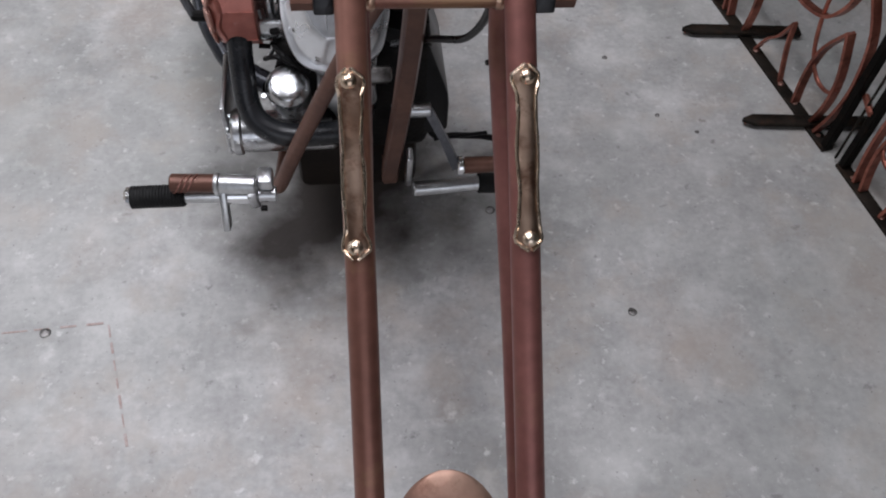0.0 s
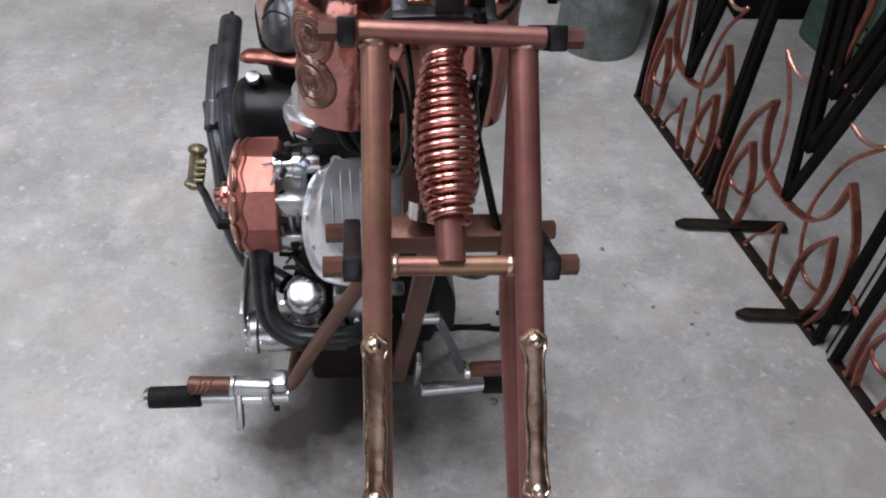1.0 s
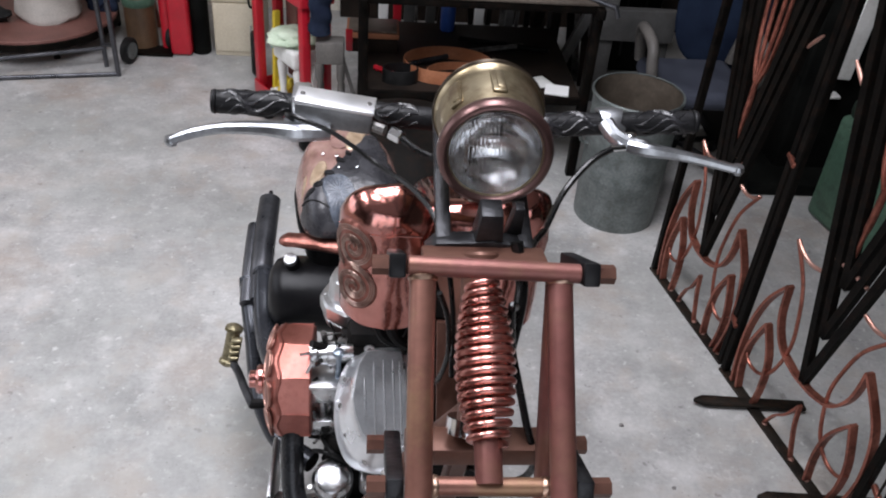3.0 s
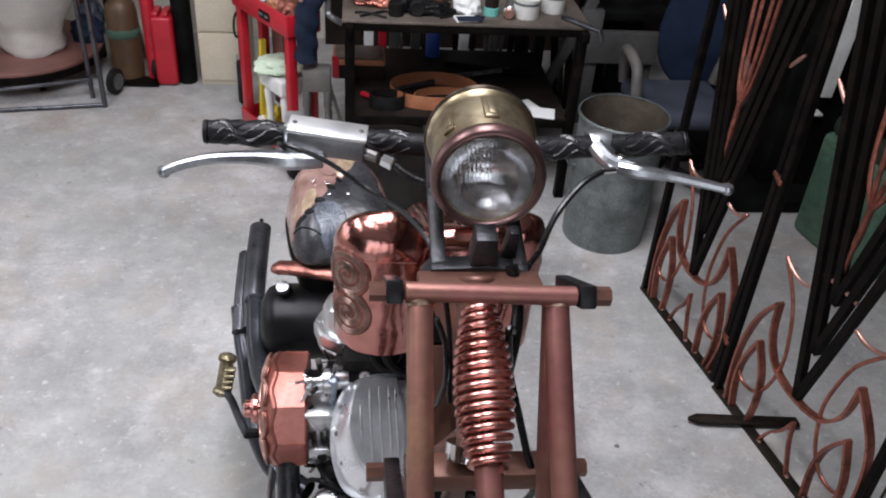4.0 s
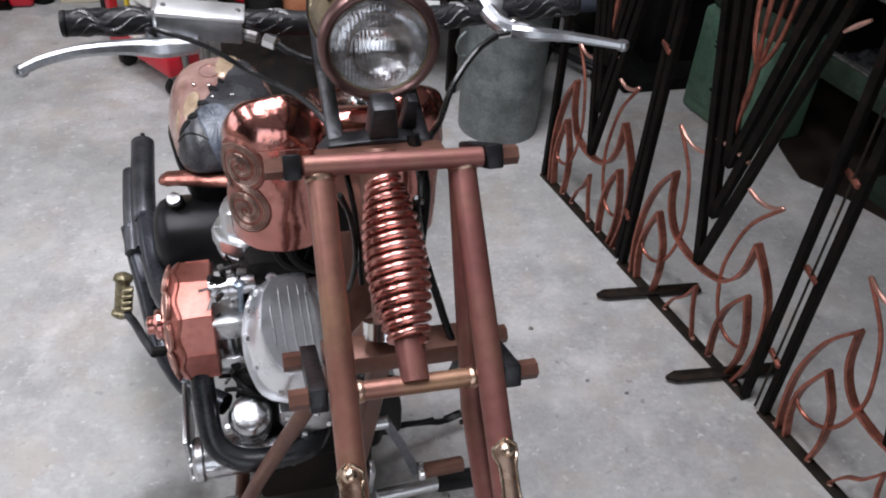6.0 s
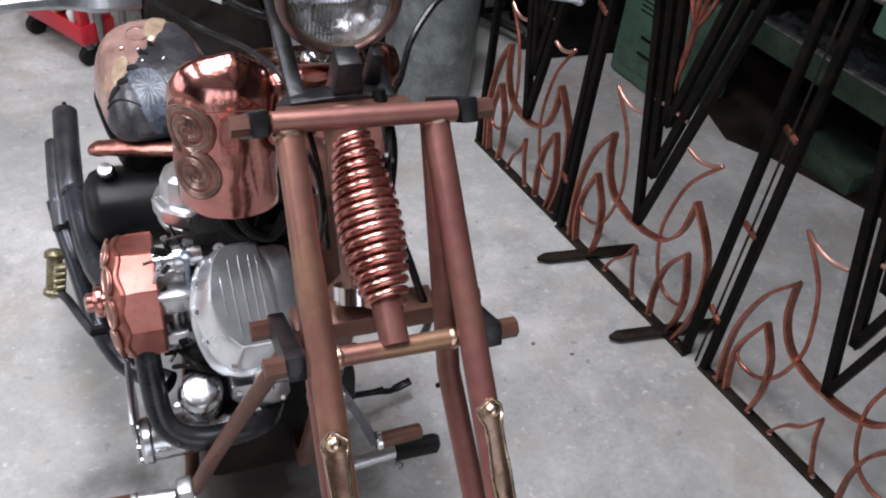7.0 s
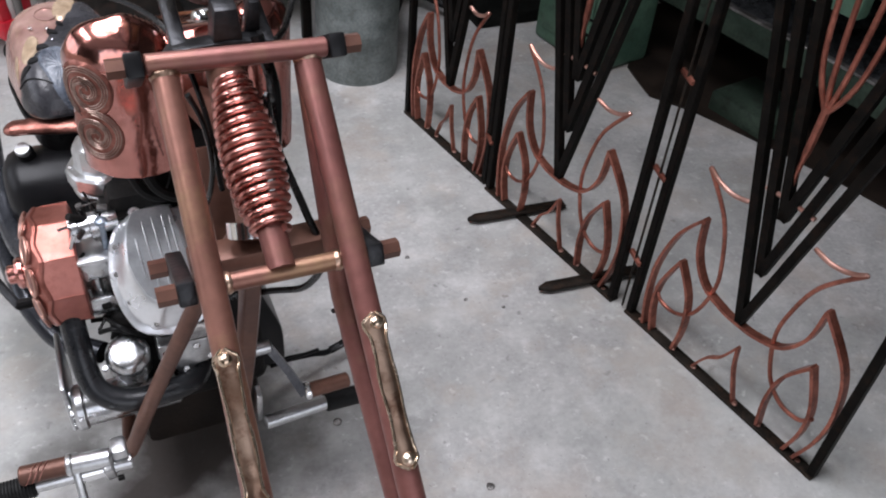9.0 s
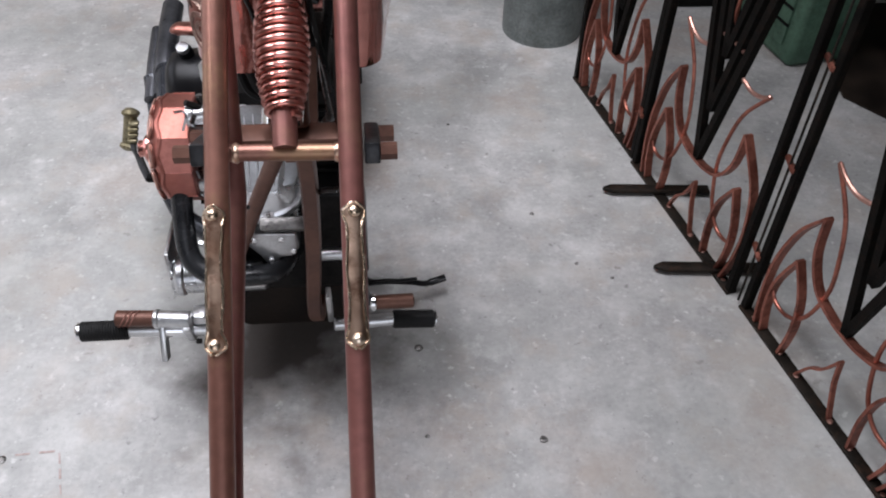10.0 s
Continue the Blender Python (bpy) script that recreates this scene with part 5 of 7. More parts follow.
fr = part("foot_peg", rod((0.02, 1.345, 0.30), (0.16, 1.36, 0.292), 0.0155, 18), M["alu"], bike, "turned aluminium foot peg")
part("peg_grip", rod((0.155, 1.36, 0.292), (0.252, 1.365, 0.282), 0.0215, 24), M["rubber"], fr, "ribbed black rubber peg grip")
part("peg_end", rod((0.251, 1.365, 0.282), (0.258, 1.365, 0.281), 0.0195, 20), M["chrome"], fr)
part("peg_block", block(0.012, 1.36, 0.35, 0.012, 0.03, 0.12, 0.004, 2, (15, 0, 0)), M["alu"], fr, "aluminium peg bracket")
sh = part("gear_pedal", rod((0.115, 1.335, 0.378), (0.202, 1.34, 0.374), 0.0165, 16), M["frame"], bike, "brown copper gear pedal")
part("pedal_end", rod((0.105, 1.335, 0.378), (0.118, 1.335, 0.378), 0.020, 18), M["chrome"], sh, "bright washer")
part("pedal_arm", sweep([(0.05, 1.40, 0.47), (0.08, 1.37, 0.42), (0.105, 1.335, 0.372)], [0.012, 0.011, 0.013], 4), M["linksteel"], sh, "dark steel gear arm")
part("pedal_axle", rod((-0.02, 1.40, 0.47), (0.055, 1.40, 0.47), 0.014, 14), M["alu"], sh)

# primary cover and side stand
part("primary_cover", prism([(-0.03, 0.60), (0.046, 0.575), (0.062, 0.54), (0.094, 0.445), (0.101, 0.42), (0.104, 0.39), (0.104, 0.325), (0.098, 0.312), (0.085, 0.308), (0.0, 0.31)], 0.22, pose(0, 1.49, 0), 0.006), M["black"], bike, "black primary drive cover")
ss = part("side_stand", sweep(smooth_path([(0.06, 1.66, 0.20), (0.10, 1.68, 0.10), (0.157, 1.695, 0.078), (0.22, 1.705, 0.062), (0.262, 1.712, 0.046), (0.300, 1.722, 0.052)], 6), 0.0085, 10), M["black"], bike, "black folding side stand")
part("stand_tip", block(0.296, 1.72, 0.050, 0.05, 0.022, 0.010, 0.003, 2, (0, -14, 8)), M["black"], ss, "flattened black stand tip")
part("stand_spur", rod((0.10, 1.67, 0.095), (0.235, 1.695, 0.085), 0.005, 8), M["black"], ss)

# rear wheel, seat and rear mudguard
RW = Vector((-0.05, 2.55, 0.33))
wheel("rear_tyre", Matrix.Translation(RW) @ pose(0, 0, 0, 0, 90, 0), 0.33, 0.16, "black rubber rear tyre")
bm = bmesh.new()
rows = []
for i in range(25):
    a = radians(170 - 150 * i / 24)
    rows.append([bm.verts.new((RW.x + 0.155 * math.sin(b), RW.y + (0.37 + 0.05 * math.cos(b)) * math.cos(a), RW.z + 0.02 + (0.37 + 0.05 * math.cos(b)) * math.sin(a))) for b in (radians(-88 + 16 * j) for j in range(12))])
for u, v in zip(rows, rows[1:]):
    for j in range(11):
        bm.faces.new((u[j], u[j + 1], v[j + 1], v[j]))
bmesh.ops.recalc_face_normals(bm, faces=bm.faces)
bmesh.ops.solidify(bm, geom=bm.faces[:], thickness=0.006)
part("rear_mudguard", bm, M["iron"], bike, "black rear mudguard")


SEAT = (-0.203, 2.150, 0.135, 0.185)
SEAT_TURN, SEAT_E, SEAT_E_FRONT = 0.15, 2.8, 4.6


def seat_dome(x, y, lift=0.0):
    """The swelling of the seat over the plan; points beyond its rim are drawn back to it."""
    c, s = math.cos(SEAT_TURN), math.sin(SEAT_TURN)
    dx, dy = x - SEAT[0], y - SEAT[1]
    u, v = (dx * c + dy * s) / SEAT[2], (dy * c - dx * s) / SEAT[3]
    e = SEAT_E if v > 0 else SEAT_E_FRONT
    r = (abs(u) ** e + abs(v) ** e) ** (1 / e)
    if r > 0.985:
        u, v, r = u * 0.985 / r, v * 0.985 / r, 0.985
    a, b = u * SEAT[2], v * SEAT[3]
    return Vector((SEAT[0] + a * c - b * s, SEAT[1] + a * s + b * c, 0.703 + 0.109 * math.sqrt(max(0.0, 1 - r ** 5)) + 0.038 * (v + 1) * (1 - r ** 4) + lift))


def seat_patch(cx, cy, edge, lift, thick, ripple=None, rings=14, n=72):
    """A piece of leather on the dome: edge(angle) gives its radius round (cx, cy)."""
    bm = bmesh.new()
    rows = []
    for i in range(1, rings + 1):
        f = i / rings
        row = []
        for j in range(n):
            a = 2 * math.pi * j / n
            e = edge(a)
            x, y = cx + f * e * math.cos(a), cy + f * e * math.sin(a)
            p = seat_dome(x, y, lift - (thick if i == rings else 0) + (ripple(f, a) if ripple else 0))
            row.append(bm.verts.new(p))
        rows.append(row)
    mid = bm.verts.new(seat_dome(cx, cy, lift))
    for j in range(n):
        bm.faces.new((mid, rows[0][j], rows[0][(j + 1) % n]))
    for u, v in zip(rows, rows[1:]):
        for j in range(n):
            bm.faces.new((u[j], v[j], v[(j + 1) % n], u[(j + 1) % n]))
    bmesh.ops.recalc_face_normals(bm, faces=bm.faces)
    return bm


def oval(rx, ry, turn=0.0, e=2.0):
    def f(a):
        c, s = abs(math.cos(a - turn)) / rx, abs(math.sin(a - turn)) / ry
        return (c ** e + s ** e) ** (-1 / e)
    return f


def seat_plan(a):
    """The rim of the seat: rounder behind than in front."""
    return oval(SEAT[2], SEAT[3], 0, SEAT_E if math.sin(a) > 0 else SEAT_E_FRONT)(a)


base_bm = seat_patch(SEAT[0], SEAT[1], lambda a: 0.995 * seat_plan(a - SEAT_TURN), 0.0, 0.0, lambda f, a: 0.002 * math.sin(9 * f + 5 * a) * f, 20, 96)
seat_base = part("seat_base", base_bm, M["hide"], bike, "seat base in glossy pink copper leather")
part("seat_pan", turned([(0.86, -0.075), (0.92, -0.066), (0.95, -0.02), (0.96, 0.012)], pose(SEAT[0], SEAT[1], 0.706, 0, 0, math.degrees(SEAT_TURN)), 72, seat_plan), M["leather"], seat_base, "black underside of the seat")
CUT = ((0, 0.115), (40, 0.112), (55, 0.114), (70, 0.152), (82, 0.192), (88, 0.180), (94, 0.140), (108, 0.107), (131, 0.089), (148, 0.085), (169, 0.091), (181, 0.108), (188, 0.150), (200, 0.16), (220, 0.16), (248, 0.13), (270, 0.12), (310, 0.12), (360, 0.115))


def scallop_edge(a):
    """How far the dark saddle leather reaches from its middle."""
    d = math.degrees(a) % 360
    for (d0, r0), (d1, r1) in zip(CUT, CUT[1:]):
        if d <= d1:
            f = (d - d0) / (d1 - d0)
            return r0 + (r1 - r0) * f * f * (3 - 2 * f)


SC = Vector((-0.17, 2.06))
seat = part("saddle", seat_patch(SC.x, SC.y, scallop_edge, 0.007, 0.007, None, 16, 192), M["slate"], bike, "tooled dark grey leather saddle with a tabbed edge")
# panel colour carries the bluish highlight on the saddle leather
panel = part("seat_panel", seat_patch(-0.222, 2.024, lambda a: oval(0.036, 0.056, 0.32, 2.6)(a) * (1 + 0.06 * math.sin(3 * a)), 0.011, 0.005, lambda f, a: 0.0016 * math.sin(18 * a + 1.5 * math.sin(3 * a)) * f * (1 - f), 10, 144), M["bluegrey"], seat, "shell-shaped leather panel, paled to grey-blue for the glare on it")
part("front_seam", sweep([seat_dome(-0.313 + 0.145 * f, 2.040 - 0.066 * math.sin(f * math.pi / 2) ** 0.85, 0.007) for f in (i / 24 for i in range(25))], 0.0022, 8), M["leather"], seat, "dark seam along the seat front")
for cx, cy, rx, ry, tn in ((-0.277, 2.094, 0.019, 0.038, -0.3), (-0.190, 2.226, 0.024, 0.056, -0.3), (-0.311, 2.088, 0.006, 0.026, -0.1)):
    part("gold_leaf", seat_patch(cx, cy, oval(rx, ry, tn, 1.8), 0.004, 0.004, None, 8, 40), M["gold"], seat_base, "gold leather leaf")
part("stamped_ring", sweep([seat_dome(-0.231 + 0.024 * math.cos(a), 2.198 + 0.024 * math.sin(a), 0.002) for a in (2 * math.pi * i / 28 for i in range(28))], 0.0016, 6, True), M["hide"], seat_base, "raised oval ring stamped in the leather")
# black pieces drawn for the shadows between the saddle's tabs
for cx, cy, l, tn in ((-0.206, 2.150, 0.012, 2.3), (-0.224, 2.124, 0.015, 2.5), (-0.249, 2.080, 0.016, 2.8), (-0.274, 2.050, 0.016, 2.8), (-0.295, 2.042, 0.017, 3.0)):
    part("scallop_shadow", seat_patch(cx, cy, lambda a, l=l, tn=tn: oval(l, l * 0.5, tn, 1.5)(a), 0.010, 0.008, None, 6, 32), M["leather"], seat, "pointed black mark for the shadow between saddle tabs")
for cx, cy in ((-0.268, 2.148), (-0.234, 2.138), (-0.228, 2.100), (-0.184, 2.103)):
    c = seat_dome(cx, cy, 0.006)
    part("stud", turned([(0.0042, 0), (0.0038, 0.003), (0.0, 0.0045)], along(c, c + Vector((-0.2, -0.2, 0.95))), 10), M["chrome"], seat)
rim = []
for i in range(48):
    a = radians(95 + 190 * i / 47)
    k = seat_plan(a) * 0.985
    c_, s_ = k * math.cos(a), k * math.sin(a)
    rim.append((SEAT[0] + c_ * math.cos(SEAT_TURN) - s_ * math.sin(SEAT_TURN), SEAT[1] + c_ * math.sin(SEAT_TURN) + s_ * math.cos(SEAT_TURN), 0.708))
part("seat_edge", sweep(rim, 0.0045, 8), M["leather"], seat_base, "black laced seat edge")

# ---- ornamental gates ----
def flat_bar(points, wide, thick, steps=6, smooth=True):
    """A flat bar bent edgewise along a curve in the gate's plane (u, z); wide runs across the plane."""
    pts = smooth_path([(u, 0, z) for u, z in points], steps) if smooth else [Vector((u, 0, z)) for u, z in points]
    s = [(wide / 2, thick / 2), (-wide / 2, thick / 2), (-wide / 2, -thick / 2), (wide / 2, -thick / 2)]
    n = len(pts)
    bm = bmesh.new()
    rings = []
    for i in range(n):
        d = (pts[min(i + 1, n - 1)] - pts[max(i - 1, 0)]).normalized()
        over = Vector((-d.z, 0, d.x))
        rings.append([bm.verts.new(pts[i] + Vector((0, a, 0)) + over * b) for a, b in s])
    for u, v in zip(rings, rings[1:]):
        for j in range(4):
            bm.faces.new((u[j], u[(j + 1) % 4], v[(j + 1) % 4], v[j]))
    bm.faces.new(rings[0][::-1])
    bm.faces.new(rings[-1])
    bmesh.ops.recalc_face_normals(bm, faces=bm.faces)
    return bm


def gate(x, y, angle, W, height):
    """One panel: iron posts and nested Vs, copper leaves below, a branching copper stem."""
    g = new("ornamental_gate")
    g.matrix_world = pose(x, y, 0, 0, 0, angle)
    tagged(g, "black iron gate panel with bent copper leaves and a branching stem", "gate", "ornamental gate panels")

    def add(name, bm, material, parent=g, label=""):
        ob = mesh_object(name, bm, material)
        ob.parent = parent
        return tagged(ob, label)

    q = lambda pts: [(u * W, z) for u, z in pts]
    mir = lambda pts: [(1 - u, z) for u, z in pts]
    add("base_bar", block(W / 2, 0, 0.005, W, 0.034, 0.010, 0.002), M["ironbase"], label="flat iron base bar on the floor")
    add("top_bar", block(W / 2, 0, height - 0.012, W, 0.026, 0.024, 0.003), M["iron"])
    for u in (0.011, W - 0.011):
        add("post", block(u, 0, height / 2 + 0.005, 0.023, 0.026, height - 0.012, 0.0025, 1), M["iron"], label="square black iron post")
    arch = [(0.145, 0.012), (0.118, 0.10), (0.125, 0.19), (0.185, 0.30)]
    arch_b = [(0.185, 0.30), (0.262, 0.21), (0.285, 0.11), (0.272, 0.012)]
    leaf = [(0.10, 0.012), (0.078, 0.12), (0.082, 0.24), (0.135, 0.37), (0.225, 0.465)]
    full_leaf = [(0.10, 0.012), (0.058, 0.11), (0.046, 0.22), (0.090, 0.35), (0.225, 0.465)]
    bowl = [(0.225, 0.465), (0.245, 0.36), (0.315, 0.285), (0.42, 0.258), (0.5, 0.254), (0.58, 0.258), (0.685, 0.285), (0.755, 0.36), (0.775, 0.465)]
    for f in (lambda p: p, mir):
        add("leaf", flat_bar(q(f(leaf if f(leaf) == leaf else full_leaf)), 0.024, 0.009), M["gatecopper"], label="bent copper leaf")
        add("leaf", flat_bar(q(f(arch)), 0.024, 0.009), M["gatecopper"])
        add("leaf", flat_bar(q(f(arch_b)), 0.024, 0.009), M["gatecopper"])
        add("hook", flat_bar(q([(0.385, 0.012), (0.43, 0.075), (0.485, 0.115), (0.535, 0.185)] if f(leaf) == leaf else [(0.535, 0.185), (0.548, 0.12), (0.575, 0.06), (0.60, 0.012)]), 0.014, 0.007), M["gatecopper"])
        add("tendril", sweep(smooth_path([(u * W, 0, z) for u, z in f([(0.105, 0.16), (0.15, 0.125), (0.235, 0.128), (0.31, 0.18), (0.355, 0.29), (0.345, 0.38), (0.29, 0.50), (0.17, 0.605)])], 6), 0.0058, 8), M["gatecopper"], label="thin copper tendril")
        add("barb", sweep(smooth_path([(u * W, 0, z) for u, z in f([(0.168, 0.607), (0.22, 0.585), (0.29, 0.575), (0.36, 0.585)])], 6), [0.002] + [0.0062] * 17 + [0.005], 8), M["gatebright"], label="bright hammered copper barb")
        add("barb", sweep([(u * W, 0, z) for u, z in f([(0.115, 1.125), (0.15, 1.105), (0.20, 1.075)])], [0.004, 0.0062, 0.005], 8), M["gatebright"], label="bright hammered copper barb")
        add("barb", sweep([(u * W, 0, z) for u, z in f([(0.40, 0.648), (0.455, 0.65), (0.5, 0.655)])], 0.006, 8), M["gatebright"])
        for z0, du in ((0.262, 0.345), (0.43, 0.325), (0.60, 0.30)):
            top = min(height - 0.02, z0 + (0.47 if z0 < 0.5 else 0.43) / du)
            add("slanted_bar", flat_bar(q(f([(0.5, z0), (0.5 - du * (top - z0), top)])), 0.023, 0.022, smooth=False), M["iron"], label="slanted black iron bar")
    add("bowl_bar", flat_bar(q(bowl), 0.024, 0.009), M["gatecopper"], label="bent copper bowl-shaped bar")
    stem = add("stem", sweep(smooth_path([(0.495 * W, 0, 0.60), (0.48 * W, 0, 0.70), (0.487 * W, 0, 0.82), (0.49 * W, 0, 0.90)], 6), [0.006] * 10 + [0.0095] * 9, 8), M["gatecopper"], label="branching copper stem")
    for du, bend in ((-0.16, 0.02), (-0.055, 0.0), (0.05, 0.0), (0.15, -0.02)):
        add("branch", sweep(smooth_path([(0.49 * W, 0, 0.88), ((0.49 + du * 0.45) * W, 0, 0.99), ((0.49 + du * 0.8 + bend) * W, 0, 1.25), ((0.49 + du) * W, 0, height - 0.02)], 6), 0.0065, 8), M["gatecopper"], stem)
    for u, z in ((0.08, 0.008), (0.272, 0.012), (0.39, 0.012), (0.61, 0.012), (0.728, 0.012), (0.92, 0.008)):
        add("weld", place(turned([(0.009, 0), (0.007, 0.004), (0.0, 0.006)], None, 10), pose(u * W, 0, z - 0.002)), M["gatebright"], label="bright weld spot")
    return g


gate(0.938, 2.847, -79.2, 0.535, 1.9)
middle = gate(1.030, 2.300, -79.0, 0.652, 1.9)
gate(1.173, 1.612, -79.4, 0.690, 1.9)
for x, y, z in ((1.022, 2.315, 0.20), (1.022, 2.315, 0.79), (1.165, 1.632, 0.20), (1.165, 1.632, 0.79), (1.165, 1.632, 0.50)):
    solid("gate_tie", roughen(rod((x + 0.005, y + 0.030, z), (x - 0.005, y - 0.030, z - 0.004), 0.0085, 8), 0.0025, 0.012), M["gatecopper"], "rusty tie joining two gate posts", "tie", "gate ties")
rod_a, rod_b = Vector((1.160, 1.626, 0.012)), Vector((1.160, 1.626, 1.86))
solid("binding_rod", roughen(rod(rod_a, rod_b, 0.0032, 8), 0.001, 0.02), M["ironbase"], "thin rusty rod between two gate posts", "rod")
for x, y, x2, y2 in ((0.878, 2.14, 1.23, 2.115), (0.948, 1.768, 1.31, 1.74)):
    a, b = Vector((x, y, 0.0)), Vector((x2, y2, 0.0))
    d = (b - a).normalized()
    ang = math.degrees(math.atan2(d.y, d.x))
    L = (b - a).length
    foot = part("foot_bar", place(place(prism([(0, -0.004), (0.03, -0.019), (L, -0.019), (L, 0.019), (0.03, 0.019), (0, 0.004)], 0.012, None, 0.002), pose(0, 0, 0.0, 90, 0, 0)), pose(x, y, 0.0125, 0, 0, ang)), M["ironbase"], middle, "pointed flat iron foot")
    part("foot_tip", place(turned([(0.008, 0), (0.007, 0.006), (0.0, 0.008)], None, 10), pose(x + 0.012, y, 0.010)), M["gatecopper"], foot)

# ---- bin ----
gbin = thing("dustbin", 0.865, 3.235, 0, "galvanised steel bin with a rusty inside, standing on concrete", "bin")
gm = pose(0.865, 3.235, 0)
part("body", turned([(0.0, 0.004), (0.160, 0.004), (0.163, 0.0), (0.165, 0.012), (0.166, 0.20), (0.1685, 0.207), (0.1685, 0.215), (0.167, 0.222), (0.170, 0.53), (0.1775, 0.536), (0.1785, 0.545), (0.175, 0.551), (0.170, 0.549)], gm, 56, hollow=True), M["zinc"], gbin)
part("inside", turned([(0.167, 0.547), (0.165, 0.30), (0.161, 0.012), (0.0, 0.012)], gm, 56, hollow=True), M["binside"], gbin, "rusty brown bin inside")
part("handle", sweep(smooth_path([(0.69, 3.20, 0.44), (0.665, 3.19, 0.42), (0.655, 3.19, 0.385), (0.668, 3.20, 0.35), (0.695, 3.20, 0.34)], 5), 0.006, 8), M["zinc"], gbin)

# ---- steel workbench with its load ----
bench = thing("workbench", 0.27, 3.85, 0, "black steel workbench with a worn top and lower shelf", "workbench")
part("top", block(0.27, 3.905, 0.780, 0.98, 0.80, 0.012, 0.003), M["benchtop"], bench, "worn brown steel bench top")
for y in (3.525, 4.28):
    part("top_rail", block(0.27, y, 0.757, 0.96, 0.03, 0.032, 0.003), M["iron"], bench)
    part("shelf_rail", block(0.27, y, 0.360, 0.90, 0.03, 0.032, 0.003), M["iron"], bench)
for x in (-0.19, 0.735):
    part("side_rail", block(x, 3.87, 0.752, 0.03, 0.80, 0.04, 0.003), M["iron"], bench)
    for y in (3.532, 4.28):
        part("leg", block(x, y, 0.37, 0.04, 0.04, 0.74, 0.004), M["iron"], bench, "square black steel leg")
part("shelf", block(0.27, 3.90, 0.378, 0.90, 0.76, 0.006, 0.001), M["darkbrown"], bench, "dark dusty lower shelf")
for x, s in ((-0.215, -1),):
    part("push_handle", sweep(smooth_path([(x + s * 0.005, 3.53, 0.765), (x + s * 0.045, 3.525, 0.79), (x + s * 0.06, 3.56, 0.805), (x + s * 0.055, 3.80, 0.805), (x + s * 0.005, 3.86, 0.775)], 6), 0.012, 12), M["resmetal"], bench, "bent grey tube handle")
part("side_lug", sweep([(0.66, 3.60, 0.793), (0.72, 3.51, 0.797), (0.775, 3.44, 0.797), (0.785, 3.43, 0.76)], 0.011, 10), M["muffler"], bench, "grey bar sticking out past the bench corner")


def can(x, y, z, r, h, material, label, category="tin", band=None):
    c = thing(category.replace(" ", "_"), x, y, z, label, category)
    part("body", turned([(r * 0.97, 0), (r, 0.003), (r, h - 0.004), (r * 1.03, h - 0.002), (r * 1.03, h), (r * 0.93, h), (r * 0.92, h - 0.006), (0.0, h - 0.006)], pose(x, y, z), 28), material, c)
    if band:
        part("label_band", turned([(r * 1.012, h * 0.72), (r * 1.012, h * 0.86)], pose(x, y, z), 28, hollow=True), band, c)
    return c


TOP = 0.786
can(0.512, 3.615, TOP, 0.052, 0.075, M["white"], "white paint tin with a grey rim on the bench", "paint tin", M["zinc"])
can(0.635, 3.69, TOP, 0.048, 0.08, M["white"], "white paint tin standing at the bench end", "paint tin", M["zinc"])
b = thing("bottle", 0.372, 3.625, TOP, "dark brown bottle with a teal base", "bottle")
part("glass", turned([(0.028, 0.03), (0.028, 0.11), (0.02, 0.125), (0.014, 0.14), (0.0, 0.142)], pose(0.372, 3.625, TOP), 24), M["darkbrown"], b)
part("base", turned([(0.031, 0), (0.031, 0.03), (0.026, 0.034), (0.0, 0.034)], pose(0.372, 3.625, TOP), 24), M["teal"], b, "teal plastic base")
b = thing("spray_can", 0.435, 3.60, TOP, "silver spray can lying with its copper end forward", "spray can")
part("body", rod((0.438, 3.58, TOP + 0.024), (0.47, 3.72, TOP + 0.030), 0.024, 20), M["alu"], b)
part("cap", rod((0.434, 3.565, TOP + 0.023), (0.438, 3.58, TOP + 0.024), 0.021, 18), M["gatebright"], b)


def heap(name, x, y, z, sx, sy, sz, material, label, category, seed, turn=0):
    """A crumpled soft heap lying on its support."""
    bm = bmesh.new()
    bmesh.ops.create_icosphere(bm, subdivisions=4, radius=1)
    for v in bm.verts:
        k = 1 + 0.35 * noise.noise(v.co * 1.7 + Vector((seed, 0, 0))) + 0.16 * noise.noise(v.co * 4.5 + Vector((0, seed, 0)))
        v.co = Vector((v.co.x * k * sx, v.co.y * k * sy, max(0.0, (v.co.z * k * 0.75 + 0.45) * sz)))
    return solid(name, place(bm, pose(x, y, z, 0, 0, turn)), material, label, category, smooth=60)


heap("black_bag", 0.02, 3.64, TOP, 0.055, 0.05, 0.075, M["rubber"], "small black bag on the bench", "bag", 1)
heap("rag", 0.13, 3.61, TOP, 0.085, 0.05, 0.045, M["leather"], "crumpled black cloth on the bench", "rag", 2)
heap("rag", 0.275, 3.65, TOP, 0.06, 0.06, 0.05, M["paper"], "crumpled white cloth on the bench", "rag", 3)
heap("rag", 0.20, 3.82, TOP, 0.08, 0.06, 0.06, M["leathertan"], "crumpled brown cloth on the bench", "rag", 4)
heap("rag", -0.08, 3.72, TOP, 0.09, 0.07, 0.045, M["gatecopper"], "coil of brown copper scrap on the bench", "scrap", 5)
heap("rag", 0.06, 3.86, TOP, 0.08, 0.06, 0.07, M["hide"], "pink cloth at the back of the bench", "rag", 6)
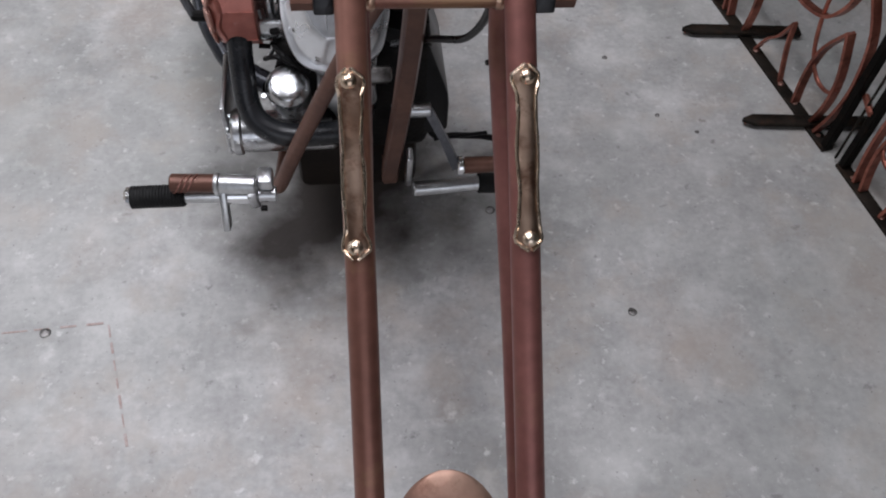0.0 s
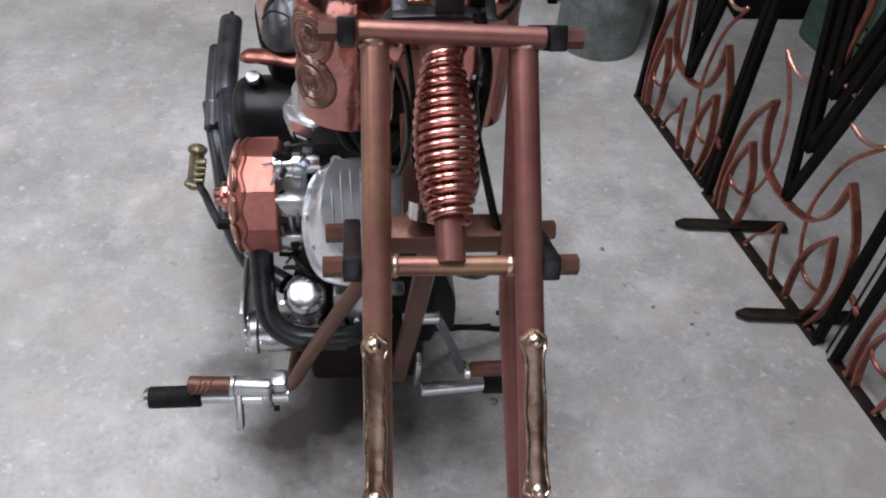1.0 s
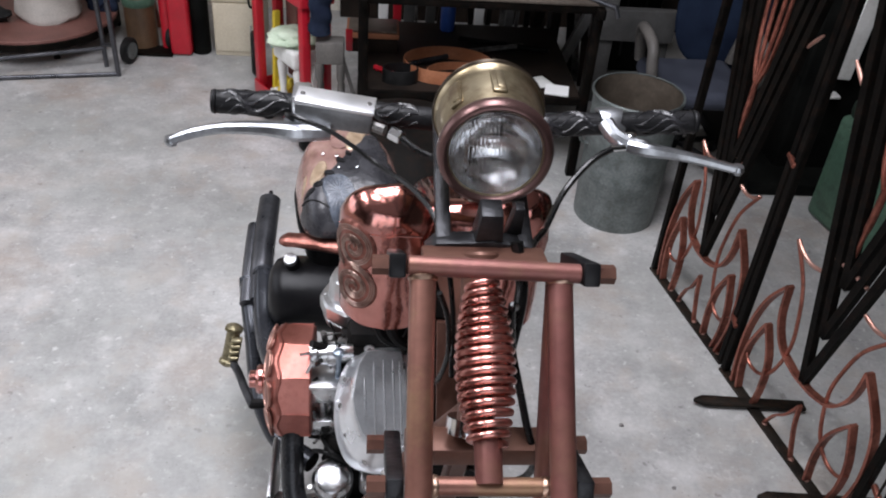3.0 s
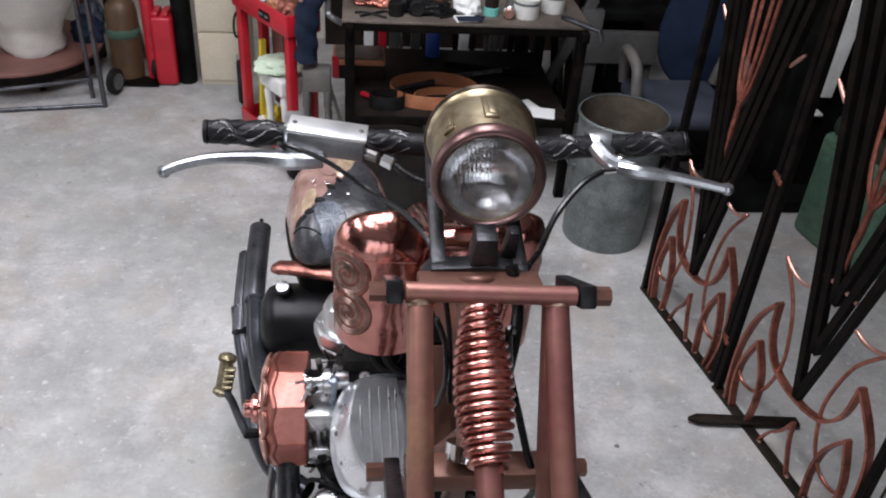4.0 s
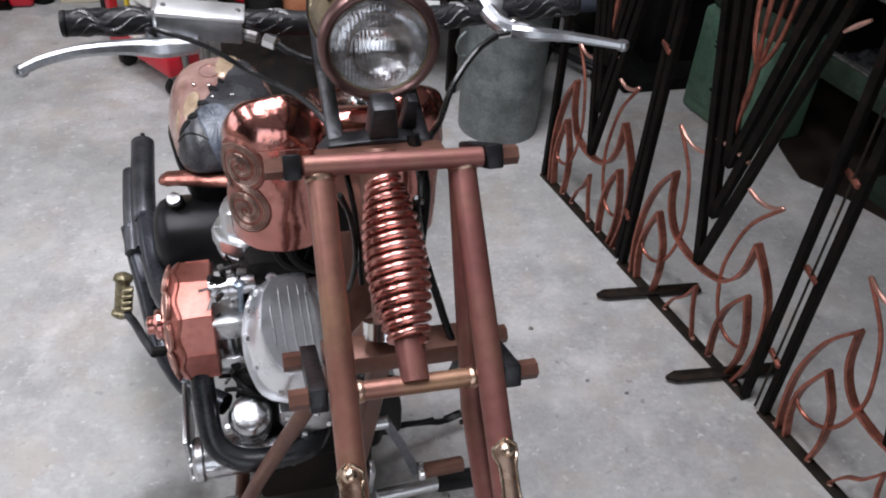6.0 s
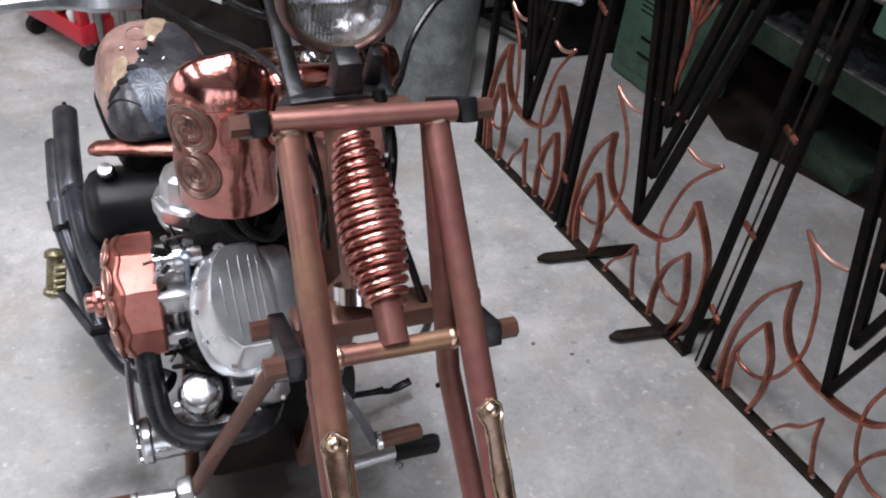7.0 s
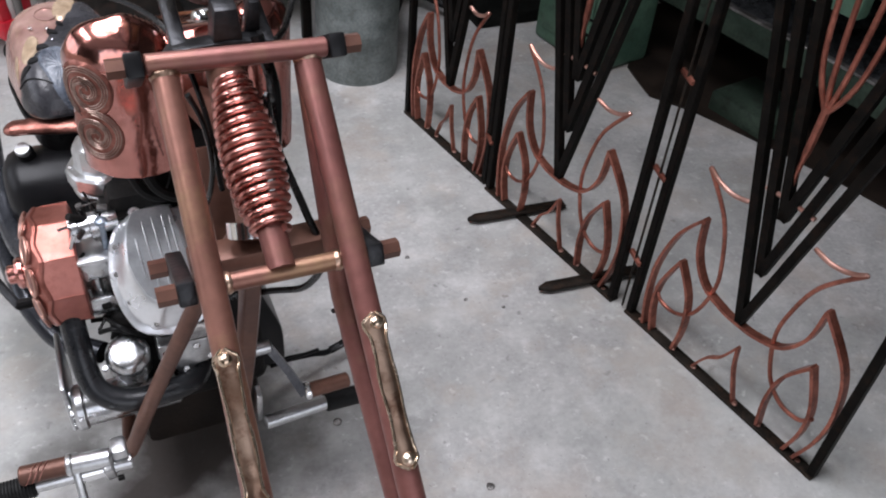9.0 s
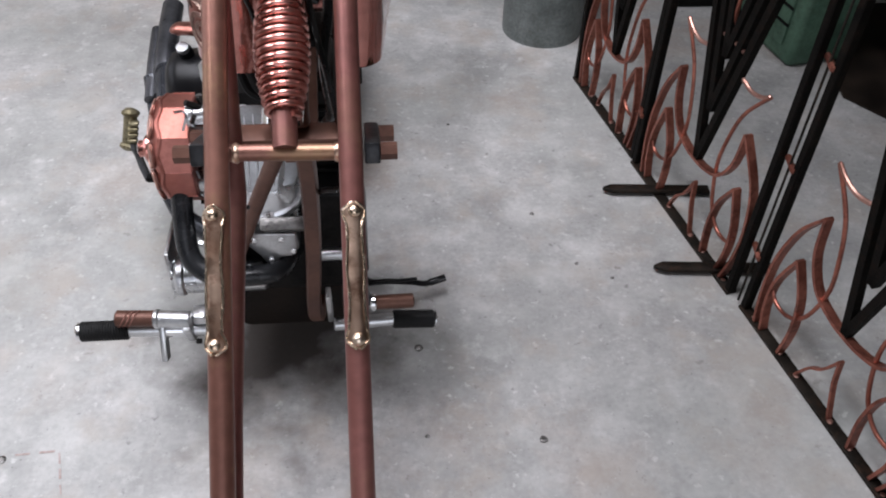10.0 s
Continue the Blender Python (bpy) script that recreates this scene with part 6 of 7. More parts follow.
bk = thing("booklet", 0.262, 3.545, TOP, "white and blue booklet on the bench edge", "booklet")
part("pages", block(0.262, 3.545, TOP + 0.006, 0.085, 0.06, 0.010, 0.001, 1, (0, 0, 12)), M["paper"], bk)
part("cover", block(0.275, 3.53, TOP + 0.013, 0.10, 0.05, 0.003, 0.001, 1, (0, 0, 8)), M["denim"], bk)
can(-0.01, 3.58, TOP, 0.03, 0.05, M["rubber"], "black round pot on the bench", "pot")
w = thing("camera_lens", 0.075, 3.585, TOP, "black cylindrical lens lying on the bench", "lens")
part("barrel", turned([(0.03, 0), (0.031, 0.01), (0.03, 0.055), (0.026, 0.06), (0.0, 0.055)], along((0.075, 3.62, TOP + 0.031), (0.07, 3.54, TOP + 0.033)), 24), M["rubber"], w)
for i, (a, c, dx) in enumerate((((-0.15, 3.54), (-0.04, 3.60), 0.03), ((-0.17, 3.58), (-0.05, 3.53), -0.02), ((0.16, 3.55), (0.34, 3.57), 0.0))):
    solid("cable_coil", sweep(smooth_path([(a[0], a[1], TOP + 0.006), ((a[0] + c[0]) / 2 + dx, (a[1] + c[1]) / 2 + 0.03, TOP + 0.006), (c[0], c[1], TOP + 0.006)], 8), 0.005, 6), M["rubber"], "black cable lying on the bench", "cable", "bench cables")


def strap_loop(x, y, z, rx, ry, h, material, label):
    n = 48
    bm = bmesh.new()
    rows = []
    for j in range(n):
        a = 2 * math.pi * j / n
        p = Vector((x + rx * math.cos(a), y + ry * math.sin(a), z))
        rows.append([bm.verts.new(p), bm.verts.new(p + Vector((0.0, 0, h)))])
    for j in range(n):
        u, v = rows[j], rows[(j + 1) % n]
        bm.faces.new((u[0], v[0], v[1], u[1]))
    bmesh.ops.recalc_face_normals(bm, faces=bm.faces)
    bmesh.ops.solidify(bm, geom=bm.faces[:], thickness=0.004)
    return solid("leather_strap", bm, material, label, "strap", "straps on the shelf")


SH = 0.381
strap_loop(0.17, 3.72, SH, 0.19, 0.14, 0.058, M["leathertan"], "coiled tan leather strap on the lower shelf")
strap_loop(0.22, 3.66, SH, 0.14, 0.09, 0.035, M["leathertan"], "smaller coil of tan leather strap")
strap_loop(-0.035, 3.61, SH, 0.075, 0.05, 0.06, M["rubber"], "black rubber strap coil on the lower shelf")
solid("paper_sheet", block(0.625, 3.565, SH + 0.006, 0.10, 0.09, 0.010, 0.002, 1, (0, 0, -12)), M["paper"], "white paper on the lower shelf", "paper")
solid("paper_sheet", block(0.56, 3.64, SH + 0.004, 0.10, 0.10, 0.006, 0.002, 1, (0, 0, 25)), M["white"], "pale card on the lower shelf", "paper")
tote = thing("tool_tote", -0.15, 3.97, SH, "old red wooden tool tote with a worn pale top", "tool box")
part("body", block(-0.152, 3.97, SH + 0.035, 0.22, 0.16, 0.07, 0.004), M["darkbrown"], tote)
part("rim", joined(block(-0.152, 3.885, SH + 0.080, 0.23, 0.012, 0.024, 0.003), block(-0.152, 4.055, SH + 0.080, 0.23, 0.012, 0.024, 0.003), block(-0.262, 3.97, SH + 0.080, 0.012, 0.16, 0.024, 0.003), block(-0.042, 3.97, SH + 0.080, 0.012, 0.16, 0.024, 0.003)), M["leathertan"], tote, "worn pale wooden rim")
part("lid", block(-0.152, 3.97, SH + 0.095, 0.212, 0.155, 0.008, 0.002), M["benchtop"], tote, "worn pale lid")
part("end_board", block(-0.255, 3.878, SH + 0.06, 0.03, 0.006, 0.10, 0.002), M["red"], tote, "red end board")
b = thing("water_bottle", 0.20, 4.20, SH, "blue plastic bottle on the shelf", "bottle")
part("body", turned([(0.045, 0), (0.048, 0.01), (0.048, 0.17), (0.03, 0.21), (0.018, 0.22), (0.018, 0.25), (0.0, 0.25)], pose(0.20, 4.20, SH) @ Matrix.Diagonal((0.72, 0.72, 1, 1)), 24), M["bluepaint"], b)
for i, (x, y, l, rz, mat, lab) in enumerate(((0.36, 3.95, 0.38, 20, "cast", "grey steel bar lying on the shelf"), (0.45, 4.02, 0.42, -14, "machine", "black steel bar lying on the shelf"), (0.05, 3.78, 0.3, 30, "muffler", "thin rod lying on the shelf"), (-0.08, 3.66, 0.16, -40, "red", "red handled tool on the shelf"))):
    solid("metal_bar", place(rod((-l / 2, 0, 0), (l / 2, 0, 0), 0.012, 10), pose(x, y, SH + 0.013, 0, 0, rz)), M[mat], lab, "bar", "bars on the shelf")

# ---- behind the bench: racks of bars, a grey trestle and a dark drilling machine ----
tr = thing("trestle", 1.12, 4.35, 0, "grey painted timber trestle", "trestle")
part("beam", block(1.12, 4.28, 0.42, 0.42, 0.05, 0.16, 0.006), M["grey"], tr)
part("side_board", block(0.98, 4.30, 0.30, 0.11, 0.05, 0.60, 0.005), M["grey"], tr)
part("brace", block(0.87, 4.32, 0.36, 0.05, 0.04, 0.62, 0.004, 1, (0, 22, 0)), M["grey"], tr)
for x in (0.99, 1.30):
    part("leg", block(x, 4.33, 0.20, 0.06, 0.06, 0.40, 0.004), M["grey"], tr)
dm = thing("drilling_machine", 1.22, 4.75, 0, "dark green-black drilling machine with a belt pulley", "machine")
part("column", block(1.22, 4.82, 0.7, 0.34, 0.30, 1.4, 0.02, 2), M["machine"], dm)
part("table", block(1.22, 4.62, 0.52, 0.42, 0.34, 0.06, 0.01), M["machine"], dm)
part("pulley", turned([(0.0, 0.0), (0.02, 0.006), (0.05, 0.004), (0.058, 0.012), (0.052, 0.02), (0.058, 0.03), (0.0, 0.03)], along((1.245, 4.66, 0.565), (1.245, 4.80, 0.565)), 32), M["cast"], dm, "grey belt pulley")
part("drive_belt", sweep([(1.20, 4.655, 0.10), (1.19, 4.655, 0.55)], 0.006, 6), M["rubber"], dm)
part("drive_belt", sweep([(1.28, 4.655, 0.10), (1.30, 4.655, 0.55)], 0.006, 6), M["rubber"], dm)
for i in range(11):
    rg2 = random.Random(40 + i)
    x = -0.15 + 0.10 * i + rg2.uniform(-0.03, 0.03)
    w_, lean = rg2.uniform(0.015, 0.045), rg2.uniform(-7, 7)
    solid("leaning_bar", block(x, 4.70 + 0.03 * (i % 3), 0.62, w_, 0.03, 1.24, 0.003, 1, (4, lean, 0)), M[("iron", "machine", "cast", "grey", "darkbrown")[i % 5]], "steel stock bar leaning behind the bench", "bar", "leaning stock bars")
for x, w_, z0, z1, mat, lab in ((-0.10, 0.05, 0.0, 0.95, "paper", "pale board leaning behind the bench"), (-0.028, 0.042, 0.0, 0.9, "red", "red steel upright behind the bench"), (0.035, 0.055, 0.0, 1.0, "grey", "grey timber post behind the bench"), (0.145, 0.05, 0.0, 1.0, "grey", "grey timber post behind the bench"), (0.40, 0.05, 0.0, 0.9, "paper", "pale board leaning behind the bench"), (0.56, 0.045, 0.0, 0.95, "grey", "grey timber post behind the bench")):
    solid("leaning_bar", block(x, 4.60, (z0 + z1) / 2, w_, 0.03, z1 - z0, 0.003, 1, (4, 0, 0)), M[mat], lab, "bar", "leaning stock bars")
# further dark bars, added to fill the gloomy gap at the bench's right
for i in range(7):
    rg3 = random.Random(70 + i)
    x = 0.60 + 0.055 * i + rg3.uniform(-0.02, 0.02)
    solid("leaning_bar", block(x, 4.42 + 0.05 * (i % 2), 0.45, rg3.uniform(0.02, 0.05), 0.025, 0.9, 0.003, 1, (5, rg3.uniform(-9, 9), 0)), M[("machine", "darkbrown", "iron", "grey", "machine", "cast", "darkbrown")[i]], "steel stock bar leaning behind the bench", "bar", "leaning stock bars")
# dark sheet added where the back wall lies in gloom
slab("back_gloom_sheet", -0.35, 1.9, 5.30, 5.38, 0.0, 1.5, M["darkbrown"], "dark sheet for the gloom along the back wall", "boarding")
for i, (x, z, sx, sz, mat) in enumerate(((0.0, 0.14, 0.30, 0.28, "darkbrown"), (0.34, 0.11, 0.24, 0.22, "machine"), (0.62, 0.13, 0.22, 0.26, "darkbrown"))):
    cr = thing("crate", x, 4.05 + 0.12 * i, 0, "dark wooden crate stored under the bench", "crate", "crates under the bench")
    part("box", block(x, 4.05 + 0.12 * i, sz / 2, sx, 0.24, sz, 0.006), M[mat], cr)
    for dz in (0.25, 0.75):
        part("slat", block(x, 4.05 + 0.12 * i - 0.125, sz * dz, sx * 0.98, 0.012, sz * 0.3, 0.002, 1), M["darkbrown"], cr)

# ---- red tool trolley, stool, jacket ----
TP = pose(-0.683, 3.985, 0, 0, 0, -56.5)
tc = thing("tool_trolley", -0.50, 3.9, 0, "red steel tool trolley on castors", "tool trolley")
for u, v in ((0.019, 0.019), (0.431, 0.019), (0.019, 0.116), (0.431, 0.116)):
    part("post", place(block(u, v, 0.41, 0.038, 0.038, 0.58, 0.004), TP), M["red"], tc, "red steel corner post")
    u, v = u + (0.03 if u < 0.2 else -0.02), 0.02 + 0.8 * v
    wl_ = part("castor", place(rod((u - 0.016, v, 0.042), (u + 0.016, v, 0.042), 0.042, 20), TP), M["rubber"], tc, "black rubber castor")
    part("fork", place(block(u, v, 0.095, 0.044, 0.03, 0.045, 0.004), TP), M["cast"], wl_)


def open_tray(z0, z1, grow, label):
    """A shallow sheet-steel tray with four raised sides."""
    w, d, h, c = 0.45 + 2 * grow, 0.135 + 2 * grow, z1 - z0, (z0 + z1) / 2
    return part("tray", place(joined(block(0.225, 0.0675, z0 + 0.005, w, d, 0.010, 0.003), block(0.225, 0.0675 - d / 2, c, w, 0.008, h, 0.003), block(0.225, 0.0675 + d / 2, c, w, 0.008, h, 0.003),
                                     block(0.225 - w / 2, 0.0675, c, 0.008, d, h, 0.003), block(0.225 + w / 2, 0.0675, c, 0.008, d, h, 0.003)), TP), M["red"], tc, label)


tray_b, tray_t = open_tray(0.112, 0.190, 0.004, "red steel bottom tray"), open_tray(0.672, 0.760, 0.008, "red steel top tray")
part("name_plate", place(block(0.285, -0.0150, 0.712, 0.085, 0.004, 0.034, 0.002), TP), M["machine"], tray_t, "small dark name plate")
for dx, w_ in ((-0.022, 0.030), (0.020, 0.034)):
    part("label_bar", place(block(0.285 + dx, -0.0177, 0.712, w_, 0.002, 0.012, 0.0008), TP), M["zinc"], tray_t)
part("back_panel", place(block(0.10, 0.142, 0.44, 0.10, 0.006, 0.46, 0.002), TP), M["mahogany"], tc, "dark red back panel")
at = lambda u, v, z: TP @ Vector((u, v, z))
c = at(0.075, 0.07, 0.122)
lv_ = thing("spirit_level", c.x, c.y, 0.122, "yellow spirit level leaning in the trolley", "spirit level")
part("bar", place(block(0.075, 0.07, 0.322, 0.022, 0.03, 0.40, 0.003, 1, (-4, -3, 0)), TP), M["yellow"], lv_)
part("vial", place(block(0.075, 0.053, 0.38, 0.014, 0.012, 0.04, 0.003), TP), M["teal"], lv_)
c = at(0.14, 0.085, 0.122)
heap("plastic_bag", c.x, c.y, c.z, 0.045, 0.04, 0.10, M["yellow"], "yellow packet in the trolley tray", "packet", 9)
c = at(0.105, 0.045, 0.122)
heap("plastic_bag", c.x, c.y, c.z, 0.028, 0.03, 0.05, M["paper"], "white crumpled rag in the trolley tray", "rag", 10)
for k, (u, v) in enumerate(((0.36, 0.06), (0.27, 0.07), (0.41, 0.08), (0.15, 0.06))):
    c = at(u, v, 0.682)
    heap("rag", c.x, c.y, c.z, 0.062, 0.055, 0.085, M[("gatecopper", "leathertan", "gatecopper", "cast")[k]], "brown metal scrap in the trolley's top tray", "scrap", 12 + 7 * k)

sc_ = at(0.285, 0.068, 0.122)
sl = thing("stool", sc_.x, sc_.y, 0.122, "small white painted stool with turned legs", "stool")
part("seat", block(sc_.x, sc_.y, 0.415, 0.185, 0.15, 0.075, 0.012, 3, (0, 0, -56.5)), M["white"], sl, "white painted seat frame")
for u, v in ((-0.07, -0.042), (0.07, -0.042), (-0.07, 0.042), (0.07, 0.042)):
    c = at(0.285 + u, 0.068 + v, 0)
    part("leg", turned([(0.012, 0), (0.014, 0.05), (0.020, 0.085), (0.013, 0.10), (0.018, 0.18), (0.022, 0.23), (0.016, 0.245), (0.022, 0.27)], pose(c.x, c.y, 0.121), 16), M["white"], sl, "turned white leg")
heap("cushion", sc_.x - 0.01, sc_.y, 0.453, 0.115, 0.085, 0.055, M["mint"], "crumpled mint green cloth on the stool", "cloth", 14)
tt = thing("small_table", -0.323, 3.60, 0, "weathered grey brown stand with turned legs", "stand")
part("apron", roughen(block(-0.323, 3.598, 0.508, 0.114, 0.088, 0.095, 0.008, 2), 0.002, 0.03), M["armgrey"], tt)
for x, y in ((-0.366, 3.566), (-0.280, 3.566), (-0.366, 3.630), (-0.280, 3.630)):
    part("leg", turned([(0.009, 0), (0.011, 0.05), (0.014, 0.10), (0.010, 0.13), (0.014, 0.24), (0.016, 0.34), (0.011, 0.36), (0.011, 0.38), (0.017, 0.40), (0.017, 0.465)], pose(x, y, 0), 14), M["armgrey"], tt, "weathered turned leg")
part("brace", sweep([(-0.272, 3.60, 0.47), (-0.240, 3.60, 0.36), (-0.205, 3.60, 0.22), (-0.205, 3.60, 0.0)], 0.010, 4), M["armgrey"], tt, "splayed grey timber prop")

jacket = thing("jacket", -0.36, 3.6, 0.58, "dark denim jacket hung over the bench handle", "jacket")
slv = sweep(smooth_path([(-0.31, 3.66, 0.855), (-0.335, 3.61, 0.845), (-0.352, 3.585, 0.80), (-0.358, 3.58, 0.74), (-0.360, 3.585, 0.67), (-0.366, 3.59, 0.588)], 8), [0.036, 0.043, 0.047] + [0.047] * 12 + [0.046] * 12 + [0.043] * 14, 24)
for v in slv.verts:
    f = 0.007 * noise.noise(Vector((v.co.x * 20, v.co.y * 20, v.co.z * 9))) + 0.004 * math.sin(v.co.z * 70 + v.co.x * 40)
    v.co += Vector((v.co.x + 0.355, 0.6 * (v.co.y - 3.59), 0)).normalized() * f
part("sleeve", slv, M["denim"], jacket, smooth=60)
part("cuff", sweep([(-0.3655, 3.59, 0.612), (-0.3668, 3.591, 0.592)], 0.045, 24), M["denim"], jacket, "stitched denim cuff")
part("collar", roughen(sweep(smooth_path([(-0.42, 3.62, 0.845), (-0.37, 3.60, 0.868), (-0.30, 3.61, 0.86)], 6), 0.024, 10), 0.008, 0.04), M["denim"], jacket)
part("button", rod((-0.375, 3.545, 0.845), (-0.375, 3.537, 0.845), 0.009, 12), M["gatebright"], jacket)

# ---- along the back: bottles, cabinet, rack, table ----
cab = thing("cabinet", -0.87, 4.78, 0, "cream painted steel cabinet", "cabinet")
part("body", block(-0.865, 4.86, 0.75, 0.24, 0.40, 1.5, 0.008), M["cream"], cab)
for z, h in ((0.16, 0.26), (0.53, 0.46), (1.0, 0.46)):
    d_ = part("door", block(-0.865, 4.655, z, 0.225, 0.014, h, 0.004), M["cream"], cab, "cream door panel")
    part("handle", rod((-0.79, 4.645, z - 0.02), (-0.79, 4.645, z + 0.02), 0.005, 8), M["chrome"], d_)
wr = thing("hose_reel", -0.735, 4.45, 0, "black hose reel with wire hoops", "hose reel")
part("wheel", turned([(0.06, -0.02), (0.10, -0.022), (0.112, -0.01), (0.112, 0.01), (0.10, 0.022), (0.06, 0.02), (0.06, -0.02)], along((-0.745, 4.45, 0.113), (-0.60, 4.47, 0.113)), 36), M["rubber"], wr, "black rubber wheel")
part("frame", rod((-0.735, 4.45, 0.0), (-0.735, 4.45, 0.75), 0.014, 10), M["black"], wr)
for z in (0.42, 0.60):
    part("hoop", sweep([(-0.745 + 0.01 * math.cos(a), 4.43 + 0.05 * math.cos(a), z + 0.06 * math.sin(a)) for a in (2 * math.pi * i / 24 for i in range(24))], 0.006, 8, True), M["rubber"], wr, "black hose hoop")

rc = thing("fuel_can", -1.145, 4.62, 0, "tall red rounded steel container on the floor", "container")
part("body", block(-1.155, 4.70, 0.19, 0.110, 0.16, 0.37, 0.02, 5), M["red"], rc)
for dx in (-0.028, 0.022):
    part("grip_bar", block(-1.155 + dx, 4.69, 0.385, 0.034, 0.12, 0.022, 0.008, 3), M["red"], rc)
solid("red_tube", rod((-1.235, 4.72, 0.0), (-1.235, 4.74, 1.3), 0.035, 20), M["red"], "tall red gas bottle behind the container", "gas bottle")


def gas_bottle(x, y, r, h, material, label):
    g = thing("gas_bottle", x, y, 0, label, "gas bottle", "gas bottles")
    part("cylinder", turned([(r * 0.9, 0), (r, 0.01), (r, h), (r * 0.9, h + r * 0.5), (r * 0.5, h + r * 0.95), (r * 0.35, h + r), (r * 0.35, h + r * 1.4), (0.0, h + r * 1.4)], pose(x, y, 0), 28), material, g)
    part("valve", rod((x, y, h + r * 1.4), (x, y, h + r * 2.1), 0.014, 10), M["brass"], g)
    return g


gas_bottle(-1.062, 4.70, 0.050, 0.60, M["machine"], "thin black gas bottle with worn paint")
gb_ = gas_bottle(-1.375, 4.74, 0.080, 0.36, M["bronze"], "brown gas bottle strapped to a hand truck")
part("strap", turned([(0.081, 0.235), (0.0845, 0.24), (0.0845, 0.275), (0.081, 0.28)], pose(-1.375, 4.74, 0), 28, hollow=True), M["green"], gb_, "green strap")
ht = thing("hand_truck", -1.33, 4.55, 0, "steel hand truck carrying a gas bottle", "hand truck")
part("toe_plate", block(-1.30, 4.66, 0.012, 0.20, 0.12, 0.010, 0.002), M["iron"], ht)
for dx in (-0.09, 0.085):
    part("rail", rod((-1.31 + dx, 4.72, 0.05), (-1.31 + dx, 4.80, 1.05), 0.011, 10), M["green"], ht)
for dx in (-0.085, 0.10):
    cx_ = -1.31 + dx
    wh = part("wheel", turned([(0.035, -0.016), (0.055, -0.02), (0.066, -0.012), (0.068, 0.0), (0.066, 0.012), (0.055, 0.02), (0.035, 0.016), (0.035, -0.016)], along((cx_, 4.52 if dx < 0 else 4.72, 0.068), (cx_ + 0.1, 4.49 if dx < 0 else 4.69, 0.068)), 32), M["rubber"], ht, "black rubber wheel")
    part("rim", turned([(0.0, -0.016), (0.018, -0.017), (0.036, -0.021), (0.042, -0.0215), (0.042, 0.0215), (0.0, 0.012)], along((cx_, 4.52 if dx < 0 else 4.72, 0.068), (cx_ + 0.1, 4.49 if dx < 0 else 4.69, 0.068)), 24), M["zinc"], wh, "grey wheel rim")

rk = thing("tube_rack", -1.65, 4.5, 0, "thin grey steel tube stand", "stand")
part("floor_bar", rod((-2.35, 4.18, 0.012), (-1.415, 4.355, 0.012), 0.011, 10), M["muffler"], rk)
part("upper_bar", rod((-2.35, 4.12, 0.10), (-1.497, 4.463, 0.10), 0.010, 10), M["muffler"], rk)
part("upright", rod((-1.415, 4.355, 0.0), (-1.43, 4.39, 1.0), 0.013, 10), M["muffler"], rk)
part("upright", rod((-1.50, 4.46, 0.0), (-1.51, 4.48, 1.0), 0.012, 10), M["muffler"], rk)
part("cross_bar", rod((-1.415, 4.355, 0.16), (-1.50, 4.46, 0.12), 0.010, 10), M["muffler"], rk)
tb = thing("round_table", -1.93, 4.78, 0, "low round table with a brown top and dark rim", "table")
part("tabletop", turned([(0.0, 0.125), (0.41, 0.125), (0.415, 0.13), (0.415, 0.148), (0.41, 0.152), (0.0, 0.152)], pose(-1.93, 4.78, 0), 56), M["mahogany"], tb, "red-brown round top")
solid("covered_machine", roughen(turned([(0.0, 0.0), (0.15, 0.0), (0.165, 0.03), (0.15, 0.09), (0.18, 0.16), (0.26, 0.30), (0.32, 0.52), (0.32, 0.9), (0.24, 1.05), (0.0, 1.08)], pose(-1.83, 4.74, 0.152), 48), 0.025, 0.12, 5), M["canvas"], "tall machine under a pale canvas cover on the round table", "machine", smooth=60)
part("rim", turned([(0.416, 0.095), (0.422, 0.098), (0.422, 0.132), (0.416, 0.136), (0.416, 0.095)], pose(-1.93, 4.78, 0), 56), M["iron"], tb, "dark steel rim")
for a in (0.6, 2.2, 3.7, 5.3):
    part("leg", rod((-1.93 + 0.3 * math.cos(a), 4.78 + 0.3 * math.sin(a), 0), (-1.93 + 0.26 * math.cos(a), 4.78 + 0.26 * math.sin(a), 0.11), 0.016, 10), M["iron"], tb)
heap("rag", -1.60, 4.86, 0.152, 0.08, 0.07, 0.11, M["denim"], "dark blue cloth heaped on the round table", "rag", 21)
heap("rag", -1.585, 4.95, 0.152, 0.06, 0.06, 0.16, M["bluegrey"], "grey cloth on the round table", "rag", 22)
heap("rag", -2.12, 4.62, 0.152, 0.12, 0.08, 0.07, M["rubber"], "black bag on the round table", "bag", 23)
for i in range(5):
    x = -1.62 + 0.055 * i
    solid("leaning_bar", block(x, 4.95, 0.55, 0.028, 0.03, 1.1, 0.003, 1, (6, 3 - 2 * i, 0)), M[("gatecopper", "iron", "darkbrown", "iron", "gatecopper")[i]], "dark steel stock leaning on the wall", "bar", "leaning stock bars")

# ---- office chair ----
ch = thing("office_chair", 1.27, 3.72, 0, "navy blue fabric office chair with padded arms", "chair")
part("seat", block(1.24, 3.66, 0.40, 0.42, 0.40, 0.085, 0.04, 6), M["chairseat"], ch, "grey-blue seat cushion")
bkr = bmesh.new()
rows = []
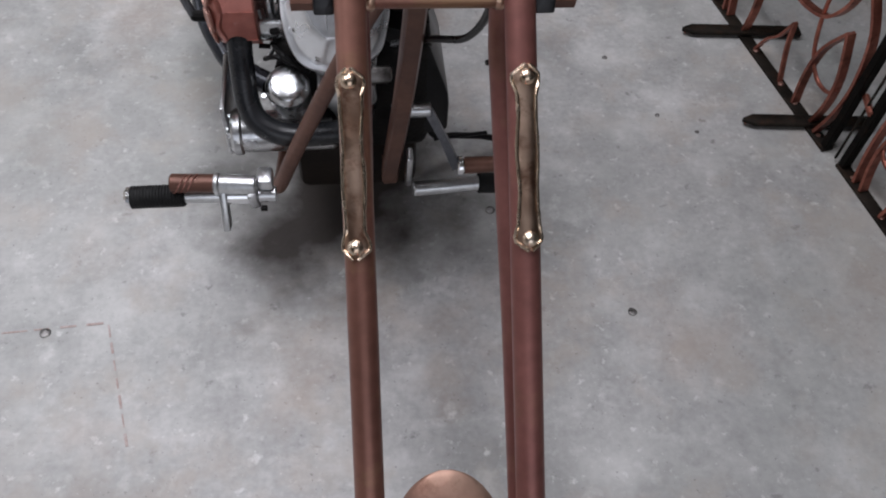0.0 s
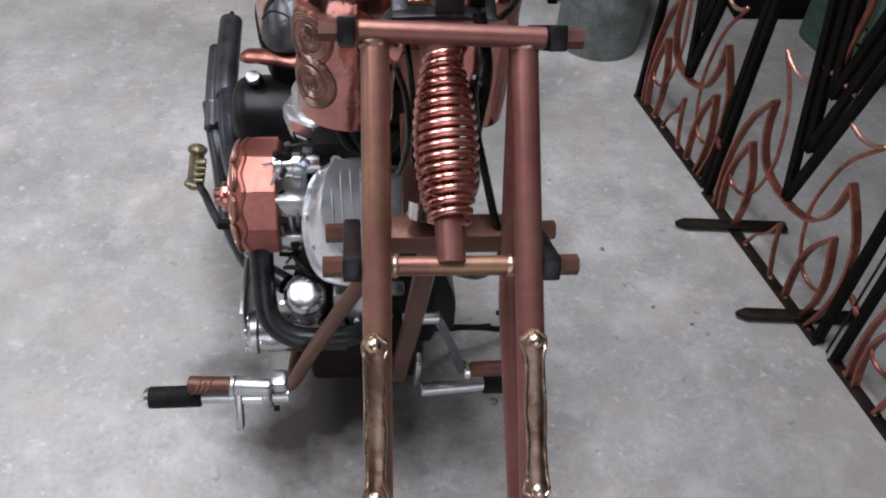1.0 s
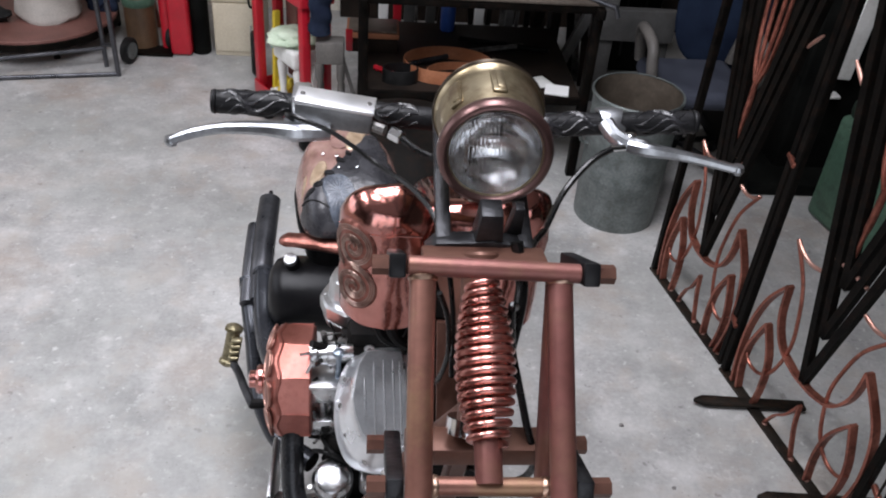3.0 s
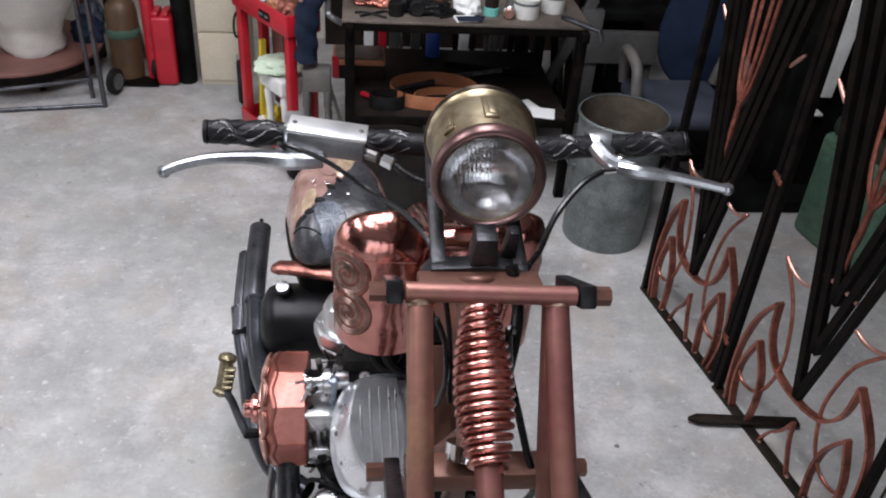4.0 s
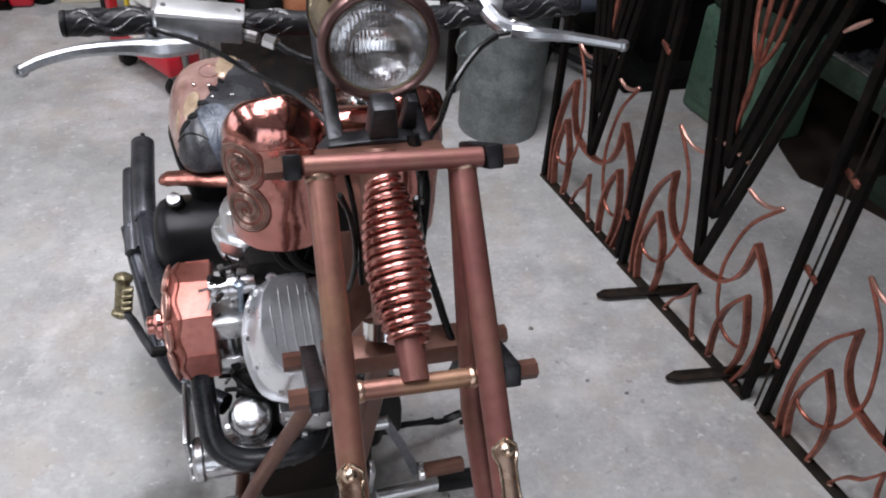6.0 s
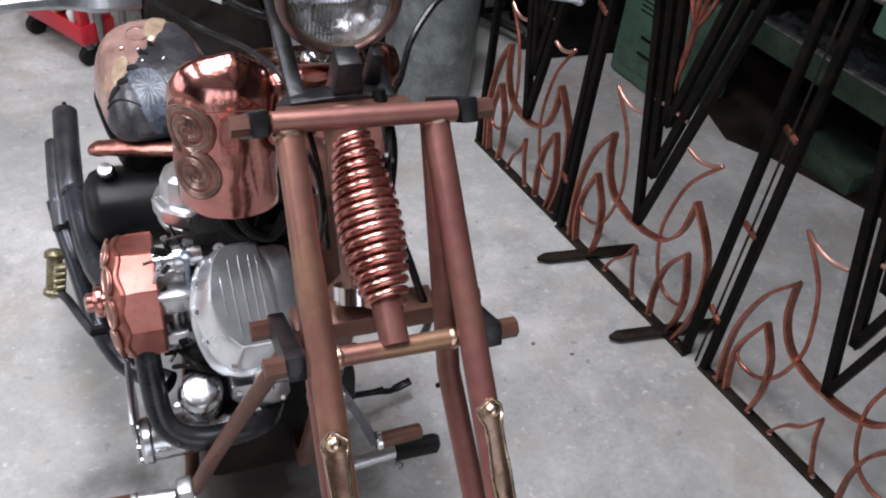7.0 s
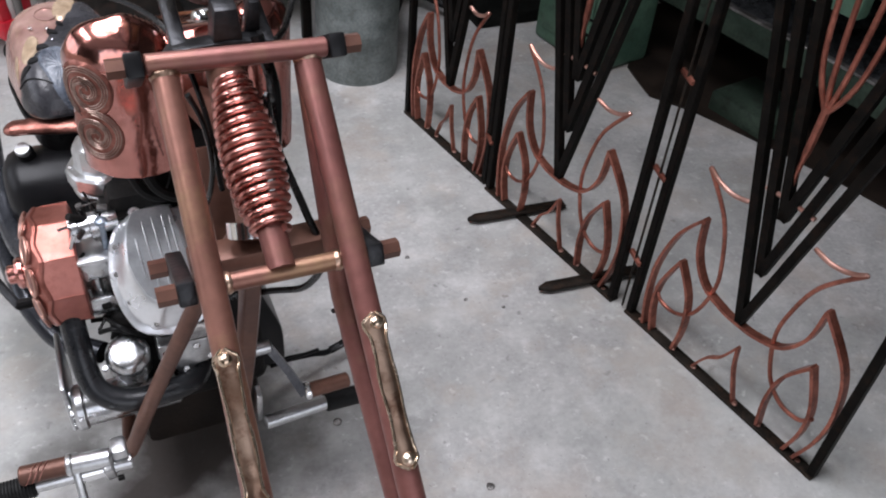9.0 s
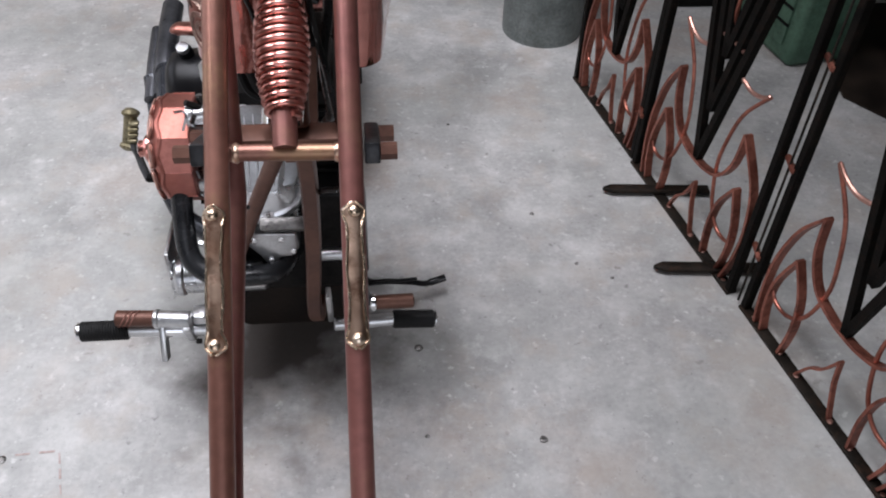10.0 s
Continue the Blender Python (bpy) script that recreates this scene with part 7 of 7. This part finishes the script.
for i in range(13):
    f = i / 12
    row = []
    for j in range(40):
        a = 2 * math.pi * j / 40
        g = math.sin(math.pi * f) ** 0.35 if 0 < f < 1 else 0.55
        cu, su = math.cos(a), math.sin(a)
        x, z = 0.215 * g * math.copysign(abs(cu) ** 0.75, cu), 0.27 * g * math.copysign(abs(su) ** 0.75, su)
        row.append(bkr.verts.new((x * (1 - 0.18 * max(0, z / 0.27)), 0.07 * (f - 0.5) + 0.7 * x * x, z)))
    rows.append(row)
for u, v in zip(rows, rows[1:]):
    for j in range(40):
        bkr.faces.new((u[j], u[(j + 1) % 40], v[(j + 1) % 40], v[j]))
bkr.faces.new(rows[0][::-1])
bkr.faces.new(rows[-1])
bmesh.ops.recalc_face_normals(bkr, faces=bkr.faces)
part("backrest", place(bkr, pose(1.425, 3.93, 0.64, -8, 0, -12)), M["blue"], ch, "navy blue backrest with a rounded top", smooth=60)
part("back_strut", block(1.37, 3.94, 0.42, 0.05, 0.02, 0.2, 0.006), M["black"], ch)
for sx in (-1, 1):
    part("armrest", sweep(smooth_path([(1.24 + sx * 0.20, 3.56, 0.40), (1.24 + sx * 0.235, 3.54, 0.50), (1.24 + sx * 0.24, 3.58, 0.595), (1.24 + sx * 0.24, 3.72, 0.615), (1.26 + sx * 0.235, 3.84, 0.56), (1.26 + sx * 0.21, 3.86, 0.42)], 6), 0.024, 12), M["armgrey"], ch, "grey padded arm loop")
part("column", rod((1.25, 3.70, 0.10), (1.25, 3.70, 0.36), 0.024, 16), M["black"], ch)
for i in range(5):
    a = 2 * math.pi * i / 5 + 0.4
    ft = part("foot", rod((1.25, 3.70, 0.10), (1.25 + 0.24 * math.cos(a), 3.70 + 0.24 * math.sin(a), 0.065), 0.016, 10), M["black"], ch)
    part("castor", rod((1.25 + 0.24 * math.cos(a) - 0.012, 3.70 + 0.24 * math.sin(a), 0.028), (1.25 + 0.24 * math.cos(a) + 0.012, 3.70 + 0.24 * math.sin(a), 0.028), 0.028, 16), M["rubber"], ft)

# ---- green lathe behind the gates ----
la = thing("lathe", 2.2, 1.9, 0, "large green machine lathe with a tray of swarf", "lathe")
part("headstock_pedestal", block(1.94, 3.12, 0.235, 0.32, 0.42, 0.47, 0.03, 3), M["green"], la, "green cast pedestal")
part("pedestal_cap", block(1.945, 3.12, 0.505, 0.30, 0.40, 0.10, 0.04, 4), M["greenshade"], la, "pedestal shoulder in the shaded dark green")
part("pedestal_door", block(1.775, 3.12, 0.255, 0.014, 0.30, 0.36, 0.006), M["green"], la, "green access door")
for i in range(4):
    part("louvre", block(1.767, 3.12, 0.34 + 0.022 * i, 0.008, 0.16, 0.006, 0.002, 1), M["machine"], la)
for z in (0.235, 0.165):
    part("slit", block(1.7655, 3.06, z, 0.006, 0.20, 0.012, 0.002, 1), M["machine"], la, "dark drawer gap")
# headstock's lack of light is put into its near-black colour
part("headstock", block(2.12, 3.075, 0.97, 0.60, 0.39, 0.84, 0.03, 3), M["machine"], la, "headstock coloured near black for the shade")
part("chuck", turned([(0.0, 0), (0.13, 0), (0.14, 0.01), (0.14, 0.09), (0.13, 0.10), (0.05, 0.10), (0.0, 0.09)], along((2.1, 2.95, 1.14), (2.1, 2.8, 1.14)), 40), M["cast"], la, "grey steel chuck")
part("bed", block(2.18, 1.60, 0.80, 0.34, 2.7, 0.20, 0.012), M["greenshade"], la, "green lathe bed")
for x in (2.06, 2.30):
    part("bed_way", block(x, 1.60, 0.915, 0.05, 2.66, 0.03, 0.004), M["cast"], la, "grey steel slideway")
part("tray_front", block(2.00, 1.62, 0.395, 0.022, 2.5, 0.105, 0.006), M["greenshade"], la, "chip tray edge in the shaded green")
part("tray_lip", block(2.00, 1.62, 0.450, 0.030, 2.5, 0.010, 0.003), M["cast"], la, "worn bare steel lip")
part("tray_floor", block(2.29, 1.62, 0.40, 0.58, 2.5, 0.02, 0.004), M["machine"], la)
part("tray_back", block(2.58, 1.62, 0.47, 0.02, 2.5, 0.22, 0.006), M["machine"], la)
sw = bmesh.new()
bmesh.ops.create_grid(sw, x_segments=40, y_segments=160, size=1)
for v in sw.verts:
    v.co = Vector((2.29 + v.co.x * 0.27, 1.62 + v.co.y * 1.22, 0.412 + 0.03 * (0.5 + noise.noise(Vector((v.co.x * 3, v.co.y * 14, 0)))) + 0.012 * noise.noise(Vector((v.co.x * 22, v.co.y * 90, 2)))))
part("swarf", sw, M["swarf"], la, "glinting metal swarf")
part("tail_pedestal", block(2.24, 0.55, 0.35, 0.42, 0.42, 0.70, 0.02, 3), M["green"], la, "green cast pedestal")
part("carriage", block(2.16, 2.15, 0.99, 0.50, 0.34, 0.12, 0.015), M["green"], la, "green carriage")
part("apron", block(1.965, 2.15, 0.78, 0.07, 0.34, 0.30, 0.015), M["green"], la)
part("handwheel", turned([(0.075, -0.008), (0.085, 0.0), (0.075, 0.008), (0.065, 0.0), (0.075, -0.008)], along((1.90, 2.08, 0.80), (1.8, 2.08, 0.80)), 32), M["cast"], la, "grey handwheel")
part("tailstock", block(2.18, 0.75, 1.05, 0.26, 0.34, 0.26, 0.03, 3), M["green"], la)
part("lead_screw", rod((1.99, 0.4, 0.72), (1.99, 2.95, 0.72), 0.016, 12), M["cast"], la)
part("middle_foot", block(2.16, 2.34, 0.045, 0.26, 0.30, 0.09, 0.012, 2), M["greenshade"], la, "low green cast foot")
# black panel that holds the darkness behind the lathe in its colour
part("shelf_back", block(2.60, 1.85, 0.55, 0.03, 3.1, 1.10, 0.006), M["machine"], la, "back guard coloured black for the unlit space behind the lathe")
la.matrix_world = pose(1.98, 3.0, 0, 0, 0, 10.8) @ pose(-1.98, -3.0, 0) @ la.matrix_world
# flat dark sheet that stands in for shade on the floor under the lathe
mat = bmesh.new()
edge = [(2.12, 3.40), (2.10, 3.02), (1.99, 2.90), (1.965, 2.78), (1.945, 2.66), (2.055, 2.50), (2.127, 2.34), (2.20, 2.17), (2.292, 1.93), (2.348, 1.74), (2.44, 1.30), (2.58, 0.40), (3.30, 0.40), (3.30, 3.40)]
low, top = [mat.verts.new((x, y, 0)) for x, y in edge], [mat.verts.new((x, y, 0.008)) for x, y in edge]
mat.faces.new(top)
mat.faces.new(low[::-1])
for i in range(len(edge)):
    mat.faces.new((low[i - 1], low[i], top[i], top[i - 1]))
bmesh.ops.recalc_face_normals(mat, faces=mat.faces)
solid("lathe_shade_sheet", mat, M["darkbrown"], "dark brown sheet for the shade on the floor below the lathe", "board", kind="structure", smooth=0)
solid("white_panel", block(1.845, 3.547, 0.78, 0.075, 0.024, 0.56, 0.004, 1, (0, 3, 0)), M["white"], "white painted strip fixed to the dark press", "panel")
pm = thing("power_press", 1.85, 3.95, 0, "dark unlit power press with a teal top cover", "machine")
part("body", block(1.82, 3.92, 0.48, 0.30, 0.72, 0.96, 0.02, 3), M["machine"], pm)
# base widened in near-black to cover floor that lies in shadow
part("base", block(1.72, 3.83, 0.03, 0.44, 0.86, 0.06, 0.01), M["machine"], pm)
part("ledge", block(1.80, 3.535, 0.43, 0.075, 0.055, 0.012, 0.003), M["white"], pm, "pale painted ledge")
part("top_cover", block(1.98, 4.05, 1.06, 0.30, 0.30, 0.20, 0.03, 3), M["teal"], pm, "teal top cover")

# ---- loose marks on the floor ----
for i, (x, y, r) in enumerate(((0.517, 1.202, 0.011), (0.228, 1.513, 0.012), (-0.781, 1.233, 0.013), (0.231, 1.23, 0.006), (0.406, 2.553, 0.006), (0.628, 2.048, 0.007), (0.725, 1.814, 0.006), (0.819, 1.748, 0.006))):
    solid("debris", roughen(turned([(r, 0), (r * 0.9, 0.003), (r * 0.4, 0.005), (0, 0.005)], pose(x, y, 0), 10), 0.003, 0.01, i), M["cast"], "small dark chip lying on the floor", "chip", "floor chips")

# faded red chalk lines, broken where they are worn
chalk = thing("chalk_mark", -0.65, 1.25, 0.0, "faded red chalk corner lines drawn on the floor", "marking")
cr_ = random.Random(8)
for a, b, n in (((-0.651, 1.25), (-0.93, 1.235), 5), ((-0.651, 1.25), (-0.575, 0.95), 7)):
    a, b = Vector((*a, 0)), Vector((*b, 0))
    ang = math.degrees(math.atan2(b.y - a.y, b.x - a.x))
    for i in range(n):
        c, l = a.lerp(b, (i + 0.5) / n), (b - a).length / n * cr_.uniform(0.55, 0.95)
        bm = block(0, 0, 0, l, cr_.uniform(0.003, 0.006), 0.0008, 0)
        part("chalk_line", place(bm, pose(c.x, c.y, 0.0008, 0, 0, ang)), M["chalk"], chalk)
